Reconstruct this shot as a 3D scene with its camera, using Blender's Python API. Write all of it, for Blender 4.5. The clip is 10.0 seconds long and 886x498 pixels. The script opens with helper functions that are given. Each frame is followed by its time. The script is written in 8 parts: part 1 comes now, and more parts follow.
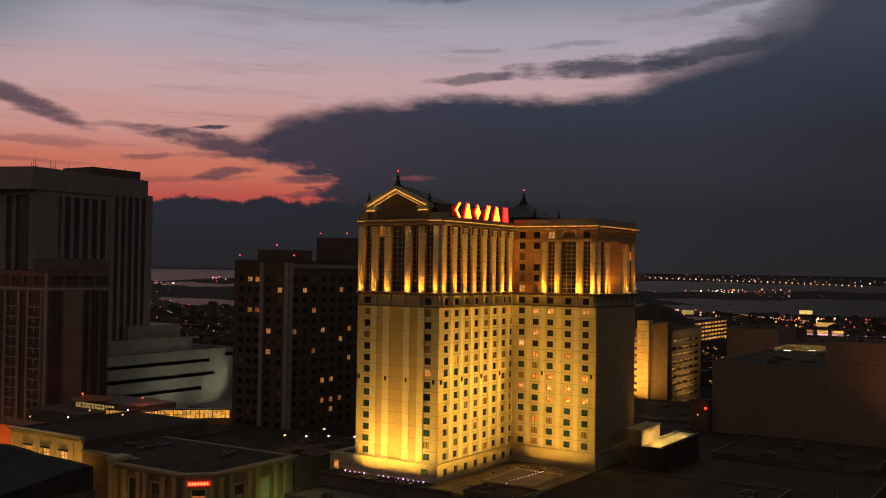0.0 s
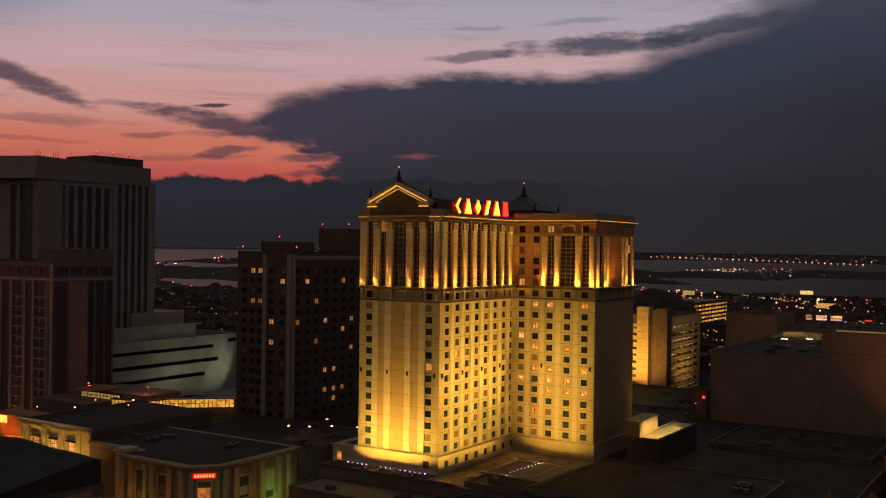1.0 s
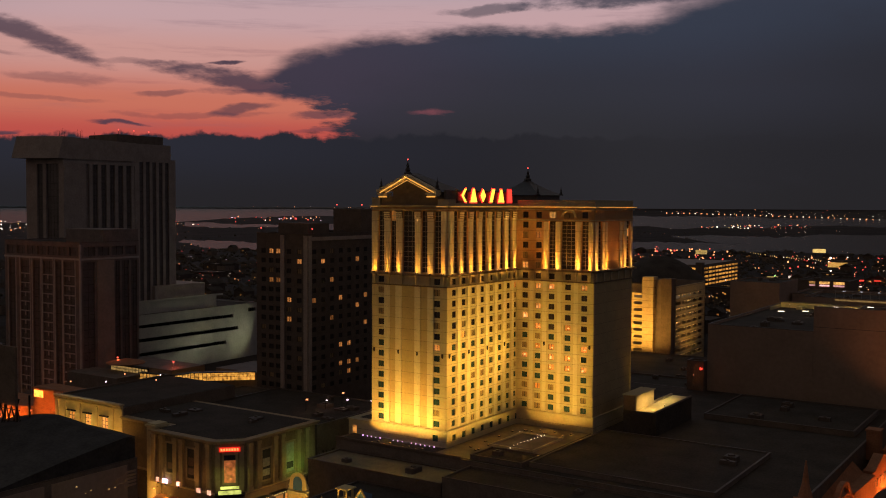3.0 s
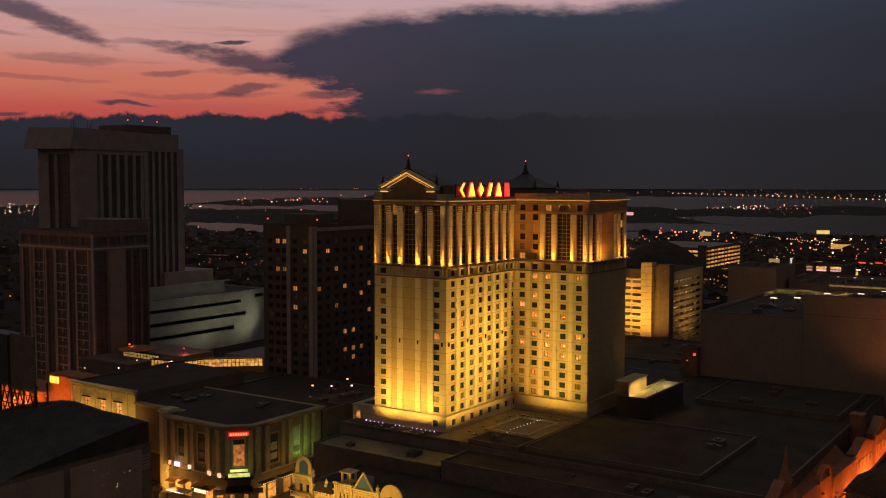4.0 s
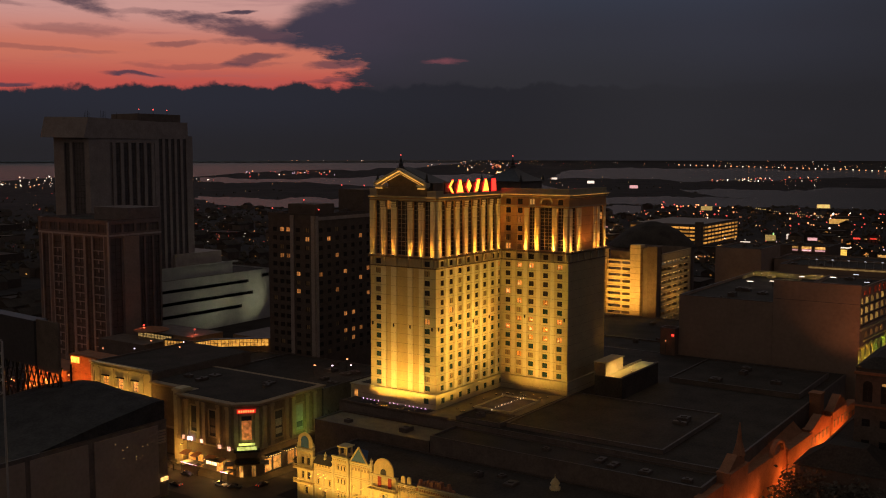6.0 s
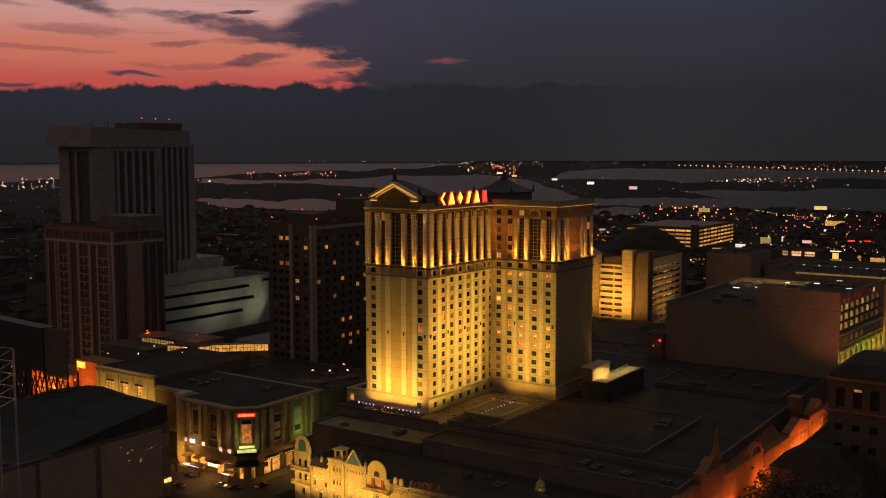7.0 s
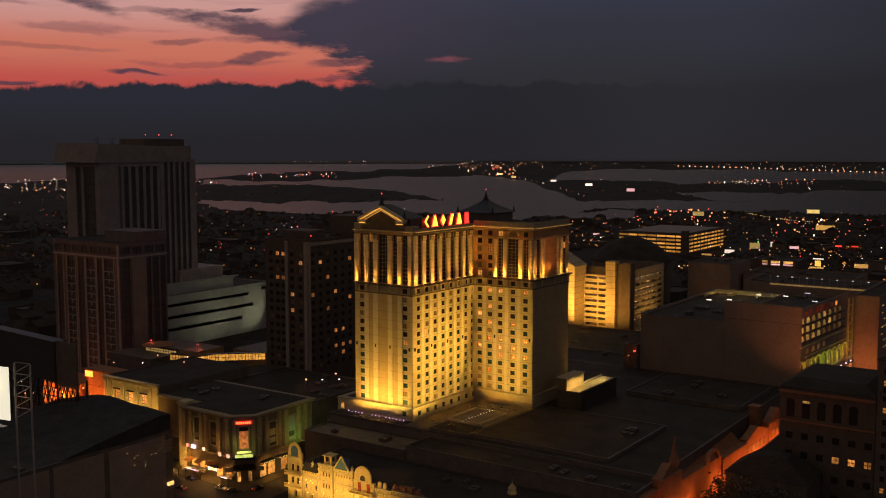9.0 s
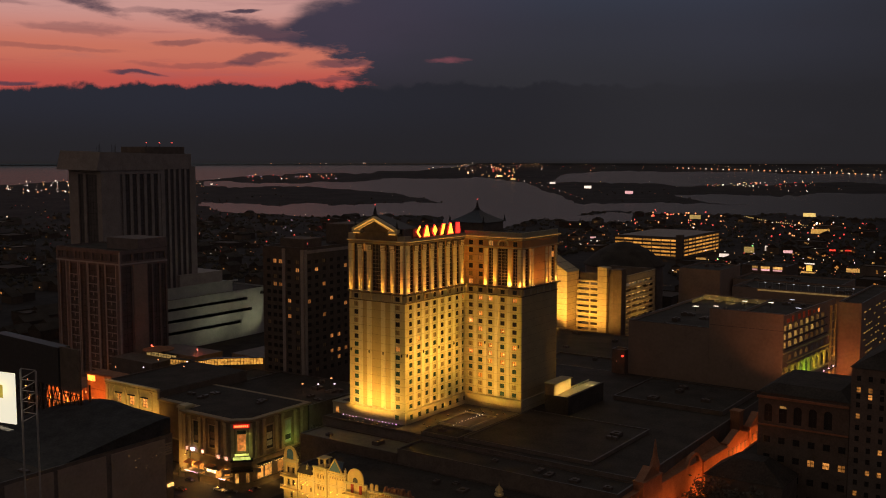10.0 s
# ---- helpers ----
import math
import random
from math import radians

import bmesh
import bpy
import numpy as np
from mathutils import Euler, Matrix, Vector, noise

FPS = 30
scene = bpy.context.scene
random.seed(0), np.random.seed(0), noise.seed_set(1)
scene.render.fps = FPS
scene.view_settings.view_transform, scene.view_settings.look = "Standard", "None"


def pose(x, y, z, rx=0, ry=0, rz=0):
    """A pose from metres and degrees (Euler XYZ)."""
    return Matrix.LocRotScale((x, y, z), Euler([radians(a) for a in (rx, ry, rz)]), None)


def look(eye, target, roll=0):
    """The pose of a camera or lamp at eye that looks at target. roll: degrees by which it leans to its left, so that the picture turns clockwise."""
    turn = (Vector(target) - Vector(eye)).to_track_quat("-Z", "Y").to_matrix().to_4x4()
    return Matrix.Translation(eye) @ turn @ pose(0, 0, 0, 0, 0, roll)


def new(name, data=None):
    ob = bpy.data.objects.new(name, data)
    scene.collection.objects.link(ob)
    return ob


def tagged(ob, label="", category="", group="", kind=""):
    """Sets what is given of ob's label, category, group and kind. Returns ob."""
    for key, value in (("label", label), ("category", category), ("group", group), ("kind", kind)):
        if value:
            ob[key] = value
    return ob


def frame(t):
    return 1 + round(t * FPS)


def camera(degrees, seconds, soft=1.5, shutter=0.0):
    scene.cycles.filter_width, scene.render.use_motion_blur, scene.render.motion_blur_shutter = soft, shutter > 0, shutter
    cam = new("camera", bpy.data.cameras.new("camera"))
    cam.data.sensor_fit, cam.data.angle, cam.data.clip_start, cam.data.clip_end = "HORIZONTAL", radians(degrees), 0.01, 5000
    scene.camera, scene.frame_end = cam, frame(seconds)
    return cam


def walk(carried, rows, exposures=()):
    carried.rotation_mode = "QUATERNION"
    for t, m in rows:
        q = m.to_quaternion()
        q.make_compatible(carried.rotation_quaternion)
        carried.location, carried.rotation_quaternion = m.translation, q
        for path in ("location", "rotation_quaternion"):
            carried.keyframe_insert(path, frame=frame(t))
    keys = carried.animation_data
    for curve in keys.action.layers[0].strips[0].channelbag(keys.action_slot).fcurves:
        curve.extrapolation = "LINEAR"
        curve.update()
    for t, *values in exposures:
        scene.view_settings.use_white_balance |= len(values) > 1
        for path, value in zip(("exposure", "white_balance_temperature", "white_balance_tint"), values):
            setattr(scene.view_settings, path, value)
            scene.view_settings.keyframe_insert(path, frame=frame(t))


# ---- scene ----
# The drone backs away and climbs: seconds, place, tilt, lean and turn.
cam = camera(47.71, 10.0, 1.05)
ROWS = [
    (0.0, 0.00, -0.00, 73.00, 91.187, -0.857, 32.543),
    (0.5, 0.70, -1.03, 75.24, 90.555, -0.822, 32.548),
    (1.0, 2.10, -2.87, 77.56, 89.948, -0.751, 32.645),
    (1.5, 4.12, -5.38, 79.90, 89.325, -0.606, 32.810),
    (2.0, 6.71, -8.42, 82.22, 88.674, -0.480, 33.053),
    (2.5, 9.79, -11.87, 84.50, 88.034, -0.392, 33.314),
    (4.0, 21.34, -23.79, 91.06, 86.280, -0.124, 33.922),
    (4.5, 25.75, -28.05, 93.20, 85.751, -0.106, 34.085),
    (5.0, 30.35, -32.37, 95.35, 85.219, -0.074, 34.202),
    (5.5, 35.07, -36.71, 97.54, 84.669, 0.002, 34.302),
    (7.0, 49.60, -49.61, 104.50, 84.568, 0.059, 34.455),
    (7.5, 54.46, -53.82, 106.97, 84.552, 0.110, 34.482),
    (8.0, 59.28, -57.97, 109.47, 84.526, 0.098, 34.509),
    (8.5, 64.07, -62.06, 111.98, 84.497, 0.089, 34.519),
    (9.0, 68.84, -66.08, 114.43, 84.478, 0.031, 34.551),
    (9.5, 73.59, -70.03, 116.72, 84.482, 0.002, 34.564),
    (10.0, 78.36, -73.89, 118.76, 84.529, -0.028, 34.586),
]
walk(cam, [(t, pose(x, y, z, rx, ry, rz)) for t, x, y, z, rx, ry, rz in ROWS])

# ---- sky and light ----
VIEW = 34.0          # the heading of the walk, degrees left of +y
world = bpy.data.worlds.new("dusk_sky")
scene.world = world
world.use_nodes = True
wn, wl = world.node_tree.nodes, world.node_tree.links
wn.clear()


def num(op, a, b=None, c=None):
    n = wn.new("ShaderNodeMath")
    n.operation = op
    for i, v in enumerate((a, b, c)):
        if v is None:
            continue
        if isinstance(v, (int, float)):
            n.inputs[i].default_value = v
        else:
            wl.new(v, n.inputs[i])
    return n.outputs[0]


def step(v, lo, hi):
    n = wn.new("ShaderNodeMapRange")
    n.interpolation_type = "SMOOTHSTEP"
    wl.new(v, n.inputs[0])
    for i, x in ((1, lo), (2, hi), (3, 0.0), (4, 1.0)):
        n.inputs[i].default_value = x
    return n.outputs[0]


def ramp(v, lo, hi, stops, ease="EASE"):
    n = wn.new("ShaderNodeValToRGB")
    n.color_ramp.interpolation = ease
    m = wn.new("ShaderNodeMapRange")
    wl.new(v, m.inputs[0])
    m.inputs[1].default_value, m.inputs[2].default_value = lo, hi
    wl.new(m.outputs[0], n.inputs[0])
    el = n.color_ramp.elements
    while len(el) < len(stops):
        el.new(0.5)
    for e, (p, c) in zip(el, stops):
        e.position = (p - lo) / (hi - lo)
        e.color = (*c, 1) if isinstance(c, tuple) else (c, c, c, 1)
    return n.outputs[0]


def mix(f, a, b):
    n = wn.new("ShaderNodeMix")
    n.data_type = "RGBA"
    for i, v in ((0, f), (6, a), (7, b)):
        if isinstance(v, tuple):
            n.inputs[i].default_value = (*v, 1)
        elif isinstance(v, (int, float)):
            n.inputs[i].default_value = v
        else:
            wl.new(v, n.inputs[i])
    return n.outputs[2]


def haze_noise(sx, sy, scale, detail=5.0, rough=0.55, shift=0.0):
    c = wn.new("ShaderNodeCombineXYZ")
    wl.new(num("MULTIPLY", AZ, sx), c.inputs[0])
    wl.new(num("MULTIPLY", EL, sy), c.inputs[1])
    c.inputs[2].default_value = shift
    n = wn.new("ShaderNodeTexNoise")
    wl.new(c.outputs[0], n.inputs["Vector"])
    n.inputs["Scale"].default_value, n.inputs["Detail"].default_value, n.inputs["Roughness"].default_value = scale, detail, rough
    return num("SUBTRACT", n.outputs["Fac"], 0.5)


# directions as azimuth and height, in units of 3.23 degrees
tc = wn.new("ShaderNodeTexCoord")
turned = wn.new("ShaderNodeVectorRotate")
turned.rotation_type = "Z_AXIS"
wl.new(tc.outputs["Generated"], turned.inputs["Vector"])
turned.inputs["Angle"].default_value = radians(-VIEW)
sep = wn.new("ShaderNodeSeparateXYZ")
wl.new(turned.outputs[0], sep.inputs[0])
AZ = num("MULTIPLY", num("ARCTAN2", sep.outputs[0], sep.outputs[1]), 17.73)
EL = num("MULTIPLY", num("ARCSINE", sep.outputs[2]), 17.73)

n_soft = haze_noise(0.35, 1.0, 1.0, 6.0, 0.6, 1.3)
n_fine = haze_noise(0.5, 1.6, 2.2, 6.0, 0.65, 4.1)
n_bump = haze_noise(1.0, 1.0, 1.9, 6.0, 0.6, 7.7)
n_streak = haze_noise(0.18, 1.3, 1.5, 6.0, 0.6, 9.2)
n_wisp = haze_noise(0.22, 3.2, 1.3, 7.0, 0.65, 2.9)

# clear afterglow: red at the cloud bank, then orange, pink and mauve to slate blue
glow = ramp(EL, 0.0, 9.0, [(0.0, (0.38, 0.05, 0.045)), (1.15, (0.50, 0.082, 0.066)), (1.7, (0.57, 0.165, 0.11)), (2.5, (0.585, 0.305, 0.275)),
                           (3.2, (0.545, 0.355, 0.372)), (4.0, (0.400, 0.355, 0.415)), (5.0, (0.205, 0.240, 0.305)), (9.0, (0.150, 0.118, 0.098))])
glow = mix(step(num("ADD", AZ, num("MULTIPLY", EL, -0.6)), -10.4, -7.6), mix(step(EL, 2.6, 4.8), glow, (0.115, 0.160, 0.205)), glow)
away = step(num("ABSOLUTE", num("ADD", AZ, 4.0)), 11.0, 24.0)
glow = mix(away, glow, mix(step(EL, 1.5, 9.0), (0.150, 0.114, 0.089), (0.070, 0.055, 0.045)))
glow = mix(num("MULTIPLY", step(n_streak, 0.04, 0.25), 0.30), glow, (0.20, 0.12, 0.15))

glow = mix(num("MULTIPLY", step(n_wisp, 0.03, 0.22), num("MULTIPLY", step(EL, 0.8, 1.6), 0.34)), glow, mix(step(EL, 1.5, 3.5), (0.26, 0.075, 0.085), (0.22, 0.15, 0.19)))

# the dark cloud mass: its upper edge climbs to the right, a ragged end over the red wedge
edge = num("MULTIPLY", ramp(AZ, -5.0, 20.0, [(-5.0, 0.10), (-3.2, 0.205), (-2.5, 0.252), (-1.3, 0.283), (0.6, 0.296), (3.6, 0.314), (4.8, 0.356), (5.8, 0.400), (6.6, 0.445), (7.5, 0.560), (20.0, 1.0)], "LINEAR"), 10.0)
fray = ramp(AZ, -6.0, 9.0, [(-6.0, 0.34), (-2.0, 0.26), (0.0, 0.18), (3.0, 0.20), (4.6, 0.42), (7.5, 1.0), (9.0, 1.0)], "LINEAR")      # the edge grows softer to the right
lift = num("ADD", num("MULTIPLY", n_soft, 0.62), num("MULTIPLY", n_fine, 0.34))
under = step(num("DIVIDE", num("ADD", num("SUBTRACT", edge, EL), lift), fray), -0.75, 0.75)
side = ramp(EL, 1.0, 3.0, [(1.0, 0.62), (1.35, 0.615), (1.6, 0.60), (1.95, 0.42), (2.2, 0.30), (2.5, 0.20), (3.0, 0.1)], "LINEAR")
side = num("SUBTRACT", num("MULTIPLY", side, 5.0), 4.9)
inside = step(num("ADD", num("SUBTRACT", AZ, side), num("ADD", num("MULTIPLY", n_fine, 3.2), num("MULTIPLY", n_soft, 2.0))), -0.25, 0.45)
mass = num("MULTIPLY", under, inside)
bank_top = num("ADD", num("MULTIPLY", step(AZ, -9.0, -4.0), 0.22), num("ADD", num("MULTIPLY", n_bump, 0.52), 0.98))
bank = step(num("SUBTRACT", bank_top, EL), -0.03, 0.06)


def streak(x, y, hw, hh, lean, strength, soft=0.9):
    u = num("SUBTRACT", AZ, x)
    v = num("SUBTRACT", num("SUBTRACT", EL, y), num("MULTIPLY", u, lean))
    v = num("ADD", v, num("MULTIPLY", n_soft, 0.55))
    r = num("ADD", num("POWER", num("ABSOLUTE", num("DIVIDE", u, hw)), 2.0), num("POWER", num("ABSOLUTE", num("DIVIDE", v, hh)), 2.0))
    r = num("ADD", r, num("MULTIPLY", n_fine, 2.6))
    return num("MULTIPLY", num("SUBTRACT", 1.0, step(r, 1.0 - soft, 1.15)), strength)


sky = glow
for x, y, hw, hh, lean, strength in ((-6.75, 2.72, 1.30, 0.21, -0.34, 0.85), (-3.45, 2.06, 1.7, 0.20, -0.17, 0.90), (-3.62, 2.36, 0.36, 0.045, 0.0, 0.95),
                                     (0.9, 3.40, 1.0, 0.09, 0.02, 0.65), (3.2, 3.55, 1.9, 0.21, 0.05, 0.88), (5.1, 3.78, 1.6, 0.19, 0.12, 0.85), (2.7, 3.95, 0.9, 0.06, 0.05, 0.3), (1.0, 3.86, 0.6, 0.05, 0.0, 0.25), (7.0, 4.35, 1.9, 0.42, 0.16, 0.55), (5.6, 4.55, 1.3, 0.10, 0.12, 0.35), (1.0, 4.75, 1.6, 0.12, 0.05, 0.5),
                                     (-3.3, 1.62, 0.6, 0.08, 0.15, 0.7), (-2.0, 1.55, 0.55, 0.09, 0.1, 0.7), (-5.4, 1.32, 0.55, 0.05, 0.0, 0.9), (-7.4, 1.18, 0.5, 0.05, 0.0, 0.85),
                                     (-4.7, 1.85, 0.5, 0.06, 0.0, 0.5), (-6.3, 2.05, 0.9, 0.09, 0.0, 0.35),
                                     (-5.2, 2.38, 1.6, 0.06, -0.05, 0.35), (-2.9, 1.92, 1.3, 0.06, 0.05, 0.45), (-6.9, 1.68, 1.4, 0.06, 0.0, 0.32), (-1.9, 1.30, 0.8, 0.05, 0.06, 0.55), (-4.3, 1.50, 1.5, 0.05, 0.02, 0.32), (-7.6, 2.42, 0.9, 0.06, -0.1, 0.35)):
    sky = mix(streak(x, y, hw, hh, lean, strength), sky, (0.060, 0.042, 0.066) if x < -1 else (0.046, 0.050, 0.074))

cloud = ramp(EL, 0.0, 6.0, [(0.0, (0.0210, 0.0192, 0.0218)), (0.8, (0.0222, 0.0212, 0.0258)), (2.0, (0.0325, 0.0335, 0.0480)), (3.2, (0.0370, 0.0440, 0.0680)), (4.4, (0.050, 0.053, 0.076)), (6.0, (0.085, 0.082, 0.105))])
cloud = mix(num("MULTIPLY", num("SUBTRACT", 1.0, step(AZ, -2.5, 2.5)), num("MULTIPLY", step(EL, 0.6, 2.2), 0.55)), cloud, (0.066, 0.046, 0.074))
cloud = mix(num("MULTIPLY", step(n_soft, 0.0, 0.25), 0.35), cloud, (0.034, 0.032, 0.044))
cloud = mix(num("MULTIPLY", num("MULTIPLY", step(AZ, -2.0, 1.0), num("SUBTRACT", 1.0, step(AZ, 2.5, 7.0))), num("MULTIPLY", num("SUBTRACT", 1.0, step(EL, 1.3, 2.7)), 0.5)), cloud, (0.0310, 0.0300, 0.0345))
cloud = mix(num("MULTIPLY", step(AZ, 4.0, 8.5), num("MULTIPLY", num("SUBTRACT", 1.0, step(EL, 2.2, 4.0)), 0.6)), cloud, (0.0195, 0.0185, 0.0210))
sky = mix(mass, sky, cloud)
low = mix(step(AZ, -5.0, 4.0), (0.0225, 0.0230, 0.0330), (0.0185, 0.0175, 0.0215))
bank = num("MULTIPLY", bank, num("SUBTRACT", 1.0, num("MULTIPLY", step(AZ, 0.3, 4.5), 0.85)))
sky = mix(bank, sky, mix(step(EL, 0.0, 1.0), (0.0190, 0.0175, 0.0205), low))
# a last pink gap in the mass
gap = streak(-0.10, 1.66, 0.42, 0.075, -0.10, 0.75)
sky = mix(gap, sky, (0.22, 0.066, 0.082))
# below the horizon: far dark land
sky = mix(step(EL, -0.20, -0.08), (0.0185, 0.0160, 0.0165), sky)
bg = wn.new("ShaderNodeBackground")
wl.new(sky, bg.inputs["Color"])
bg.inputs["Strength"].default_value = 1.0
wout = wn.new("ShaderNodeOutputWorld")
wl.new(bg.outputs[0], wout.inputs["Surface"])
scene.view_settings.exposure = 0.0


def lamp(name, kind, at, energy, colour, target=None, size=0.3, spot=60.0, blend=0.6):
    d = bpy.data.lights.new(name, kind)
    d.energy, d.color = energy, colour
    if kind == "SPOT":
        d.spot_size, d.spot_blend, d.shadow_soft_size = radians(spot), blend, size
    elif kind == "AREA":
        d.size = size
    elif kind == "POINT":
        d.shadow_soft_size = size
    ob = new(name, d)
    ob.matrix_world = look(at, target) if target else Matrix.Translation(at)
    return ob


SODIUM, GOLD, AMBER = (1.0, 0.42, 0.10), (1.0, 0.540, 0.088), (1.0, 0.320, 0.029)

# ---- materials ----
def material(name, base, rough=0.7, metal=0.0, vary=0.25, scale=0.6, bump=0.0, emit=None, strength=0.0, second=None, fine=6.0, joints=None):
    """A surface with variation at two scales; joints: (spacing, width, start) of level panel joints."""
    m = bpy.data.materials.new(name)
    m.use_nodes = True
    nt = m.node_tree
    b = nt.nodes["Principled BSDF"]
    b.inputs["Roughness"].default_value, b.inputs["Metallic"].default_value = rough, metal
    if rough > 0.65:
        b.inputs["Specular IOR Level"].default_value = 0.22 if rough < 0.84 else 0.06
    geo = nt.nodes.new("ShaderNodeNewGeometry")
    big, small = nt.nodes.new("ShaderNodeTexNoise"), nt.nodes.new("ShaderNodeTexNoise")
    for n, s, d in ((big, scale, 4.0), (small, scale * fine, 6.0)):
        nt.links.new(geo.outputs["Position"], n.inputs["Vector"])
        n.inputs["Scale"].default_value, n.inputs["Detail"].default_value = s, d
    add = nt.nodes.new("ShaderNodeMath")
    add.operation = "ADD"
    nt.links.new(big.outputs["Fac"], add.inputs[0])
    nt.links.new(small.outputs["Fac"], add.inputs[1])
    mr = nt.nodes.new("ShaderNodeMapRange")
    nt.links.new(add.outputs[0], mr.inputs[0])
    mr.inputs[1].default_value, mr.inputs[2].default_value = 0.65, 1.35
    mx = nt.nodes.new("ShaderNodeMix")
    mx.data_type = "RGBA"
    nt.links.new(mr.outputs[0], mx.inputs[0])
    dark = second or tuple(c * (1 - vary) for c in base)
    light = tuple(min(1.0, c * (1 + vary * 0.5)) for c in base)
    mx.inputs[6].default_value, mx.inputs[7].default_value = (*dark, 1), (*light, 1)
    out = mx.outputs[2]
    if joints:
        gap, width, start = joints
        sp = nt.nodes.new("ShaderNodeSeparateXYZ")
        nt.links.new(geo.outputs["Position"], sp.inputs[0])
        sub = nt.nodes.new("ShaderNodeMath")
        sub.operation = "SUBTRACT"
        nt.links.new(sp.outputs[2], sub.inputs[0])
        sub.inputs[1].default_value = start
        pp = nt.nodes.new("ShaderNodeMath")
        pp.operation = "PINGPONG"
        nt.links.new(sub.outputs[0], pp.inputs[0])
        pp.inputs[1].default_value = gap / 2
        lt = nt.nodes.new("ShaderNodeMath")
        lt.operation = "LESS_THAN"
        nt.links.new(pp.outputs[0], lt.inputs[0])
        lt.inputs[1].default_value = width / 2
        jm = nt.nodes.new("ShaderNodeMix")
        jm.data_type = "RGBA"
        nt.links.new(lt.outputs[0], jm.inputs[0])
        nt.links.new(out, jm.inputs[6])
        jm.inputs[7].default_value = (*(c * 0.45 for c in base), 1)
        out = jm.outputs[2]
    nt.links.new(out, b.inputs["Base Color"])
    if bump:
        bn = nt.nodes.new("ShaderNodeBump")
        bn.inputs["Strength"].default_value, bn.inputs["Distance"].default_value = bump, 0.05
        nt.links.new(small.outputs["Fac"], bn.inputs["Height"])
        nt.links.new(bn.outputs[0], b.inputs["Normal"])
    if emit:
        b.inputs["Emission Color"].default_value = (*emit, 1)
        b.inputs["Emission Strength"].default_value = strength
    return m


def glowing(name, colour, strength, uneven=0.0):
    """Something that gives off light: a lamp, a tube, a lit room behind its curtain."""
    m = bpy.data.materials.new(name)
    m.use_nodes = True
    nt = m.node_tree
    b = nt.nodes["Principled BSDF"]
    b.inputs["Base Color"].default_value = (*(0.5 * c for c in colour), 1)
    b.inputs["Emission Color"].default_value = (*colour, 1)
    b.inputs["Emission Strength"].default_value = strength
    if uneven:
        geo = nt.nodes.new("ShaderNodeNewGeometry")
        n = nt.nodes.new("ShaderNodeTexNoise")
        nt.links.new(geo.outputs["Position"], n.inputs["Vector"])
        n.inputs["Scale"].default_value = 0.9
        info = nt.nodes.new("ShaderNodeObjectInfo")
        mr = nt.nodes.new("ShaderNodeMapRange")
        nt.links.new(n.outputs["Fac"], mr.inputs[0])
        mr.inputs[1].default_value, mr.inputs[2].default_value = 0.35, 0.65
        mr.inputs[3].default_value, mr.inputs[4].default_value = strength * (1 - uneven), strength * (1 + uneven)
        ml = nt.nodes.new("ShaderNodeMath")
        ml.operation = "MULTIPLY"
        rr = nt.nodes.new("ShaderNodeMapRange")
        nt.links.new(info.outputs["Random"], rr.inputs[0])
        rr.inputs[3].default_value, rr.inputs[4].default_value = 0.35, 1.3
        nt.links.new(mr.outputs[0], ml.inputs[0])
        nt.links.new(rr.outputs[0], ml.inputs[1])
        nt.links.new(ml.outputs[0], b.inputs["Emission Strength"])
    return m


cream = material("cream_render", (0.56, 0.46, 0.27), 0.8, vary=0.16, scale=0.25, bump=0.15, joints=(3.13, 0.10, 22.25))
cream_plain = material("pale_pilaster_render", (0.66, 0.57, 0.38), 0.75, vary=0.14, scale=0.25, bump=0.15, joints=(3.13, 0.08, 22.25))
tan_panel = material("tan_panel_and_shaded_side", (0.46, 0.345, 0.175), 0.8, vary=0.16, scale=0.25, bump=0.15, joints=(3.13, 0.08, 22.25))
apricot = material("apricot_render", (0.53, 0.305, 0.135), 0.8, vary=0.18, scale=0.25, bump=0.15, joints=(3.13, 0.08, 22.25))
# darker stone for the belt courses, attic, tympanum and capital bodies
belt_stone = material("dark_belt_stone", (0.20, 0.145, 0.085), 0.8, vary=0.3, scale=0.5, bump=0.2)
trim_stone = material("cornice_stone", (0.50, 0.41, 0.25), 0.75, vary=0.2, scale=0.5, bump=0.2)
bay_frame = material("tarnished_bay_frame", (0.29, 0.235, 0.165), 0.55, vary=0.3)
dark_glass = material("dark_glass", (0.050, 0.043, 0.038), 0.22, vary=0.4, scale=0.3)
tower_glass = material("dusty_tower_glass", (0.140, 0.115, 0.105), 0.45, vary=0.4, scale=0.3)
teal_glass = material("teal_window_glass", (0.035, 0.085, 0.075), 0.15, vary=0.5, scale=0.5)
bronze = material("bronze_frame", (0.045, 0.037, 0.026), 0.45, metal=0.6, vary=0.3)
curtain_glass = material("curtained_window", (0.33, 0.22, 0.10), 0.6, vary=0.35, scale=0.9)
room_warm = glowing("lit_room_warm", (1.0, 0.45, 0.10), 0.46, 0.6)
room_pale = glowing("lit_room_pale", (1.0, 0.50, 0.13), 0.55, 0.5)
room_dim = glowing("dim_orange_room", (1.0, 0.36, 0.09), 0.36, 0.5)
room_orange = glowing("lit_room_orange", (1.0, 0.38, 0.08), 0.5, 0.6)
roof_dark = material("dark_roof_membrane", (0.084, 0.069, 0.055), 0.85, vary=0.45, scale=0.12, bump=0.3, fine=12)
roof_slate = material("dark_slate_roof", (0.055, 0.047, 0.043), 0.6, vary=0.4, scale=0.8, bump=0.3)
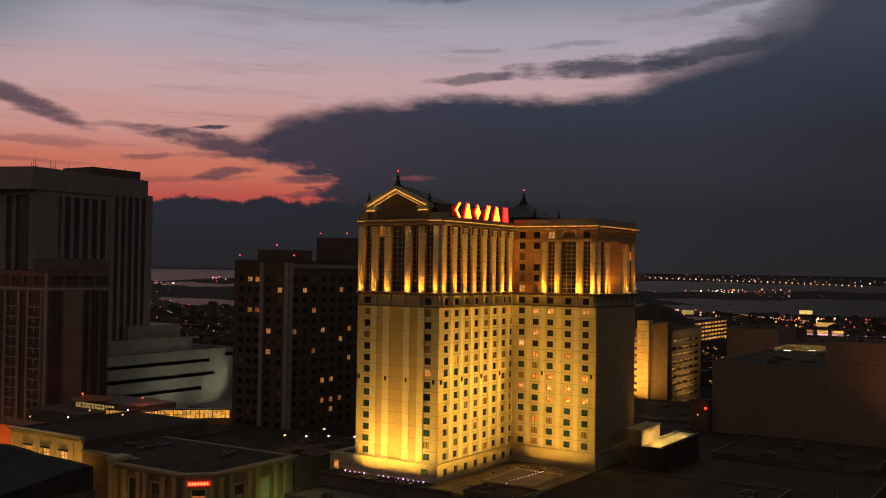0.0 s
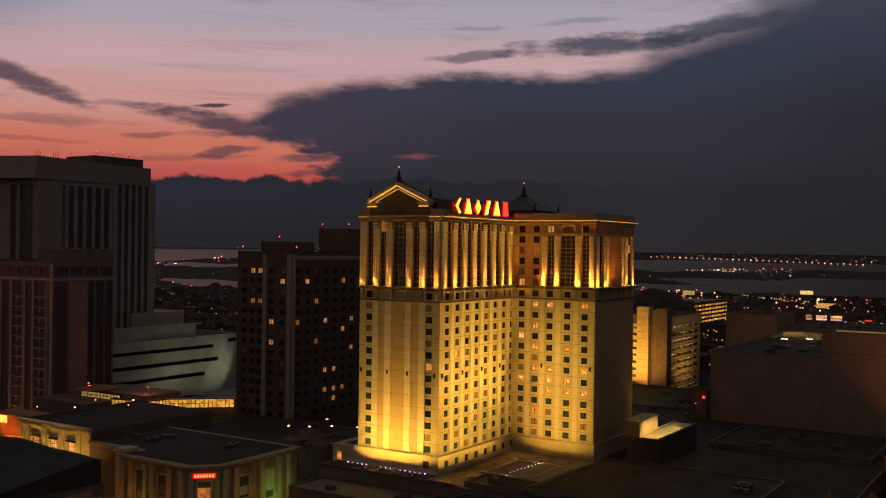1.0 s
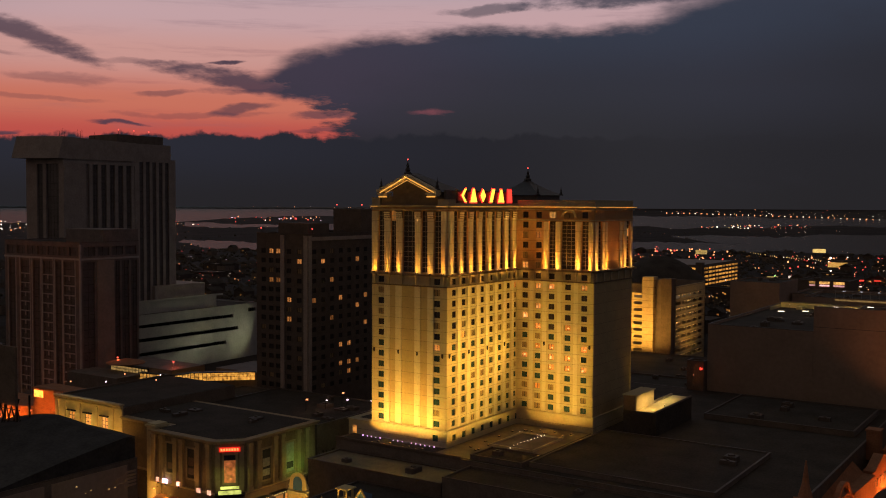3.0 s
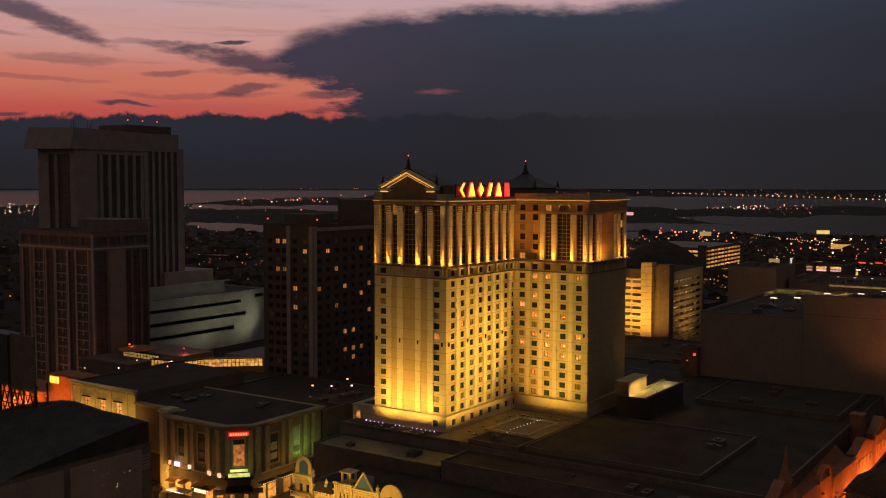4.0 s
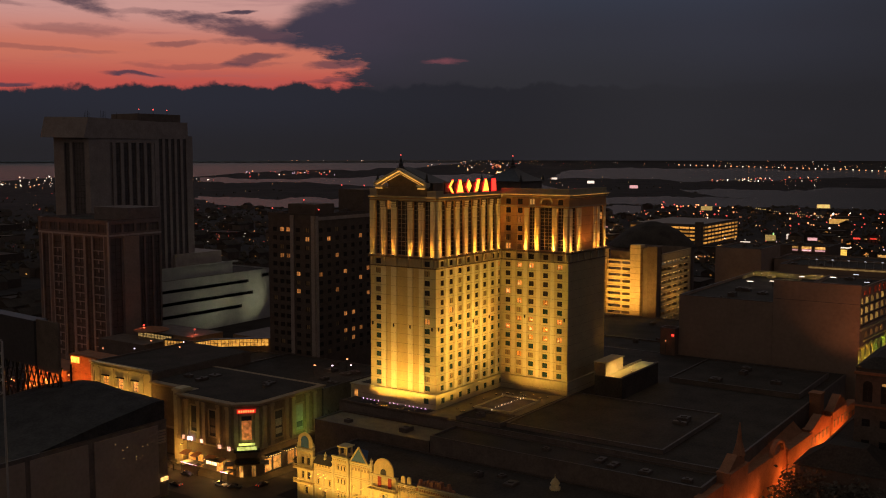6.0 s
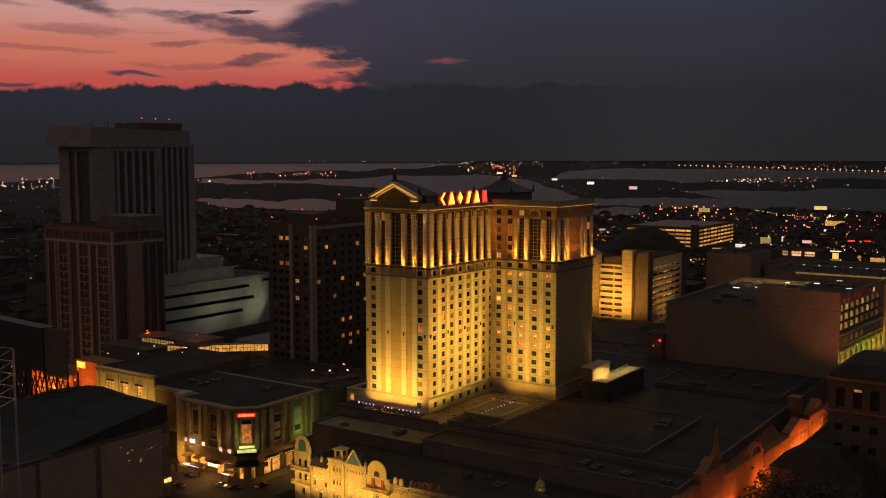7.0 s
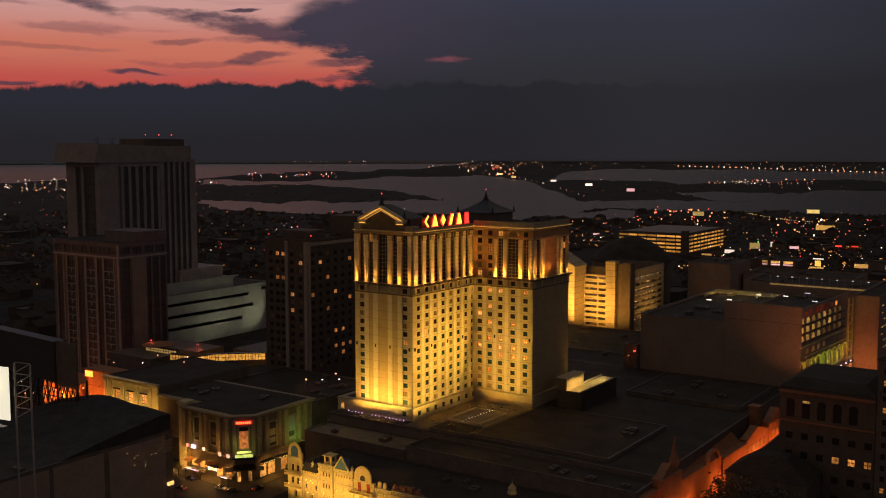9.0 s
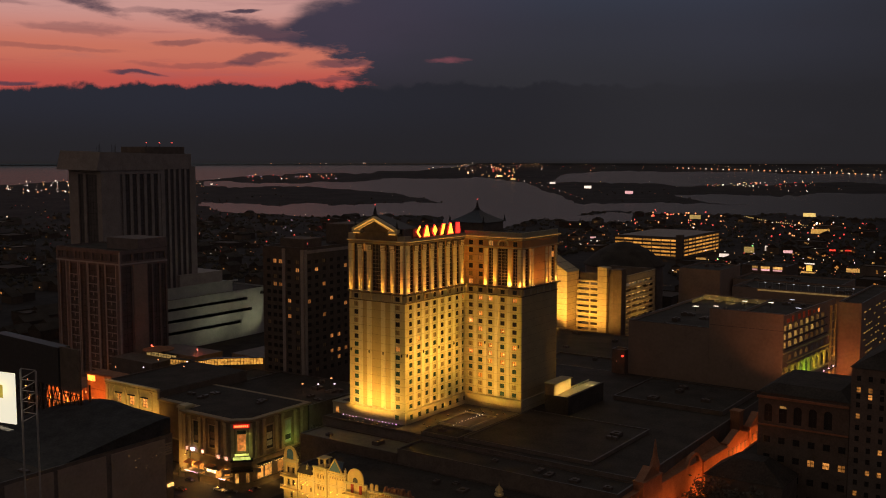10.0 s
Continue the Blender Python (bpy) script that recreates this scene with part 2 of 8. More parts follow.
brown_wall = material("brown_brick_wall", (0.18, 0.135, 0.105), 0.85, vary=0.3, scale=0.3, bump=0.3)
grey_wall = material("grey_concrete", (0.40, 0.335, 0.295), 0.85, vary=0.25, scale=0.2, bump=0.25)
white_wall = material("white_concrete", (0.46, 0.44, 0.39), 0.8, vary=0.2, scale=0.2, bump=0.2)
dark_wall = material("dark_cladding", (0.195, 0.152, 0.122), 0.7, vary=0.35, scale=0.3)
stucco = material("cream_stucco", (0.66, 0.50, 0.235), 0.8, vary=0.2, scale=0.5, bump=0.25)
clay = material("terracotta_stucco", (0.42, 0.20, 0.11), 0.85, vary=0.3, scale=0.4, bump=0.3)
asphalt = material("asphalt", (0.065, 0.052, 0.044), 0.75, vary=0.4, scale=0.3, bump=0.3, fine=14)
paving = material("terrace_paving", (0.22, 0.18, 0.12), 0.7, vary=0.35, scale=0.35, bump=0.2)
land = material("dark_land", (0.060, 0.050, 0.044), 0.95, vary=0.5, scale=0.012, fine=9)
leaves = material("night_foliage", (0.145, 0.125, 0.095), 0.9, vary=0.5, scale=0.3)
metal_grey = material("galvanised_steel", (0.46, 0.42, 0.38), 0.55, metal=0.15, vary=0.25)
garage_paint = material("garage_concrete", (0.58, 0.46, 0.27), 0.8, vary=0.25, scale=0.5, bump=0.3, joints=(3.6, 0.22, 3.4))
blue_roof = material("blue_roof_panel", (0.07, 0.15, 0.27), 0.5, vary=0.3, scale=0.8)
lamp_gold = glowing("gold_floodlight_lens", (1.0, 0.66, 0.22), 2.2)
lamp_white = glowing("white_lamp", (1.0, 0.80, 0.64), 2.4)
lamp_city_gold = glowing("golden_city_lamp", (1.0, 0.60, 0.20), 1.6)
lamp_pink = glowing("violet_white_lamp", (1.0, 0.70, 0.95), 2.6)
lamp_orange = glowing("sodium_lamp", (1.0, 0.34, 0.13), 2.0)
lamp_red = glowing("red_beacon", (1.0, 0.09, 0.07), 1.7)
lamp_green = glowing("green_lamp", (0.35, 1.0, 0.25), 3.0)
neon_yellow = glowing("yellow_neon", (1.0, 0.58, 0.05), 2.2)
lamp_dim = glowing("hooded_floodlight_lens", (1.0, 0.60, 0.22), 0.25)
neon_red = glowing("red_neon", (1.0, 0.035, 0.02), 2.4)
neon_dim = glowing("dim_red_neon", (1.0, 0.03, 0.03), 0.8)

water = bpy.data.materials.new("bay_water")
water.use_nodes = True
water.node_tree.nodes.remove(water.node_tree.nodes["Principled BSDF"])
wb, wdf, wmx = (water.node_tree.nodes.new(k) for k in ("ShaderNodeBsdfGlossy", "ShaderNodeBsdfDiffuse", "ShaderNodeMixShader"))
wb.inputs["Color"].default_value, wb.inputs["Roughness"].default_value = (0.34, 0.30, 0.27, 1), 0.26
wdf.inputs["Color"].default_value, wmx.inputs[0].default_value = (0.030, 0.026, 0.024, 1), 0.72
water.node_tree.links.new(wdf.outputs[0], wmx.inputs[1])
water.node_tree.links.new(wb.outputs[0], wmx.inputs[2])
water.node_tree.links.new(wmx.outputs[0], water.node_tree.nodes["Material Output"].inputs["Surface"])
wnz, wbp = water.node_tree.nodes.new("ShaderNodeTexNoise"), water.node_tree.nodes.new("ShaderNodeBump")
wgeo = water.node_tree.nodes.new("ShaderNodeNewGeometry")
water.node_tree.links.new(wgeo.outputs["Position"], wnz.inputs["Vector"])
wnz.inputs["Scale"].default_value, wnz.inputs["Detail"].default_value = 0.05, 6
wbp.inputs["Strength"].default_value, wbp.inputs["Distance"].default_value = 0.03, 1.0
wup = water.node_tree.nodes.new("ShaderNodeCombineXYZ")
wup.inputs[2].default_value = 1.0
water.node_tree.links.new(wup.outputs[0], wbp.inputs["Normal"])
water.node_tree.links.new(wnz.outputs["Fac"], wbp.inputs["Height"])
water.node_tree.links.new(wbp.outputs[0], wb.inputs["Normal"])


# ---- builders ----
STREET = -6.0        # the level of the streets near by; what is built from 0 goes down to it


def block(bm, x0, x1, y0, y1, z0, z1, mat=0):
    vs = [bm.verts.new(p) for p in ((x0, y0, z0), (x1, y0, z0), (x1, y1, z0), (x0, y1, z0), (x0, y0, z1), (x1, y0, z1), (x1, y1, z1), (x0, y1, z1))]
    for q in ((0, 3, 2, 1), (4, 5, 6, 7), (0, 1, 5, 4), (1, 2, 6, 5), (2, 3, 7, 6), (3, 0, 4, 7)):
        bm.faces.new([vs[i] for i in q]).material_index = mat
    return vs


def prism(bm, ring, z0, z1, top=1.0, centre=None, mat=0):
    """Walls and lids over a ring of (x, y), anticlockwise; top shrinks the upper ring."""
    z0 = z0 or STREET
    cx, cy = centre or (sum(p[0] for p in ring) / len(ring), sum(p[1] for p in ring) / len(ring))
    a = [bm.verts.new((x, y, z0)) for x, y in ring]
    b = [bm.verts.new((cx + (x - cx) * top, cy + (y - cy) * top, z1)) for x, y in ring]
    n = len(ring)
    for i in range(n):
        bm.faces.new((a[i], a[(i + 1) % n], b[(i + 1) % n], b[i])).material_index = mat
    bm.faces.new(a[::-1]).material_index = mat
    bm.faces.new(b).material_index = mat


def tube(bm, p, q, r0, r1=None, sides=6):
    p, q = Vector(p), Vector(q)
    r1 = r0 if r1 is None else r1
    d = (q - p).normalized()
    u = d.orthogonal().normalized()
    v = d.cross(u)
    rings = [[bm.verts.new(c + r * (math.cos(2 * math.pi * k / sides) * u + math.sin(2 * math.pi * k / sides) * v)) for k in range(sides)] for c, r in ((p, r0), (q, r1))]
    for k in range(sides):
        bm.faces.new((rings[0][k], rings[0][(k + 1) % sides], rings[1][(k + 1) % sides], rings[1][k]))
    bm.faces.new(rings[0][::-1])
    bm.faces.new(rings[1])


def lathe(bm, x, y, profile, sides=8, mat=0):
    rings = [[bm.verts.new((x + r * math.cos(2 * math.pi * k / sides), y + r * math.sin(2 * math.pi * k / sides), z)) for k in range(sides)] for r, z in profile]
    for a, b in zip(rings, rings[1:]):
        for k in range(sides):
            bm.faces.new((a[k], a[(k + 1) % sides], b[(k + 1) % sides], b[k])).material_index = mat
    bm.faces.new(rings[0][::-1]).material_index = mat
    bm.faces.new(rings[-1]).material_index = mat


def mesh_of(name, bm, *mats):
    me = bpy.data.meshes.new(name)
    bm.to_mesh(me)
    bm.free()
    for m in mats:
        me.materials.append(m)
    return me


def thing(name, at, label, category, group="", kind=""):
    ob = new(name)
    ob.empty_display_size = 0.5
    ob.location = (at[0], at[1], at[2] or STREET)
    return tagged(ob, label, category, group, kind)


def hang(ob, parent, m=None):
    """Make ob a part of parent; m places it in the world (or in the parent part's own frame)."""
    ob.parent = parent
    if parent.type == "EMPTY":
        ob.matrix_parent_inverse = Matrix.Translation(-parent.location)
    if m is not None:
        ob.matrix_basis = m
    return ob


def part(name, bm, mats, parent, label=""):
    mats = mats if isinstance(mats, tuple) else (mats,)
    ob = new(name, mesh_of(name, bm, *mats))
    hang(ob, parent)
    return tagged(ob, label)


def slab(name, parent, mat, *spans, label=""):
    bm = bmesh.new()
    for s in spans:
        block(bm, *s[:4], s[4] or STREET, s[5])
    return part(name, bm, mat, parent, label)


def whole(name, bm, mats, label, category, group="", kind=""):
    mats = mats if isinstance(mats, tuple) else (mats,)
    return tagged(new(name, mesh_of(name, bm, *mats)), label, category, group, kind)


class Face:
    """An upright wall face: its start, its way along (east or north), and what stands on it."""

    def __init__(self, x, y, along, width):
        self.o, self.d, self.width = Vector((x, y, 0)), Vector((1, 0, 0)) if along == "x" else Vector((0, 1, 0)), width
        self.n = Vector((self.d.y, -self.d.x, 0))
        self.turn = 0.0 if along == "x" else 90.0

    def at(self, u, z, out=0.0):
        return self.o + self.d * u + self.n * out + Vector((0, 0, z))

    def stand(self, u, z, out=0.0):
        p = self.at(u, z, out)
        return pose(p.x, p.y, p.z, 0, 0, self.turn)

    def wall(self, name, parent, mat, z0, z1, holes=(), depth=0.45, u0=0.0, u1=None, label=""):
        """A wall 0.45 m thick with openings (u0, u1, z0, z1) cut through."""
        z0 = z0 or STREET
        u1 = self.width if u1 is None else u1
        if self.d.y and u0 == 0.0:
            u0 = depth        # leave the corner to the wall that it meets
        us = sorted({u0, u1, *(v for h in holes for v in h[:2])})
        zs = sorted({z0, z1, *(v for h in holes for v in h[2:])})
        solid = [[not any(h[0] <= (a + b) / 2 <= h[1] and h[2] <= (c + d) / 2 <= h[3] for h in holes) for c, d in zip(zs, zs[1:])] for a, b in zip(us, us[1:])]
        bm = bmesh.new()
        cache = {}

        def v(i, j, k):
            if (i, j, k) not in cache:
                cache[i, j, k] = bm.verts.new(self.at(us[i], zs[j], -depth * k))
            return cache[i, j, k]
        ni, nj = len(us) - 1, len(zs) - 1
        ok = lambda i, j: 0 <= i < ni and 0 <= j < nj and solid[i][j]
        for i in range(ni):
            for j in range(nj):
                if not solid[i][j]:
                    continue
                bm.faces.new((v(i, j, 0), v(i + 1, j, 0), v(i + 1, j + 1, 0), v(i, j + 1, 0)))
                bm.faces.new((v(i, j, 1), v(i, j + 1, 1), v(i + 1, j + 1, 1), v(i + 1, j, 1)))
                for di, dj, a, b in ((-1, 0, (i, j), (i, j + 1)), (1, 0, (i + 1, j + 1), (i + 1, j)), (0, -1, (i + 1, j), (i, j)), (0, 1, (i, j + 1), (i + 1, j + 1))):
                    if not ok(i + di, j + dj):
                        bm.faces.new((v(*a, 0), v(*b, 0), v(*b, 1), v(*a, 1)))
        return part(name, bm, mat, parent, label)

    def bar(self, bm, u0, u1, z0, z1, out, back=0.0, mat=0):
        a, b = self.at(u0, z0, -back), self.at(u1, z1, out)
        block(bm, min(a.x, b.x), max(a.x, b.x), min(a.y, b.y), max(a.y, b.y), z0, z1, mat)

    def strip(self, name, parent, mat, u0, u1, z0, z1, out, back=0.0, label=""):
        bm = bmesh.new()
        self.bar(bm, u0, u1, z0 or STREET, z1, out, back)
        return part(name, bm, mat, parent, label)


WINDOWS = {}


def lattice(bm, us, zs, y0, y1):
    """One joined frame of bars: every second field between the lines is open."""
    cache = {}

    def v(i, j, y):
        if (i, j, y) not in cache:
            cache[i, j, y] = bm.verts.new((us[i], y, zs[j]))
        return cache[i, j, y]
    ni, nj = len(us) - 1, len(zs) - 1
    solid = lambda i, j: 0 <= i < ni and 0 <= j < nj and (i % 2 == 0 or j % 2 == 0)
    for i in range(ni):
        for j in range(nj):
            if not solid(i, j):
                continue
            bm.faces.new((v(i, j, y0), v(i + 1, j, y0), v(i + 1, j + 1, y0), v(i, j + 1, y0)))
            bm.faces.new((v(i, j, y1), v(i, j + 1, y1), v(i + 1, j + 1, y1), v(i + 1, j, y1)))
            for di, dj, a, b in ((-1, 0, (i, j), (i, j + 1)), (1, 0, (i + 1, j + 1), (i + 1, j)), (0, -1, (i + 1, j), (i, j)), (0, 1, (i, j + 1), (i + 1, j + 1))):
                if not solid(i + di, j + dj):
                    bm.faces.new((v(*a, y0), v(*b, y0), v(*b, y1), v(*a, y1)))



def window_meshes(w, h, pane_mat, frame_mat, cross):
    key = (round(w, 2), round(h, 2), pane_mat.name, frame_mat.name, cross)
    if key not in WINDOWS:
        bm = bmesh.new()
        t = min(0.12, w * 0.1)
        us = sorted({-w / 2, w / 2, *(v for k in range(cross[0] + 1) for v in ((max(-w / 2, -w / 2 + w * k / cross[0] - t / 2)), min(w / 2, -w / 2 + w * k / cross[0] + t / 2)))})
        zs = sorted({0.0, h, *(v for k in range(cross[1] + 1) for v in ((max(0.0, h * k / cross[1] - t / 2)), min(h, h * k / cross[1] + t / 2)))})
        lattice(bm, us, zs, 0.0, 0.10)
        frame_me = mesh_of("window_frame", bm, frame_mat)
        bm = bmesh.new()
        block(bm, -w / 2 + 0.02, w / 2 - 0.02, 0.05, 0.075, 0.02, h - 0.02)
        WINDOWS[key] = frame_me, mesh_of("pane", bm, pane_mat)
    return WINDOWS[key]


def window(parent, face, u0, u1, z0, z1, pane_mat, frame_mat, inset=0.28, cross=(1, 1), label=""):
    frame_me, pane_me = window_meshes(u1 - u0, z1 - z0, pane_mat, frame_mat, cross)
    w = hang(new("window", frame_me), parent, face.stand((u0 + u1) / 2, z0, -inset))
    tagged(w, label)
    p = new("pane", pane_me)
    p.parent = w
    return w

# ---- ground and bay ----
MID = Vector((30.0, -30.0))     # the middle of the round ground sheet


def true_reach(r):
    """The land beyond 1.8 km is drawn in, so that it fits within 4.9 km and still meets the horizon."""
    return r if r < 1800 else 1800 - 3100 * math.log(max(1e-6, 1 - (r - 1800) / 3100))


def drawn_in(d):
    return d if d < 1800 else 1800 + 3100 * (1 - math.exp(-(d - 1800) / 3100))


def height(r):
    return STREET * (1 - smooth(600, 1000, r)) if r < 1800 else 88.0 * (1 - r / true_reach(r))


def far_place(azimuth, d):
    """A place at a heading (degrees right of VIEW) and a true reach, on the ground sheet."""
    a, r = radians(VIEW - azimuth), drawn_in(d)
    return Vector((MID.x - math.sin(a) * r, MID.y + math.cos(a) * r, height(r)))


def smooth(a, b, x):
    t = min(1.0, max(0.0, (x - a) / (b - a)))
    return t * t * (3 - 2 * t)


def bend(x, *stops):
    for (x0, y0), (x1, y1) in zip(stops, stops[1:]):
        if x <= x1:
            return y0 + (y1 - y0) * max(0.0, (x - x0) / (x1 - x0))
    return stops[-1][1]


def is_water(a, d):
    """Bay or land, by heading in degrees and dip below the horizon in hundredths of a radian."""
    w = 11876.0 / d
    n = noise.noise(Vector((a * 0.45, w * 1.3, 0.0))) * 0.28 + noise.noise(Vector((a * 1.7, w * 3.0, 5.0))) * 0.12
    w2 = w + n
    if w < 0.72:
        return a < 1.5
    far_bay = 0.80 < w and w2 < bend(a, (-26, 2.75), (-14, 2.55), (-11, 1.95), (-6, 1.75), (-2, 1.45), (0.5, 1.2), (1.5, 0.7))
    strait = bend(a, (-30, 9), (-16, 9), (-14, 2.75), (-8.5, 2.85), (-6.2, 2.75), (-2.5, 2.40), (3.0, 2.3), (4.4, 2.75), (7.6, 5.0)) < w2 < bend(a, (-15, 2.9), (-12, 3.35), (-8, 3.35), (-5.2, 3.65), (-2.6, 4.2), (-0.3, 4.95), (0.2, 9.0), (8, 6.0))
    lower = bend(a, (-16, 9), (-14.2, 5.0), (-9, 5.15), (-7.2, 5.35), (-4, 5.2), (-0.2, 4.95), (2, 4.4), (8.0, 5.0), (8.5, 9)) < w2 < bend(a, (-14.2, 5.3), (-11.5, 6.2), (-8, 6.55), (-2, 6.5), (3.2, 6.4), (3.6, 5.9), (8.0, 5.2))
    creek = 3.0 < a < 11.0 and 6.15 < w2 < 6.9
    east = bend(a, (5.2, 3.4), (6.5, 2.0), (8.5, 1.55), (12, 1.45), (30, 1.8)) < w2 < bend(a, (5.2, 3.0), (8.5, 2.7), (10.5, 2.75), (13.0, 3.2), (14.0, 3.0), (18, 2.9), (20, 2.55), (30, 2.6))
    east = east and a > 5.2
    sound = 13.0 < a and bend(a, (13, 4.0), (15, 3.95), (19, 4.0), (22, 3.6), (30, 3.6)) < w2 < bend(a, (13, 4.0), (15, 4.9), (22, 5.2), (30, 5.4))
    return far_bay or strait or lower or creek or east or sound


dips = [0.52, 0.56, 0.60, 0.65, 0.70, 0.75, 0.8]
while dips[-1] < 8.0:
    dips.append(dips[-1] + 0.045)
reaches = [11876.0 / w for w in dips][::-1] + []
reaches = [0.0, 60.0, 150.0, 280.0, 430.0, 600.0, 800.0, 1000.0, 1200.0, 1350.0] + [d for d in reaches if d > 1400]
angles = [-180 + 10 * k for k in range(15)] + [-30 + 0.16 * k for k in range(376)] + [40 + 10 * k for k in range(14)]
land_bm, water_bm = bmesh.new(), bmesh.new()
for target, wet in ((land_bm, False), (water_bm, True)):
    cache = {}

    def vert(i, j):
        j %= len(angles)
        key = (i, j) if i else (0, 0)
        if key not in cache:
            p = far_place(angles[j], reaches[i])
            cache[key] = target.verts.new((p.x, p.y, p.z - (0.12 if i > 9 else 0.0)))
        return cache[key]
    for i in range(len(reaches) - 1):
        for j in range(len(angles)):
            j2 = (j + 1) % len(angles)
            a = angles[j] + (angles[j2] - angles[j]) % 360 / 2
            d = 2 / (1 / max(reaches[i], 1) + 1 / reaches[i + 1])
            fine = reaches[i] >= 1350
            if (fine and (is_water(a, d) if abs(a) < 30 else 0.8 < 11876.0 / d < 2.6)) != wet:
                continue
            ring = [vert(i, j), vert(i, j2), vert(i + 1, j2), vert(i + 1, j)]
            ring = list(dict.fromkeys(ring))
            if len(ring) > 2:
                target.faces.new(ring[::-1])
for b in (land_bm, water_bm):
    bmesh.ops.recalc_face_normals(b, faces=b.faces)
    if sum(f.normal.z for f in b.faces) < 0:
        bmesh.ops.reverse_faces(b, faces=b.faces)
whole("ground", land_bm, land, "dark flat city ground and marsh islands at dusk", "ground", kind="structure")
whole("water", water_bm, water, "still grey bay water reflecting the dusk sky", "water", kind="structure")


def road_strip(name, x0, x1, y0, y1, label):
    bm = bmesh.new()
    block(bm, x0, x1, y0, y1, STREET - 0.2, STREET + 0.06)
    return whole(name, bm, asphalt, label, "road", kind="structure")


road_strip("road", -420, 60, 164, 180, "dark asphalt avenue lit by warm shopfronts")
road_strip("road", -190, -174, 180, 420, "narrow dark asphalt side street between casino blocks")

# ---- the golden hotel tower ----
TX0, TX1, TX2, TY0, TY1, TY2 = -168.0, -141.4, -114.9, 220.0, 260.2, 289.0
hotel = thing("hotel_tower", (-141, 255, 17.5), "tall cream hotel tower floodlit gold, with column-lined upper storeys", "hotel tower")
left, centre, wing, right = Face(TX0, TY0, "x", TX1 - TX0), Face(TX1, TY0, "y", TY1 - TY0), Face(TX1, TY1, "x", TX2 - TX1), Face(TX2, TY1, "y", TY2 - TY1)
FLOOR, LOW, BELT, TOP = 3.13, 23.85, 66.5, 86.0
rng = random.Random(11)
rows = [LOW + FLOOR * k for k in range(13)] + [64.55]


def hole(u, z, w=1.9, h=1.75):
    return (u - w / 2, u + w / 2, z - h / 2, z + h / 2)


def room(p_lit=0.06, p_curtain=0.16, low=False):
    r = rng.random()
    return room_pale if r < p_lit * 0.5 else room_warm if r < p_lit else curtain_glass if r < p_lit + p_curtain else teal_glass if low else dark_glass


# the wing's lit rooms: column and storey
LIT_WING = {(1, 12), (1, 10), (1, 8), (1, 6), (2, 12), (2, 6), (2, 5), (2, 4), (3, 8), (3, 5), (3, 4), (4, 12), (4, 6), (4, 4), (0, 9), (0, 5)}
lamp_shade = glowing("lit_lamp_shade", (1.0, 0.70, 0.34), 1.3, 0.4)
left_cols, centre_cols, wing_cols = [3.35, 23.15], [3.7 + 5.19 * k for k in range(7)] + [38.9], [2.9, 7.5, 12.2, 17.8, 23.3]
for face, cols, w in ((left, left_cols, 2.1), (centre, centre_cols, 2.0), (wing, wing_cols, 2.0)):
    holes = [hole(u, z, w) for u in cols for z in rows]
    face.wall("wall", hotel, cream, 22.3, BELT - 0.4, holes)
    for k, h in enumerate(holes):
        low = h[2] < 46
        lit = face is wing and divmod(k, len(rows)) in LIT_WING
        w_ = window(hotel, face, *h, (room_warm if k % 3 else room_pale) if lit else room(0.02, 0.2 if face is not left else 0.08, low), bronze, cross=(2, 1))
        if lit:
            bm = bmesh.new()
            block(bm, -0.7 + 0.25 * (k % 4), 0.0 + 0.25 * (k % 4), 0.02, 0.04, 0.25 + 0.2 * (k % 3), 0.95 + 0.25 * (k % 2))
            new("room_lamp", mesh_of("room_lamp", bm, lamp_shade)).parent = w_
# the windowless side takes the darker tan; its shade is put into the colour
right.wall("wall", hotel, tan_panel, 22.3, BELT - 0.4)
# pilasters and recessed panels between the window columns
for a, b in ((4.6, 6.6), (8.7, 10.9), (15.5, 17.5), (20.0, 22.1)):
    left.strip("pilaster", hotel, cream_plain, a, b, 22.4, 62.9, 0.22, label="pale full-height pilaster")
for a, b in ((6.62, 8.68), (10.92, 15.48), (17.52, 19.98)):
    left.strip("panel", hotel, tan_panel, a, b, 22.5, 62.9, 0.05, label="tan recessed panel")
for u in [6.3 + 5.19 * k for k in range(7)]:
    centre.strip("pilaster", hotel, cream_plain, u - 0.75, u + 0.75, 22.4, 62.9, 0.12, label="pale full-height pilaster")
for u in (5.2, 9.85, 15.0, 20.55):
    wing.strip("pilaster", hotel, cream_plain, u - 0.7, u + 0.7, 22.4, 62.9, 0.12, label="pale full-height pilaster")
# plinth storey
base_faces = (Face(TX0 - 0.5, TY0 - 0.6, "x", TX1 - TX0 + 1.0), Face(TX1 + 0.5, TY0 - 0.6, "y", TY1 - TY0), Face(TX1 + 0.5, TY1 - 0.6, "x", TX2 - TX1), Face(TX2 + 0.5, TY1 - 0.6, "y", TY2 - TY1))
for face, cols in zip(base_faces, ([23.6], [4.0 + 5.19 * k for k in range(8)], [], [])):
    holes = [hole(u, 19.85, 2.0, 1.9) for u in cols]
    face.wall("plinth", hotel, cream, 14.0, 22.0, holes, 1.0)
    for h in holes:
        window(hotel, face, *h, teal_glass, bronze, cross=(2, 1))
    bm = bmesh.new()
    face.bar(bm, -0.2, face.width + 0.2, 22.0, 22.32, 0.25, 1.0)
    part("ledge", bm, trim_stone, hotel)
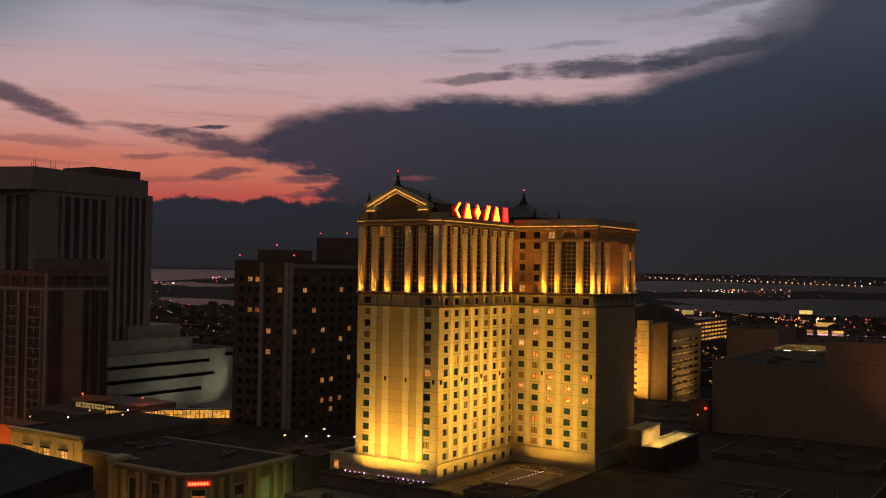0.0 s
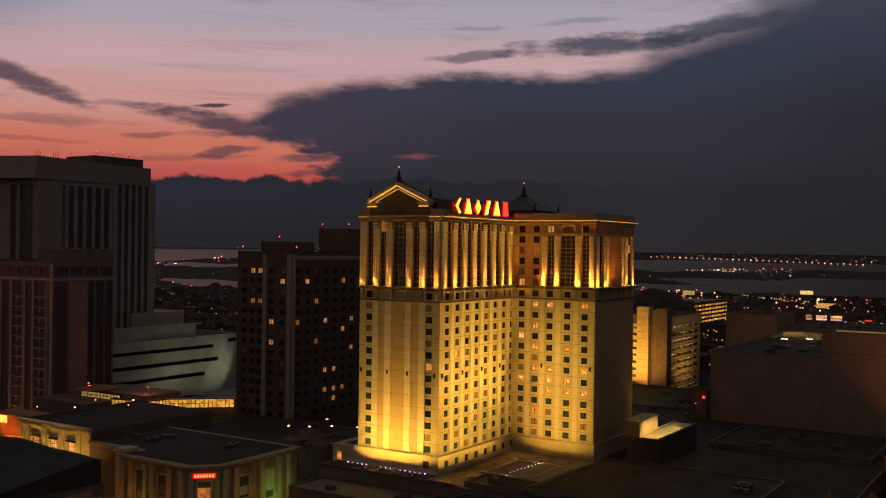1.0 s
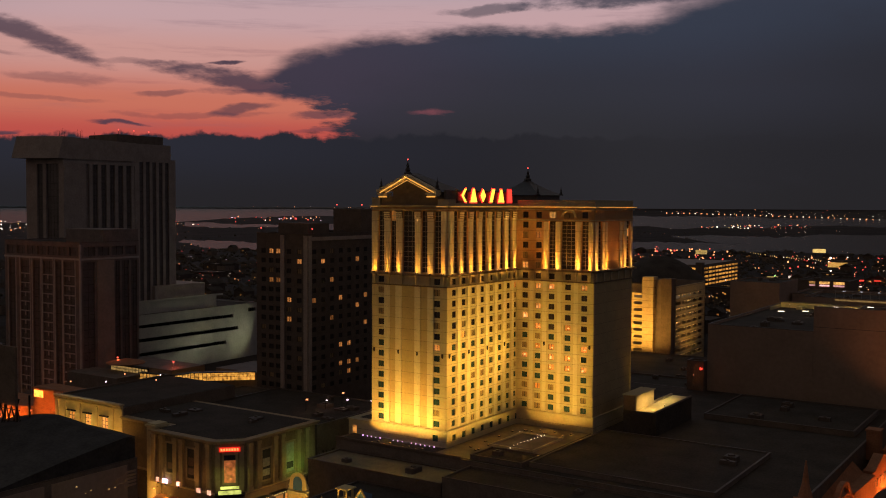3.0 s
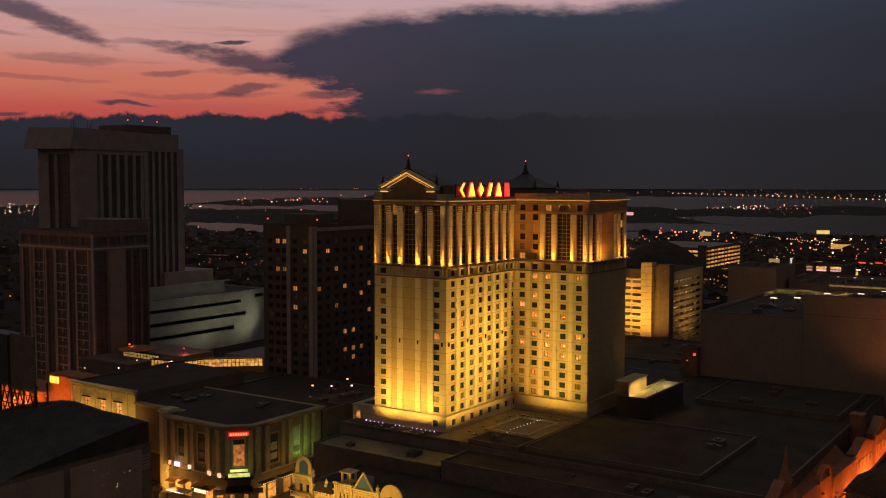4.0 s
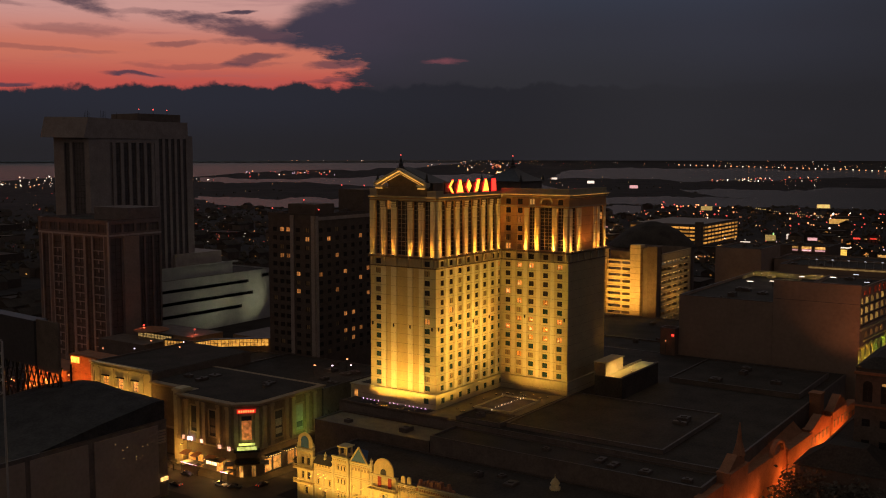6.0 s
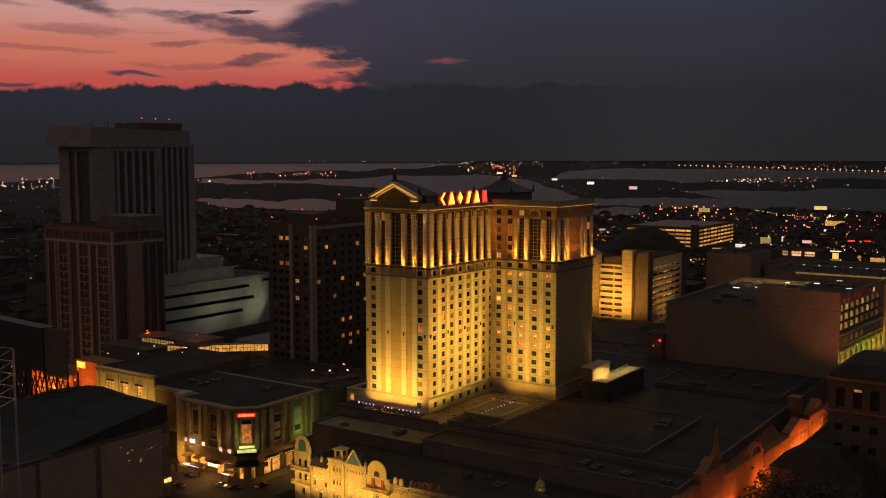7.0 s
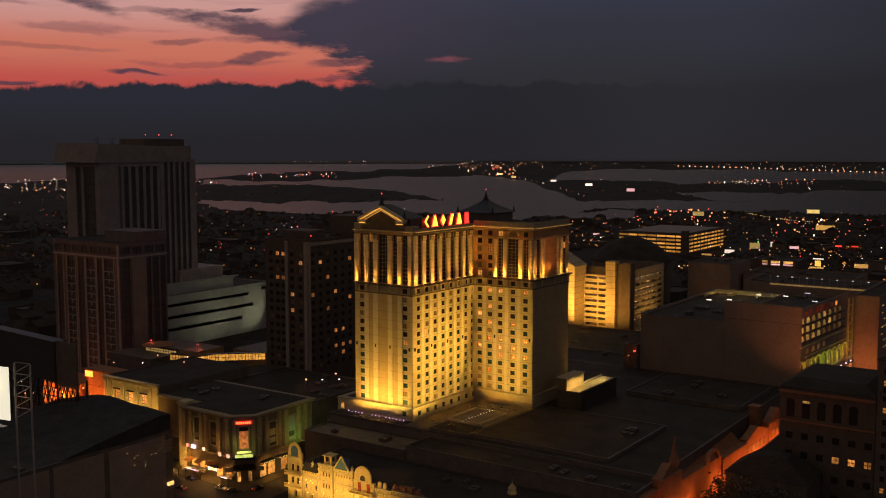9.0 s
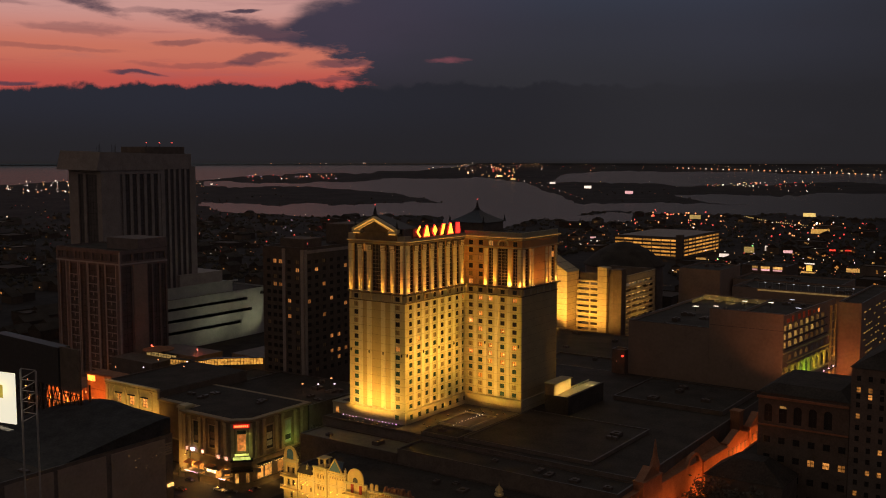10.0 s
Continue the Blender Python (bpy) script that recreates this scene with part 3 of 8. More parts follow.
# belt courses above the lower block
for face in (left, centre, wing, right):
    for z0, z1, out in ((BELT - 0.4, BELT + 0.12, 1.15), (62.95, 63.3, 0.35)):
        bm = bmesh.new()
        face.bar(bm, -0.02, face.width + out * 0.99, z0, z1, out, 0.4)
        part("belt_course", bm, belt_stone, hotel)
    n = int(face.width / 5.2)
    for k in range(n + 1):
        u = 1.2 + (face.width - 2.4) * k / n
        bm = bmesh.new()
        face.bar(bm, u - 0.35, u + 0.35, 63.4, 66.0, 0.45, 0.0)
        face.bar(bm, u - 0.5, u + 0.5, 65.4, 66.05, 0.62, 0.0)
        part("bracket", bm, trim_stone, hotel)


def fluted_column(face, u0, u1, z0, z1, capital=True):
    bm = bmesh.new()
    w = u1 - u0
    face.bar(bm, u0 - 0.15, u1 + 0.15, z0, z0 + 0.5, 0.62)
    face.bar(bm, u0, u1, z0 + 0.5, z1, 0.45)
    for k in range(3):
        c = u0 + w * (k + 0.5) / 3
        face.bar(bm, c - w * 0.10, c + w * 0.10, z0 + 0.7, z1 - 0.1, 0.56)
    col = part("column", bm, cream_plain, hotel)
    if capital:
        bm = bmesh.new()
        face.bar(bm, u0 - 0.1, u1 + 0.1, z1, z1 + 0.25, 0.62)
        for i in range(4):
            for j in range(3):
                c, z = u0 + w * (i + 0.5) / 4, z1 + 0.4 + 0.6 * j
                face.bar(bm, c - 0.17, c + 0.17, z, z + 0.42, 0.72 + 0.06 * j)
        face.bar(bm, u0, u1, z1 + 0.25, z1 + 2.2, 0.5, 0.0, 1)
        face.bar(bm, u0 - 0.3, u1 + 0.3, z1 + 2.2, z1 + 2.5, 0.95, 0.0, 1)
        part("capital", bm, (cream_plain, belt_stone), hotel, "carved leafy capital")


def glass_bay(face, u0, u1, z0, z1, cross, chance=0.05):
    rowsn = 6
    for k in range(rowsn):
        za, zb = z0 + (z1 - z0) * k / rowsn, z0 + (z1 - z0) * (k + 1) / rowsn
        r = rng.random()
        m = room_pale if r < chance * 0.4 else room_warm if r < chance else dark_glass
        window(hotel, face, u0, u1, za, zb, m, bay_frame, 0.36, cross)


left_piers = [(0.0, 2.5), (4.7, 6.9), (9.0, 11.3), (15.7, 17.8), (20.1, 22.2), (24.6, 26.6)]
centre_piers = [(0.0, 2.8), (5.6, 7.7), (10.8, 13.0), (16.0, 18.0), (21.3, 23.5), (26.7, 28.9), (31.6, 33.8), (36.4, 38.6)]
for face, piers in ((left, left_piers), (centre, centre_piers)):
    bays = [(a[1], b[0]) for a, b in zip(piers, piers[1:])]
    if face is centre:
        bays.append((38.6, 40.1))
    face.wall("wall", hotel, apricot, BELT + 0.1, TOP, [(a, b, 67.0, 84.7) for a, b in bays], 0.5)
    for a, b in bays:
        glass_bay(face, a, b, 67.0, 84.7, (3 if b - a > 4 else 2, 2), 0.015)
    for k, (a, b) in enumerate(piers):
        corner = k == 0 or (face is left and k == len(piers) - 1)
        fluted_column(face, a + (0.15 if corner else 0), b - (0.15 if corner else 0), 66.7, 82.3 if not corner else 84.6, not corner)
upper_win = [hole(u, z, 2.0, 1.9) for u in (2.9, 7.6) for z in (67.85, 70.95, 74.1, 77.25, 80.4, 83.5)]
wing_bays = [(11.2, 13.5), (15.5, 20.2), (22.3, 24.6)]
top_small = [hole(12.3, 83.5, 2.0, 1.9), hole(17.9, 83.3, 3.6, 1.6), hole(23.3, 83.5, 2.0, 1.9)]
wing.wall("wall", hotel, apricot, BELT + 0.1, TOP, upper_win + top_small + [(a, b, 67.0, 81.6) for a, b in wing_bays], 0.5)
for h in upper_win + top_small:
    window(hotel, wing, *h, room(0.3, 0.3), bronze, cross=(2, 1))
for a, b in wing_bays:
    glass_bay(wing, a, b, 67.0, 81.6, (3 if b - a > 4 else 2, 2), 0.06)
for a, b in ((9.5, 11.1), (13.6, 15.4), (20.3, 22.2), (24.7, 26.3)):
    fluted_column(wing, a, b, 66.7, 81.4, False)
bm = bmesh.new()
for k in range(12):        # arch over the wide bay
    t0, t1 = math.pi * k / 12, math.pi * (k + 1) / 12
    for r0, r1 in ((1.9, 2.5),):
        ring = [wing.at(17.9 + r * math.cos(t), 82.9 + r * math.sin(t), o) for o in (0.0, 0.3) for r, t in ((r0, t0), (r1, t0), (r1, t1), (r0, t1))]
        vs = [bm.verts.new(p) for p in ring]
        for q in ((4, 5, 6, 7), (0, 1, 5, 4), (1, 2, 6, 5), (2, 3, 7, 6), (3, 0, 4, 7)):
            bm.faces.new([vs[i] for i in q])
bmesh.ops.remove_doubles(bm, verts=bm.verts, dist=0.001)
part("arch", bm, trim_stone, hotel)
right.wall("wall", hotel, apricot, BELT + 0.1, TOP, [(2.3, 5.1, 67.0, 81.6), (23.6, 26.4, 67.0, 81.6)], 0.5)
for a, b in ((2.3, 5.1), (23.6, 26.4)):
    glass_bay(right, a, b, 67.0, 81.6, (2, 2), 0.08)
for a, b in ((0.1, 2.2), (5.3, 6.9), (7.4, 9.0), (18.4, 20.2), (21.4, 23.4), (26.6, 28.2)):
    right.strip("pilaster", hotel, cream_plain, a, b, 66.7, 81.4, 0.25)
for face in (wing, right):
    bm = bmesh.new()
    face.bar(bm, 0.0, face.width + 0.3, 81.75, 82.1, 0.35, 0.2)
    part("string_course", bm, trim_stone, hotel)
# main cornice and parapet
for face in (left, centre, wing, right):
    for z0, z1, out in ((84.95, 85.3, 0.5), (TOP - 0.3, TOP, 0.85), (TOP, TOP + 0.25, 1.15)):
        bm = bmesh.new()
        face.bar(bm, -0.02, face.width + (out if face is not centre else 0.0), z0, z1, out, 0.3)
        part("cornice", bm, trim_stone, hotel)
for span in ((TX1, TX2 + 0.1, TY1 - 0.1, TY1 + 0.35, TOP + 0.25, 88.1), (TX2 - 0.35, TX2 + 0.1, TY1 + 0.35, TY2, TOP + 0.25, 88.1), (TX0, TX0 + 3.0, TY0 - 0.2, TY0 + 3.0, TOP + 0.25, 88.6),
             (TX1 - 3.2, TX1 + 0.2, TY0 - 0.2, TY0 + 4.0, TOP + 0.25, 88.0), (TX1 - 0.3, TX1 + 0.05, TY0 + 4.0, TY1, TOP + 0.25, 87.0)):
    slab("parapet", hotel, trim_stone, span)
slab("core", hotel, cream, (TX0 + 0.5, TX1 - 0.5, TY0 + 0.6, TY2 + 9.0, 14.0, TOP - 0.1), (TX1 - 0.5, TX2 - 0.6, TY1 + 0.6, TY2, 14.0, TOP - 0.15), label="plain back walls")
slab("flat_roof", hotel, roof_dark, (TX0 + 0.1, TX1 - 0.1, TY0 + 0.1, TY2 + 8.9, TOP - 0.05, TOP + 0.2), (TX1 - 0.1, TX2 - 0.35, TY1 + 0.35, TY2 - 0.1, TOP - 0.05, TOP + 0.2))
slab("roof_screen", hotel, dark_wall, (TX1 - 2.6, TX1 - 1.9, 222.0, 260.0, TOP + 0.2, 90.6), (TX1 - 22, TX1 - 1.9, 260.0, 260.7, TOP + 0.2, 90.0), label="dark rooftop plant screen behind the sign")


def finial(x, y, z, h, r, parent=hotel):
    bm = bmesh.new()
    lathe(bm, x, y, [(r, z), (r * 0.9, z + h * 0.12), (r * 0.5, z + h * 0.2), (r * 0.62, z + h * 0.32), (r * 0.3, z + h * 0.5), (r * 0.38, z + h * 0.58), (r * 0.1, z + h * 0.8), (r * 0.04, z + h)])
    return part("finial", bm, roof_slate, parent, "dark rooftop finial")


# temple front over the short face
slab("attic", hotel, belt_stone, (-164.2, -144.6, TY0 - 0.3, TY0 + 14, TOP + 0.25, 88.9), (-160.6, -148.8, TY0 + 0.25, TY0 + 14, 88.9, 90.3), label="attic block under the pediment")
PX0, PX1, PXM, PZ0, PZ1 = -165.3, -144.3, -155.0, 90.3, 95.3
for side in (-1, 1):
    bm = bmesh.new()
    x_end = PX0 if side < 0 else PX1
    for drop, out, thick in ((0.0, 1.5, 0.75), (1.0, 0.85, 0.6)):
        pts = [(x_end - side * drop * 0.6, PZ0 + 0.35 - drop * 0.6), (PXM, PZ1 - drop), (PXM, PZ1 - drop - thick), (x_end - side * drop * 0.6, PZ0 - 0.35 - drop * 0.4)]
        a = [bm.verts.new((x, TY0 - out, z)) for x, z in pts]
        b = [bm.verts.new((x, TY0 + 1.0, z)) for x, z in pts]
        bm.faces.new(a), bm.faces.new(b[::-1])
        for i in range(4):
            bm.faces.new((a[i], b[i], b[(i + 1) % 4], a[(i + 1) % 4]))
    bmesh.ops.recalc_face_normals(bm, faces=bm.faces)
    part("raking_cornice", bm, cream_plain, hotel, "gold-lit raking cornice of the pediment")
    bm = bmesh.new()
    x0 = x_end if side < 0 else x_end - 3.8
    block(bm, x0, x0 + 3.8, TY0 - 1.5, TY0 + 1.0, 89.35, 89.85)
    block(bm, x0 + 0.4, x0 + 3.4, TY0 - 1.1, TY0 + 1.0, 88.8, 89.35)
    part("cornice_return", bm, cream_plain, hotel)
    finial(x_end + 0.6 * -side, TY0, 90.6, 3.6, 0.9)
bm = bmesh.new()
a = [bm.verts.new((x, TY0 + 0.2, z)) for x, z in ((-162.6, 90.3), (-146.2, 90.3), (PXM, 93.9))]
b = [bm.verts.new((x, TY0 + 1.2, z)) for x, z in ((-162.6, 90.3), (-146.2, 90.3), (PXM, 93.9))]
bm.faces.new(a), bm.faces.new(b[::-1])
for i in range(3):
    bm.faces.new((a[i], b[i], b[(i + 1) % 3], a[(i + 1) % 3]))
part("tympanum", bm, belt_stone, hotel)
bm = bmesh.new()
f0, f1, r0 = TY0 + 0.4, TY0 + 11.0, TY0 + 5.0
vs = [bm.verts.new(p) for p in ((PX0 - 0.3, f0, PZ0 + 0.4), (PX1 + 0.3, f0, PZ0 + 0.4), (PX1 + 0.3, f1, PZ0 + 0.4), (PX0 - 0.3, f1, PZ0 + 0.4), (PXM, f0, PZ1 + 0.3), (PXM, r0, PZ1 + 0.3))]
for q in ((0, 1, 4), (1, 2, 5, 4), (2, 3, 5), (3, 0, 4, 5), (3, 2, 1, 0)):
    bm.faces.new([vs[i] for i in q])
part("gable_roof", bm, roof_slate, hotel)
finial(-155.6, TY0 + 0.6, 95.2, 4.3, 1.25)
# pagoda-like roof at the back
bm = bmesh.new()
prism(bm, [(-160.2, 278.2), (-144.0, 278.2), (-144.0, 294.2), (-160.2, 294.2)], TOP + 0.2, 89.9)
part("roof_block", bm, dark_wall, hotel)
bm = bmesh.new()
prev = None
for k in range(7):
    t = k / 6
    h, z = 9.0 * (1 - t) ** 1.3 + 0.6 * t, 89.8 + 5.4 * t
    ring = [bm.verts.new((-152.1 + sx * h, 286.2 + sy * h, z)) for sx, sy in ((-1, -1), (1, -1), (1, 1), (-1, 1))]
    if prev:
        for i in range(4):
            bm.faces.new((prev[i], prev[(i + 1) % 4], ring[(i + 1) % 4], ring[i]))
    else:
        bm.faces.new(ring[::-1])
    prev = ring
bm.faces.new(prev)
part("hipped_roof", bm, roof_slate, hotel, "dark concave hipped roof")
finial(-152.1, 286.2, 95.0, 4.0, 1.3)
for sx, sy in ((1, -1), (1, 1), (-1, -1)):
    finial(-152.1 + sx * 8.4, 286.2 + sy * 8.4, 89.9, 3.0, 0.8)
# beacons on the tips
for x, y, z in ((-155.6, TY0 + 0.6, 99.5), (-152.1, 286.2, 99.1)):
    bm = bmesh.new()
    bmesh.ops.create_icosphere(bm, subdivisions=1, radius=0.28, matrix=Matrix.Translation((x, y, z)))
    part("beacon", bm, lamp_red, hotel, "small red aviation beacon")

# lit sign of plain shapes in yellow and red on the roof edge
sign = thing("roof_sign", (TX1 - 0.6, 242, TOP + 0.25), "glowing yellow and red rooftop neon sign", "sign")
slab("sign_frame", sign, bronze, *[(TX1 - 1.5, TX1 - 1.3, 227 + 5.2 * k, 227.2 + 5.2 * k, TOP + 0.2, 91.0) for k in range(7)], (TX1 - 1.5, TX1 - 1.3, 227, 258.4, 87.3, 87.5), (TX1 - 1.5, TX1 - 1.3, 227, 258.4, 90.4, 90.6))
WEDGE = [[(-0.35, 1.0), (0.35, 1.0), (1.75, 0.0), (-1.75, 0.0)]]
DIAMOND = [[(0.0, 1.0), (1.4, 0.5), (0.0, 0.0), (-1.4, 0.5)]]
CHEVRON = [[(0.5, 1.0), (1.4, 1.0), (-0.3, 0.5), (-1.3, 0.5)], [(-1.3, 0.49), (-0.3, 0.49), (1.4, 0.0), (0.5, 0.0)]]
SLASH = [[(0.0, 1.0), (1.5, 1.0), (0.0, 0.0), (-1.5, 0.0)]]
POST = [[(-1.3, 1.0), (0.9, 1.0), (1.3, 0.0), (-1.3, 0.0)]]
SHAPES = [CHEVRON, WEDGE, DIAMOND, SLASH, WEDGE, POST]
for k in range(6):
    y = 230.3 + 5.35 * k
    lit = k < 5
    for nm, mat, grow, out in (("glow_board", neon_red if lit else neon_dim, 0.30, 0.0), ("neon_shape", neon_yellow if lit else neon_red, 0.0, 0.18)):
        bm = bmesh.new()
        for shape in SHAPES[k]:
            cy, cz = sum(p[0] for p in shape) / len(shape), sum(p[1] for p in shape) / len(shape)
            pts = [(y + p[0] + grow * (1 if p[0] > cy else -1), 87.3 + p[1] * 3.9 + grow * (1 if p[1] > cz else -1)) for p in shape]
            a = [bm.verts.new((TX1 - 1.1 + out, py, pz)) for py, pz in pts]
            b = [bm.verts.new((TX1 - 1.3 + out, py, pz)) for py, pz in pts]
            bm.faces.new(a), bm.faces.new(b[::-1])
            for i in range(len(a)):
                bm.faces.new((a[i], a[(i + 1) % len(a)], b[(i + 1) % len(a)], b[i]))
        bmesh.ops.recalc_face_normals(bm, faces=bm.faces)
        part(nm, bm, mat, sign)


def floodlight(at, aim, energy, colour, spot, size=0.35, name="floodlight", lens=None, group="facade floodlights"):
    """A small lamp box with a glowing lens and its real spot light."""
    x, y, z = at
    fl = thing(name, at, "small metal floodlight aimed up the facade", "floodlight", group)
    slab("housing", fl, bronze, (x - 0.3, x + 0.3, y - 0.3, y + 0.3, z, z + 0.3))
    bm = bmesh.new()
    lathe(bm, x, y, [(0.24, z + 0.3), (0.24, z + 0.36)], 8)
    part("lens", bm, lens or lamp_gold, fl)
    l = lamp("flood_beam", "SPOT", (x, y, z + 0.5), energy, colour, aim, size, spot, 0.9)
    return fl


# thin light line along the main cornice, and lamps for the pediment
cornice_line = glowing("warm_cornice_tube", (1.0, 0.47, 0.10), 0.75)
rake_line = glowing("gold_rake_tube", (1.0, 0.47, 0.09), 1.1)
for face in (centre, wing, right):
    bm = bmesh.new()
    face.bar(bm, 0.3 if face is centre else 0.9, face.width + (0.9 if face is not centre else -0.2), TOP - 0.12, TOP + 0.06, 0.93, -0.86)
    part("light_tube", bm, cornice_line, hotel, "thin warm light tube under the cornice")
for u0, u1 in ((0.1, 2.6), (23.4, 26.7)):
    bm = bmesh.new()
    left.bar(bm, u0, u1, TOP - 0.12, TOP + 0.06, 0.93, -0.86)
    part("light_tube", bm, cornice_line, hotel, "thin warm light tube under the cornice")
for side in (-1, 1):
    x_end = PX0 if side < 0 else PX1
    bm = bmesh.new()
    tube(bm, (x_end - side * 1.0, TY0 - 1.25, PZ0 - 0.35), (PXM, TY0 - 1.25, PZ1 - 0.95), 0.13, 0.13, 6)
    part("light_tube", bm, rake_line, hotel, "thin gold light tube under the raking cornice")
    bm = bmesh.new()
    tube(bm, (x_end - side * 1.4, TY0 - 0.62, PZ0 - 1.0), (PXM, TY0 - 0.62, PZ1 - 1.85), 0.09, 0.09, 6)
    part("light_tube", bm, cornice_line, hotel, "thin gold light tube under the raking cornice")
    bm = bmesh.new()
    x0 = x_end - side * 0.5
    tube(bm, (x0, TY0 - 1.2, 88.7), (x0 - side * 3.0, TY0 - 1.2, 88.7), 0.12, 0.12, 6)
    part("light_tube", bm, rake_line, hotel, "thin gold light tube under the cornice return")


def column_lights(face, u, tall, base, spot=46):
    """An uplight at a column's foot: a narrow beam up the shaft and its wide spill."""
    floodlight(tuple(face.at(u, BELT + 0.12, 0.98)), tuple(face.at(u, 76.5, 0.1)), tall, AMBER, spot)
    lamp("foot_spill", "SPOT", tuple(face.at(u, BELT + 0.55, 1.25)), base, (1.0, 0.385, 0.048), tuple(face.at(u, BELT + 2.2, 0.2)), 0.2, 120, 1.0)


# uplights on the belt under every column
for face, piers in ((left, left_piers), (centre, centre_piers)):
    for a, b in piers:
        column_lights(face, (a + b) / 2, 3600 if face is left else 9500, 620 if face is left else 850)
        if b - a < 2.4:
            c = face.at((a + b) / 2, 81.2, 1.25)
            lamp("capital_light", "SPOT", tuple(c), 240 if face is left else 420, (1.0, 0.56, 0.18), tuple(face.at((a + b) / 2, 83.8, 0.4)), 0.1, 70, 0.7)
for u in (10.3, 14.5, 21.25, 25.5):
    column_lights(wing, u, 11500, 1500)
for u in (1.1, 6.2, 8.4, 19.2, 22.3, 27.4):
    column_lights(right, u, 4800, 1000)
lamp("wall_wash", "SPOT", tuple(right.at(13.0, BELT + 0.6, 3.4)), 1500, (1.0, 0.34, 0.055), tuple(right.at(13.0, 78, 0)), 0.4, 100, 1.0)
# big floods on the terrace
for face, us, wide, tall in ((left, (5.6, 9.8, 16.5, 21.0), 12500, 4800), (centre, (3.0, 11.0, 19.0, 27.0), 11500, 52000), (wing, (10.5, 15.5, 21.0), 6600, 24500)):
    for u in us:
        floodlight(tuple(face.at(u, 17.55, 7.2 if face is left else 9.0)), tuple(face.at(u, 34, 0)), wide, GOLD, 122, 0.4, "floodlight", lamp_dim, "terrace floodlights")
        floodlight(tuple(face.at(u + 1.2, 17.55, 5.6)), tuple(face.at(u + 0.6, 50 if face is left else 58, 0)), tall, GOLD, 40, 0.4, "floodlight", lamp_dim, "terrace floodlights")
# narrow beams that carry up to the belt
for face, us, e in ((left, (7.5, 18.5), 3200), (centre, (2.0, 9.0, 16.5, 24.0, 31.5), 84000), (wing, (8.0, 14.5, 21.0), 33000)):
    for u in us:
        floodlight(tuple(face.at(u, 17.55, 8.6)), tuple(face.at(u, 57, 0)), e, GOLD, 30, 0.4, "floodlight", lamp_dim, "terrace floodlights")
# dark wall sconces at mid height
for face, us in ((left, (0.9, 9.8, 16.5, 25.2)), (centre, (1.2, 11.5, 21.9, 32.2)), (wing, (9.85, 25.3))):
    for u in us:
        bm = bmesh.new()
        face.bar(bm, u - 0.26, u + 0.26, 43.2, 44.1, 0.38)
        face.bar(bm, u - 0.16, u + 0.16, 42.9, 43.2, 0.30)
        part("sconce", bm, bronze, hotel, "dark unlit wall sconce")
lamp("court_light", "SPOT", (-109.0, 295.5, 18.4), 2600, GOLD, (-115.2, 288.6, 36), 0.2, 36, 0.35)

# ---- low blocks and streets round the hotel ----
def ring_band(bm, x0, x1, y0, y1, t, z0, z1, mat=0):
    """A square ring wall of thickness t, one joined shell."""
    o = ((x0, y0), (x1, y0), (x1, y1), (x0, y1))
    i = ((x0 + t, y0 + t), (x1 - t, y0 + t), (x1 - t, y1 - t), (x0 + t, y1 - t))
    v = [[bm.verts.new((x, y, z)) for x, y in r] for r in (o, i) for z in (z0, z1)]
    for k in range(4):
        n = (k + 1) % 4
        for a, b, c, d in ((v[0][k], v[0][n], v[1][n], v[1][k]), (v[2][n], v[2][k], v[3][k], v[3][n]), (v[1][k], v[1][n], v[3][n], v[3][k]), (v[0][n], v[0][k], v[2][k], v[2][n])):
            bm.faces.new((a, b, c, d)).material_index = mat


def flat_block(name, x0, x1, y0, y1, z0, z1, wall_mat, label, category="building", lip=0.7, roof=None, group="", coping=None, gear=0, seed=1, inset=0.0):
    """A flat-roofed block: body, parapet, roof skin and some roof plant."""
    z0 = z0 or STREET
    b = thing(name, ((x0 + x1) / 2, (y0 + y1) / 2, z0), label, category, group)
    slab("wall", b, wall_mat, (x0 + inset, x1 - inset, y0 + inset, y1 - inset, z0, z1 - lip))
    bm = bmesh.new()
    e = 0.04 if inset else 0.0
    ring_band(bm, x0 + e, x1 - e, y0 + e, y1 - e, 0.4, z1 - lip - (0.5 if inset else 0.0), z1 - 0.01)
    part("parapet", bm, wall_mat, b)
    slab("roof", b, roof or roof_dark, (x0 + 0.4, x1 - 0.4, y0 + 0.4, y1 - 0.4, z1 - lip, z1 - lip + 0.05))
    bm = bmesh.new()
    ring_band(bm, x0 - 0.1, x1 + 0.1, y0 - 0.1, y1 + 0.1, 0.6, z1, z1 + 0.16)
    part("coping", bm, coping or roof_gear, b)
    r = random.Random(seed)
    for k in range(gear):
        w, d, h = r.uniform(1.5, 4.5), r.uniform(1.5, 4.5), r.uniform(0.5, 1.5)
        x, y = r.uniform(x0 + 4, x1 - 6), r.uniform(y0 + 3, y1 - 6)
        bm = bmesh.new()
        z = z1 - lip + 0.05
        block(bm, x, x + w, y, y + d, z, z + h)
        block(bm, x + 0.1, x + w - 0.1, y + 0.1, y + d - 0.1, z + h, z + h + 0.12)
        lathe(bm, x + w / 2, y + d / 2, [(min(w, d) * 0.3, z + h + 0.12), (min(w, d) * 0.3, z + h + 0.45), (min(w, d) * 0.2, z + h + 0.5)], 8)
        part("roof_unit", bm, roof_gear, b, "boxy rooftop ventilation unit")
    return b


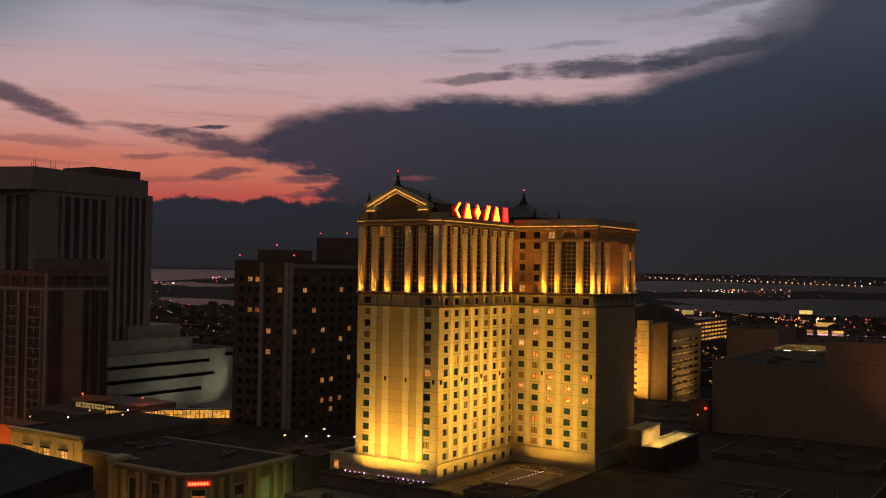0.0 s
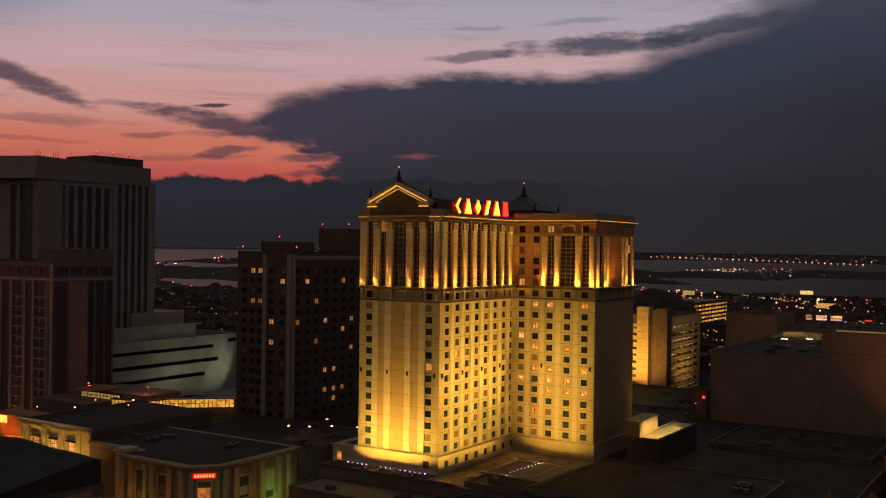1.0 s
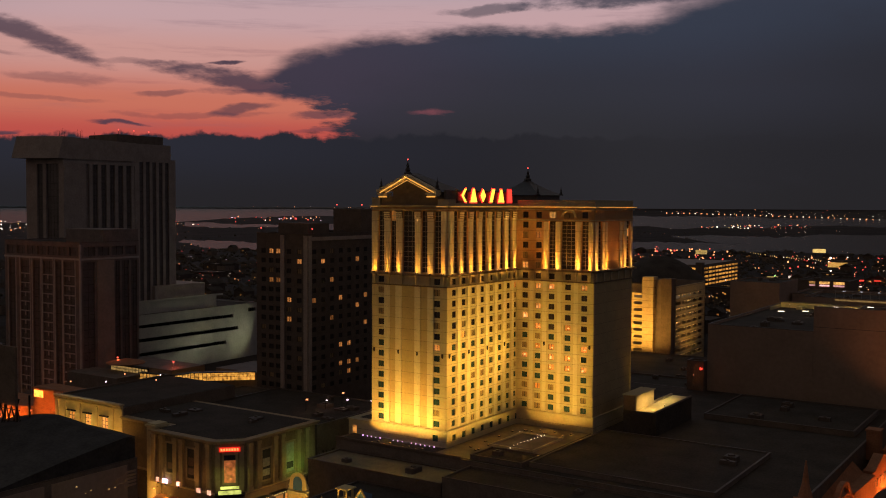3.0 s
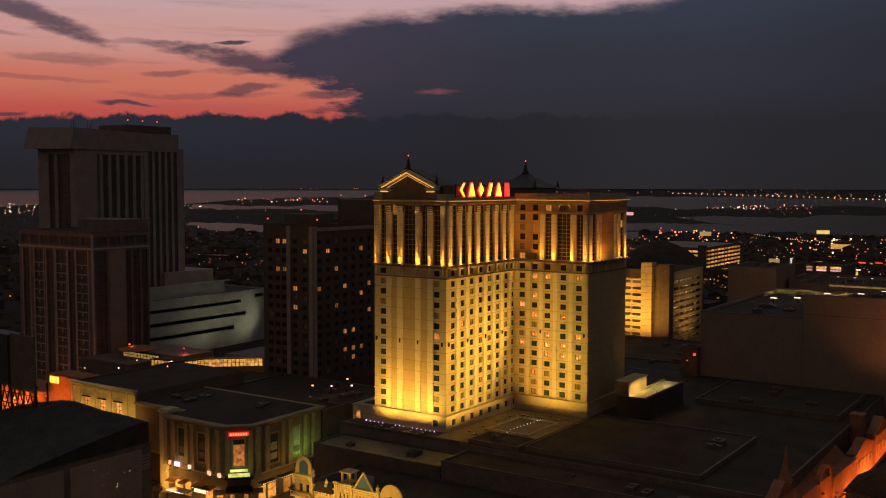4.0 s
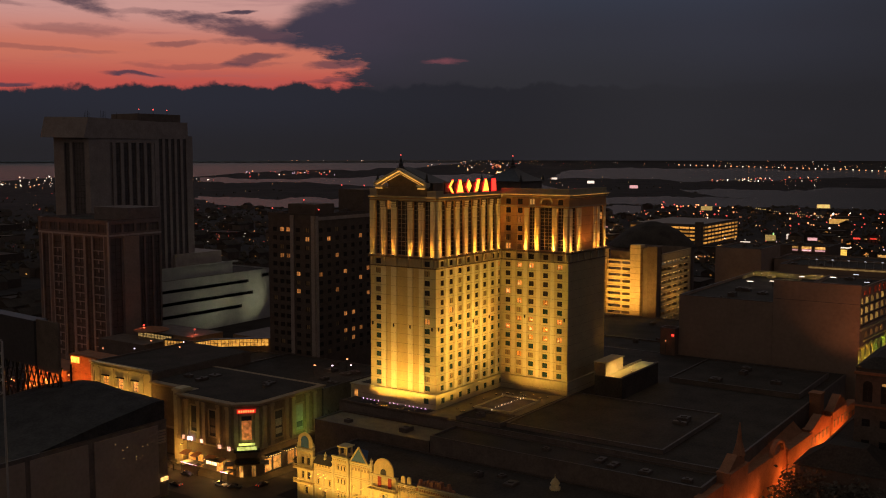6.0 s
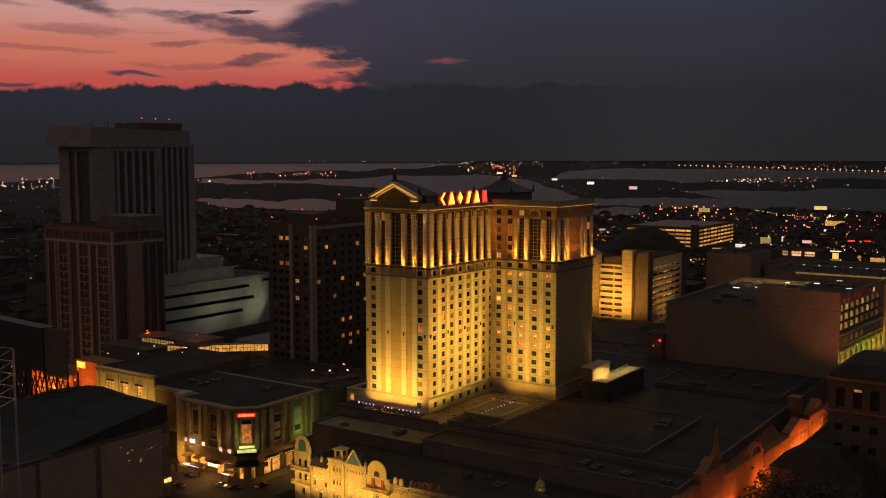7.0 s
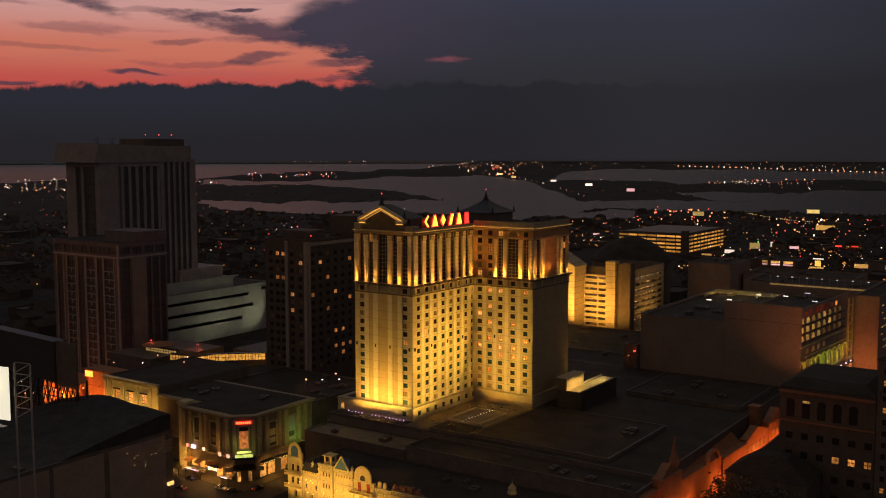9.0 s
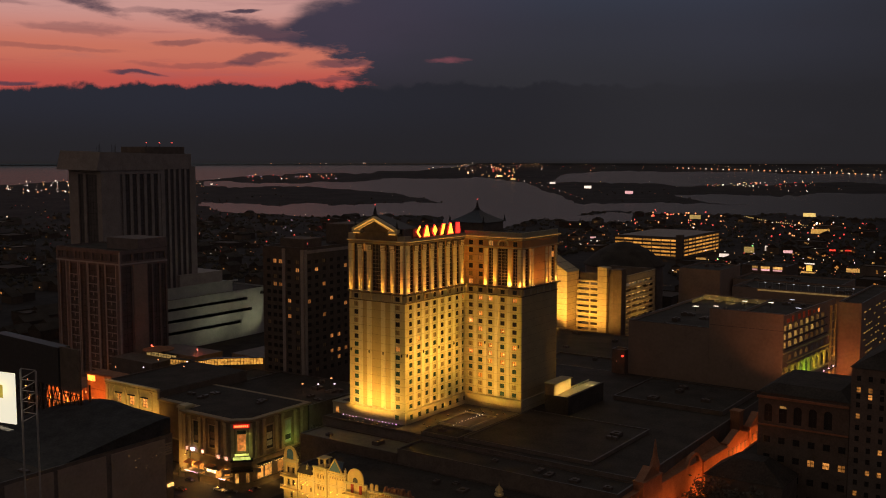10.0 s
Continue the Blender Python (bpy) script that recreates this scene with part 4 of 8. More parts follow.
roof_gear = material("weathered_roof_plant", (0.125, 0.092, 0.072), 0.6, vary=0.35, scale=0.6)
pink_banner = glowing("lit_orange_banner", (1.0, 0.28, 0.08), 0.36, 0.7)
shop_glow = glowing("lit_shopfront", (1.0, 0.55, 0.16), 1.3, 0.5)
shop_inside = glowing("lit_shop_interior", (1.0, 0.46, 0.10), 0.5, 0.8)
green_glow = glowing("green_lit_sign", (0.88, 0.92, 0.22), 1.0, 0.4)
pink_glow = glowing("pink_lit_sign", (1.0, 0.50, 0.36), 1.6, 0.3)
white_glow = glowing("white_lit_sign", (1.0, 0.85, 0.66), 1.5, 0.3)
red_glow = glowing("red_lit_sign", (1.0, 0.05, 0.03), 2.2, 0.2)
atrium_glow = glowing("lit_atrium_glass", (1.0, 0.44, 0.07), 0.85, 0.6)
banner_dark = material("printed_banner", (0.035, 0.030, 0.028), 0.6, vary=0.6, scale=1.2)
banner_pale = material("pale_banner", (0.40, 0.38, 0.30), 0.6, vary=0.4, scale=1.2)
panel_pale = material("pale_wall_panel", (0.37, 0.285, 0.225), 0.8, vary=0.2, scale=0.15)
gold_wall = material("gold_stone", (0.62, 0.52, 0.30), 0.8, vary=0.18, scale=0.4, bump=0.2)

lamp_violet = glowing("violet_tube", (0.85, 0.5, 1.0), 2.2)
podium = flat_block("podium", -174.5, -44, 211.0, 349, 0, 17.5, dark_wall, "low dark casino podium under the hotel tower", lip=0.03, gear=0)
slab("parapet", podium, brown_wall, (-174.5, -131.0, 210.9, 211.3, 17.4, 18.3))
flat_block("low_building", -173, -128, 197, 210.7, 0, 14.6, brown_wall, "low flat-roofed block with a brown roof below the terrace", lip=0.3, roof=paving, gear=2, seed=4)
flat_block("low_building", -127.6, -44.5, 197, 210.6, 0, 16.4, dark_wall, "dark flat roof between hotel podium and casino hall", lip=0.5, gear=5, seed=8)
flat_block("casino_hall", -155, -44, 171.2, 196.8, 0, 11.2, dark_wall, "long dark flat-roofed casino hall behind ornate fronts", lip=0.3, gear=4, seed=9)
flat_block("roof_deck", -112, -62, 215, 262, 17.5, 18.7, dark_wall, "dark raised roof deck beside the hotel courtyard", lip=0.2, gear=2, seed=5)
flat_block("roof_deck", -94, -48, 300, 340, 17.5, 19.2, dark_wall, "dark raised flat roof near the garage", lip=0.3, gear=4, seed=6)
flat_block("roof_house", -129, -113, 213, 224, 17.5, 18.7, dark_wall, "low dark roof house at the courtyard edge", lip=0.4, gear=1, seed=7)
cupola = thing("cupola", (-82.0, 190.0, 10.9), "small gold-lit roof cupola with a pointed cap", "cupola")
bm = bmesh.new()
lathe(bm, -82.0, 190.0, [(1.5, 10.9), (1.5, 11.6), (1.1, 11.8), (1.1, 12.6)], 10)
part("drum", bm, gold_wall, cupola)
bm = bmesh.new()
lathe(bm, -82.0, 190.0, [(1.4, 12.6), (1.2, 12.9), (0.7, 13.6), (0.25, 14.0), (0.12, 14.6), (0.03, 15.2)], 10)
part("cap", bm, stucco, cupola)
lamp("cupola_light", "POINT", (-80.6, 188.0, 12.0), 14, (1.0, 0.6, 0.2), size=0.1)
# courtyard terrace with its rows of small lights
slab("terrace", podium, paving, (TX1 + 0.6, TX2 - 0.3, 213.0, TY1 - 0.7, 17.5, 17.56), label="paved courtyard terrace")
pool = thing("courtyard_garden", (-124, 240, 17.56), "dark sunken courtyard garden with a low kerb", "garden")
bm = bmesh.new()
ring_band(bm, -132.5, -118.5, 229.0, 248.0, 0.5, 17.5, 18.1)
part("kerb", bm, trim_stone, pool)
slab("bed", pool, dark_wall, (-132.0, -119.0, 229.5, 247.5, 17.5, 17.7))


def small_lamp(at, mat, r=0.22, post=0.6, name="path_light", group="courtyard path lights", label="small glowing path light on a short post"):
    x, y, z = at
    if not z:
        z, post = STREET, post - STREET
    t = thing(name, (x, y, z), label, "lamp", group)
    bm = bmesh.new()
    tube(bm, (x, y, z), (x, y, z + post), 0.05, 0.05, 5)
    part("post", bm, bronze, t)
    bm = bmesh.new()
    bmesh.ops.create_icosphere(bm, subdivisions=1, radius=r, matrix=Matrix.Translation((x, y, z + post + r * 0.8)))
    part("bulb", bm, mat, t)
    return t


for k in range(11):
    small_lamp((-125.3 + 0.16 * k, 228.4 + 1.75 * k, 18.1 if 0.6 < 1.75 * k else 17.56), lamp_white, 0.13 + 0.05 * (k % 3 == 0), 0.3)
for k in range(9):
    small_lamp((-133.4 + 1.1 * k, 248.6 - 0.2 * k, 17.56), lamp_white, 0.09, 0.3)
for k in range(17):
    if k not in (5, 6, 10):
        small_lamp((-169.5 + 1.6 * k, 217.6, 17.5), lamp_violet, 0.17 if k % 4 else 0.24, 0.2, "terrace_light", "violet terrace lights", "low violet-white terrace light")
# the annex left of the plinth
annex = thing("annex", (-171, 222, 14), "low cream annex beside the tower plinth with a lit door", "annex")
slab("wall", annex, cream, (-176.5, -168.6, 219.6, 232, 14, 21.6))
slab("ledge", annex, trim_stone, (-176.8, -168.6, 219.3, 232, 21.6, 21.9))
slab("lit_door", annex, room_orange, (-174.9, -173.5, 219.52, 219.62, 17.6, 20.0))
slab("roof_slab", annex, roof_dark, (-174, -168.6, 222, 231, 21.9, 22.0))
# the lit white roof house
house = thing("roof_house", (-105, 273, 17.5), "small white-walled roof house lit by a lamp beside it", "roof house")
slab("plinth", house, roof_dark, (-107.4, -97.1, 266.0, 297.0, 17.4, 24.7))
slab("wall", house, brown_wall, (-107.4, -103.5, 266.0, 280.0, 24.7, 29.2))
slab("side_wall", house, gold_wall, (-103.5, -103.2, 266.0, 280.0, 24.7, 29.2), label="gold-lit side wall")
slab("yard", house, gold_wall, (-103.2, -97.5, 266.4, 296.6, 24.7, 24.76), label="pale lit yard paving")
slab("roof", house, gold_wall, (-107.7, -102.8, 265.7, 280.3, 29.2, 29.5))
slab("low_wall", house, dark_wall, (-97.5, -97.1, 266.0, 297.0, 24.7, 25.2))
slab("back_wall", house, gold_wall, (-104.0, -103.6, 280.3, 297.0, 24.7, 25.3))
small_lamp((-98.2, 276.0, 24.76), lamp_white, 0.07, 0.8, "yard_lamp", "", "bright warm yard lamp on a short post")
for y in (270.0, 276.5):
    lamp("yard_lamp_light", "SPOT", (-98.0, y, 27.4), 1600, (1.0, 0.62, 0.20), (-103.2, y, 24.2), 0.3, 112, 0.6)
lamp("yard_lamp_light", "SPOT", (-99.2, 288.0, 28.9), 1500, (1.0, 0.64, 0.22), (-99.9, 287.0, 24.0), 0.3, 124, 0.4)


def street_lamp(x, y, z, h, mat, r=0.35, energy=0, colour=SODIUM, label="tall street lamp with a glowing head", group="street lamps"):
    if not z:
        z, h = STREET, h - STREET
    t = thing("street_lamp", (x, y, z), label, "street lamp", group)
    bm = bmesh.new()
    tube(bm, (x, y, z), (x, y, z + h), 0.12, 0.07, 6)
    tube(bm, (x, y, z + h), (x + 0.9, y - 0.5, z + h + 0.25), 0.06, 0.05, 5)
    part("pole", bm, bronze, t)
    bm = bmesh.new()
    bmesh.ops.create_icosphere(bm, subdivisions=1, radius=r, matrix=Matrix.Translation((x + 0.9, y - 0.5, z + h + 0.1)) @ Matrix.Diagonal((1, 1, 0.6, 1)))
    part("lamp_head", bm, mat, t)
    if energy:
        lamp("lamp_light", "POINT", (x + 0.9, y - 0.5, z + h - 0.4), energy, colour, size=0.3)
    return t


street_lamp(-209.4, 237.5, 17.0, 3.9, lamp_orange, 0.5, 130, (1.0, 0.6, 0.35))
street_lamp(-202.8, 248.5, 17.0, 5.1, lamp_orange, 0.5, 130, (1.0, 0.6, 0.35))
for x, y, h in ((-205.0, 243.0, 20.1), (-198.8, 246.5, 20.4), (-190.5, 249.0, 20.6), (-186.0, 251.0, 20.6)):
    street_lamp(x - 0.9, y + 0.5, 17.0 if x < -192.5 else 0, h - (17.0 if x < -192.5 else 0), lamp_pink, 0.42)
street_lamp(-183.5, 217.0, 0, 9.0, lamp_green, 0.4, 250, (0.7, 1.0, 0.5))

# ---- dark brick hotel behind ----
dark_brick = material("dark_brick", (0.150, 0.118, 0.098), 0.9, vary=0.3, scale=0.4, bump=0.3)
brick = flat_block("brick_hotel", -258, -232, 264.5, 318, 0, 75.4, dark_brick, "dark brick hotel slab with a few lit windows", "hotel tower", inset=0.5, gear=3, seed=2)
bfront, bside = Face(-258, 264.5, "x", 26.0), Face(-232, 264.5, "y", 53.5)
rng = random.Random(5)
levels = [17.85 + 3.63 * k for k in range(15)]
lit_front = {(1, 14), (2, 14), (1, 11), (2, 11), (3, 9), (3, 7), (4, 13)}
lit_side = {(1, 13), (5, 13), (2, 11), (0, 9), (3, 9), (6, 9), (5, 8), (2, 7), (6, 6), (3, 4), (4, 4), (3, 2), (4, 2), (5, 2), (4, 1)}
for face, cols, lit in ((bfront, [3.6, 7.5, 11.0, 16.5, 21.6], lit_front), (bside, [3.5 + 5.15 * k for k in range(10)], lit_side)):
    holes = [hole(u, z, 2.3, 1.8) for u in cols for z in levels]
    face.wall("wall", brick, dark_brick, 0, 74.6, holes, 0.5)
    for i, u in enumerate(cols):
        for j, z in enumerate(levels):
            m = room_dim if (i, j) in lit else curtain_glass if rng.random() < 0.06 else dark_glass
            window(brick, face, *hole(u, z, 2.3, 1.8), m, bronze, cross=(2, 1))
for u in (13.5, 25.0):
    bfront.strip("pier", brick, grey_wall, u - 0.9, u + 0.95, 0, 74.7, 0.5, label="pale full-height pier")
bside.strip("pier", brick, grey_wall, 0.0, 1.5, 0, 74.7, 0.5, label="pale full-height pier")
bm = bmesh.new()
bside.bar(bm, 1.5, 53.0, 72.8, 74.2, 0.5)
part("band", bm, grey_wall, brick, "pale band under the roof edge")
slab("penthouse", brick, brown_wall, (-250, -235, 268, 280, 74.7, 79.2))
slab("penthouse", brick, brown_wall, (-247, -233, 297, 314, 74.7, 84.5))


def beacon(x, y, z, post=1.5, r=0.34, parent=None):
    bm = bmesh.new()
    tube(bm, (x, y, z), (x, y, z + post), 0.09, 0.06, 5)
    mast = part("mast", bm, bronze, parent)
    bm = bmesh.new()
    bmesh.ops.create_icosphere(bm, subdivisions=1, radius=r, matrix=Matrix.Translation((x, y, z + post + r * 0.6)))
    part("beacon_lamp", bm, lamp_red, mast, "red aviation beacon")


for x, y, z in ((-257, 266, 75.5), (-242, 269, 79.2), (-233, 268, 75.5), (-246, 298, 84.5), (-234, 299, 84.5), (-233.5, 300, 77)):
    beacon(x, y, z, parent=brick)

# ---- tall pier-fronted tower ----
tall = flat_block("tall_hotel", -452, -421, 297, 369, 0, 110, grey_wall, "tall dark concrete hotel tower with vertical piers", "hotel tower", inset=1.2, coping=grey_wall)
tside, tfront = Face(-421, 297, "y", 72.0), Face(-452, 297, "x", 31.0)
tside.wall("wall", tall, grey_wall, 0, 110, [(13.2, 44.0, 30, 106)] + [(47.0 + 4.4 * k, 49.6 + 4.4 * k, 26, 108.5) for k in range(5)], 1.1)
for k in range(6):
    u = 15.2 + 5.3 * k
    tside.strip("pier", tall, grey_wall, u, u + 2.0, 30, 106, -0.05, 1.1)
for k in range(5):
    window(tall, tside, 17.25 + 5.3 * k, 20.45 + 5.3 * k, 30, 106, tower_glass, bronze, 0.9, (2, 24))
for k in range(5):
    window(tall, tside, 47.0 + 4.4 * k, 49.6 + 4.4 * k, 26, 108.5, tower_glass, bronze, 0.6, (1, 26))
tfront.wall("wall", tall, grey_wall, 0, 110, [(9.0, 14.0, 20, 106), (16.5, 27.0, 20, 106)], 1.1)
window(tall, tfront, 9.0, 14.0, 20, 106, tower_glass, bronze, 0.9, (2, 26))
window(tall, tfront, 16.5, 27.0, 20, 106, tower_glass, bronze, 0.9, (4, 26))
bm = bmesh.new()     # heavy cap, leaning out over the short side
a = [bm.verts.new(p) for p in ((-453, 289.5, 109.0), (-420.3, 293.5, 108.4), (-420.3, 341.5, 108.4), (-453, 341.5, 108.4))]
b = [bm.verts.new(p) for p in ((-453, 292.5, 120.2), (-420.3, 296.5, 119.4), (-420.3, 341.5, 118.2), (-453, 341.5, 118.6))]
bm.faces.new(a[::-1]), bm.faces.new(b)
for i in range(4):
    bm.faces.new((a[i], a[(i + 1) % 4], b[(i + 1) % 4], b[i]))
part("roof_cap", bm, grey_wall, tall, "heavy concrete cap leaning outwards")
slab("penthouse", tall, grey_wall, (-450, -421.5, 341.5, 366, 109.5, 118.2))
slab("penthouse", tall, dark_wall, (-446, -423, 331, 362, 118.2, 122.6))
for k in range(9):
    bm = bmesh.new()
    x, y = -424 - 2.2 * (k % 4), 297 + 2.6 * k
    tube(bm, (x, y, 118.0), (x, y, 122.2 + (k * 7 % 5) * 0.5), 0.14, 0.06, 5)
    part("antenna", bm, bronze, tall)
for y in (333, 343, 353):
    beacon(-424, y, 122.6, 2.2, 0.42, tall)

# ---- front brick tower with lit stair strips ----
front_wall = material("dark_red_brick", (0.25, 0.20, 0.178), 0.88, vary=0.3, scale=0.3, bump=0.3)
front = flat_block("front_tower", -387, -335, 242.5, 272, 0, 70.2, front_wall, "dark brick hotel tower with red-lit stair strips", "hotel tower", inset=0.9)
ff, fs = Face(-387, 242.5, "x", 52.0), Face(-335, 242.5, "y", 29.5)
strips = [(3.0, 8.0), (11.4, 18.0), (20.0, 25.5), (27.0, 34.0), (35.5, 40.0), (41.0, 48.5)]
ff.wall("wall", front, front_wall, 0, 69.5, [(a, b, 6, 62.0) for a, b in strips] + [(1.5 + 7.2 * k, 7.6 + 7.2 * k, 64.6, 68.2) for k in range(7)], 0.8)
for i, (a, b) in enumerate(strips):
    window(front, ff, a, b, 6, 62.0, tower_glass, bronze, 0.7, (2, 18))
    ff.strip("rib", front, metal_grey, a - 0.55, a - 0.05, 4, 63.0, 0.3, label="pale steel rib")
    ff.strip("rib", front, metal_grey, b + 0.05, b + 0.55, 4, 63.0, 0.3, label="pale steel rib")
    if i in (1, 3, 5):
        c = (a + b) / 2
        for z in range(8, 60, 4):
            bm = bmesh.new()
            ff.bar(bm, a + 0.4, b - 0.4, z, z + 0.45, 0.25, 0.1)
            ff.bar(bm, c - 0.25, c + 0.25, z - 1.6, z, 0.25, 0.1)
            part("stair_landing", bm, metal_grey, front, "steel stair landing")
for k in range(7):
    window(front, ff, 1.5 + 7.2 * k, 7.6 + 7.2 * k, 64.6, 68.2, tower_glass, bronze, 0.6, (2, 1))
ff.strip("band", front, metal_grey, 0, 52.0, 62.9, 63.7, 0.32)
fs.wall("wall", front, front_wall, 0, 69.5, [(1.2, 7.0, 6, 62.0), (17.0, 19.6, 6, 62.0), (20.6, 24.4, 6, 62.0), (25.4, 28.6, 6, 62.0)] + [(1.5 + 7.0 * k, 7.3 + 7.0 * k, 64.6, 68.2) for k in range(4)], 0.8)
for a, b in ((1.2, 7.0), (17.0, 19.6), (20.6, 24.4), (25.4, 28.6)):
    window(front, fs, a, b, 6, 62.0, tower_glass, bronze, 0.6, (2, 18))
for k in range(4):
    window(front, fs, 1.5 + 7.0 * k, 7.3 + 7.0 * k, 64.6, 68.2, tower_glass, bronze, 0.6, (2, 1))
fs.strip("panel", front, panel_pale, 8.0, 16.4, 0, 62.6, 0.35, label="pale windowless panel")
fs.strip("band", front, metal_grey, 0, 29.5, 62.9, 63.7, 0.32)
slab("corner_rib", front, metal_grey, (-335.4, -334.5, 242.0, 242.6, 4, 69.4))
slab("penthouse", front, front_wall, (-360, -335.3, 254, 272, 69.4, 75.3))
for u, e in ((14.7, 1500), (30.5, 4600), (44.7, 3200)):
    lamp("stair_light", "SPOT", tuple(ff.at(u, 3.0, 5.0)), e * 0.28, (1.0, 0.32, 0.22), tuple(ff.at(u, 30, 0)), 0.4, 70, 0.9)

# ---- white ramped building ----
white = flat_block("white_building", -456, -416, 332, 428, 0, 26.5, white_wall, "white concrete parking building with dark ribbon gaps", inset=1.3, gear=4, seed=12)
wf = Face(-416, 332, "y", 96.0)
wf.wall("wall", white, white_wall, 0, 26.5, [(1.0, 76, 19.2, 21.0), (1.0, 80, 11.6, 13.6), (88, 95, 21.5, 23.6), (1.0, 70, 4.0, 6.0)], 1.2)
slab("ribbon_glass", white, dark_glass, (-417.6, -417.3, 333, 427, 3, 24.5))
slab("upper_deck", white, white_wall, (-454, -417.5, 340, 396, 25.8, 33.0))
slab("upper_deck", white, grey_wall, (-454, -418.5, 352, 388, 33.0, 41.0))
slab("ramp_rail", white, white_wall, (-417.0, -416.4, 332, 400, 33.0, 34.0))
lamp("ramp_light", "SPOT", (-398, 420, 3), 5000, (0.95, 0.95, 0.60), (-416, 405, 14), 0.5, 110, 0.9)
lamp("ramp_light", "SPOT", (-396, 385, 3), 2800, (0.95, 0.98, 0.62), (-416, 372, 12), 0.5, 110, 0.9)

# ---- casino on the corner ----
casino_stone = material("weathered_tan_stone", (0.27, 0.20, 0.12), 0.85, vary=0.3, scale=0.3, bump=0.25)
casino_trim = material("weathered_trim_stone", (0.40, 0.30, 0.18), 0.8, vary=0.25, scale=0.6, bump=0.2)
casino = thing("casino", (-225, 215, 0), "cream corner casino with lit entrances, banners and a red sign", "casino")
RING = [(-244.6, 190.5), (-222, 190.5), (-222, 183.5), (-196.2, 183.5), (-190.2, 189.5), (-190.2, 220), (-244.6, 220)]
bm = bmesh.new()
prism(bm, RING, 4.0, 18.2)
part("wall", bm, casino_stone, casino)
bm = bmesh.new()
prism(bm, [(-244.6, 191.5), (-221, 191.5), (-221, 185.5), (-197.2, 185.5), (-192.2, 190.5), (-192.2, 220), (-244.6, 220)], 0, 4.0)
part("ground_floor", bm, brown_wall, casino)
for grow, z0, z1 in ((0.5, 18.2, 18.7), (1.1, 18.7, 19.2), (0.7, 3.7, 4.2)):
    bm = bmesh.new()
    g = grow
    prism(bm, [(-244.6, 190.5 - g), (-222 - g, 190.5 - g), (-222 - g, 183.5 - g), (-196.0 + g * 0.4, 183.5 - g), (-190.2 + g, 189.3 - g * 0.4), (-190.2 + g, 220 + g), (-244.6, 220 + g)], z0, z1)
    part("cornice", bm, casino_trim, casino)
bm = bmesh.new()
prism(bm, [(-244.4, 192), (-221, 192), (-221, 185.0), (-196.8, 185.0), (-191.6, 190.2), (-191.6, 219), (-244.4, 219)], 19.2, 19.3)
part("roof", bm, roof_dark, casino)
flat_block("casino_wing", -262, -245.1, 241, 262, 0, 16.4, dark_wall, "small dark flat-roofed wing beside the casino", lip=0.3)
flat_block("casino_wing", -244.8, -190.8, 221.5, 262, 0, 17.3, dark_wall, "low dark plain wing behind the corner casino", lip=0.3, gear=6, seed=22)
r = random.Random(21)
for k in range(5):
    x, y, w, d, h = r.uniform(-240, -200), r.uniform(194, 213), r.uniform(1.5, 5), r.uniform(1.5, 5), r.uniform(0.4, 1.1)
    bm = bmesh.new()
    block(bm, x, x + w, y, y + d, 19.3, 19.3 + h)
    lathe(bm, x + w / 2, y + d / 2, [(0.5, 19.3 + h), (0.5, 19.7 + h), (0.3, 19.75 + h)], 8)
    part("roof_unit", bm, roof_gear, casino, "boxy rooftop ventilation unit")
cl, cr = Face(-222, 183.5, "x", 25.8), Face(-190.2, 189.5, "y", 60.0)
for face, us in ((cl, (0.7, 4.2, 10.0, 12.6, 19.6, 23.8)), (cr, (1.6, 5.0, 12.0, 15.2, 22.2, 26.0))):
    for u in us:
        bm = bmesh.new()
        face.bar(bm, u - 0.75, u + 0.75, 4.2, 17.4, 0.85)
        face.bar(bm, u - 0.95, u + 0.95, 17.0, 18.0, 1.0)
        face.bar(bm, u - 0.95, u + 0.95, 4.2, 5.2, 1.0)
        part("pilaster", bm, casino_trim, casino)


def banner(face, u0, u1, z0, z1, mats):
    """A framed tall banner: stone frame, printed cloth with paler fields."""
    bm = bmesh.new()
    for a, b, c, d in ((u0 - 0.5, u0, z0 - 0.5, z1 + 0.5), (u1, u1 + 0.5, z0 - 0.5, z1 + 0.5), (u0, u1, z1, z1 + 0.5), (u0, u1, z0 - 0.5, z0)):
        face.bar(bm, a, b, c, d, 0.35)
    fr = part("banner_frame", bm, casino_trim, casino)
    bm = bmesh.new()
    face.bar(bm, u0, u1, z0, z1, 0.10)
    b = new("banner", mesh_of("banner", bm, mats[0]))
    b.parent = fr
    for k, (za, zb) in enumerate(((0.12, 0.34), (0.42, 0.70), (0.78, 0.92))):
        if k < len(mats) - 1:
            bm = bmesh.new()
            face.bar(bm, u0 + 0.35, u1 - 0.35, z0 + (z1 - z0) * za, z0 + (z1 - z0) * zb, 0.14)
            f = new("printed_field", mesh_of("printed_field", bm, mats[k + 1]))
            f.parent = fr


banner(cl, 6.0, 8.9, 7.4, 16.0, (banner_dark, brown_wall, banner_dark))
banner(cl, 14.8, 17.8, 7.0, 15.6, (banner_dark, dark_wall, brown_wall))
banner(cr, 6.8, 10.4, 5.9, 14.8, (banner_dark, banner_pale, banner_pale))
banner(cr, 17.0, 20.6, 5.9, 14.8, (banner_pale, banner_dark, banner_pale))
# the splayed corner
corner_pose = Matrix.Translation((-193.2, 186.5, 0)) @ pose(0, 0, 0, 0, 0, 45)


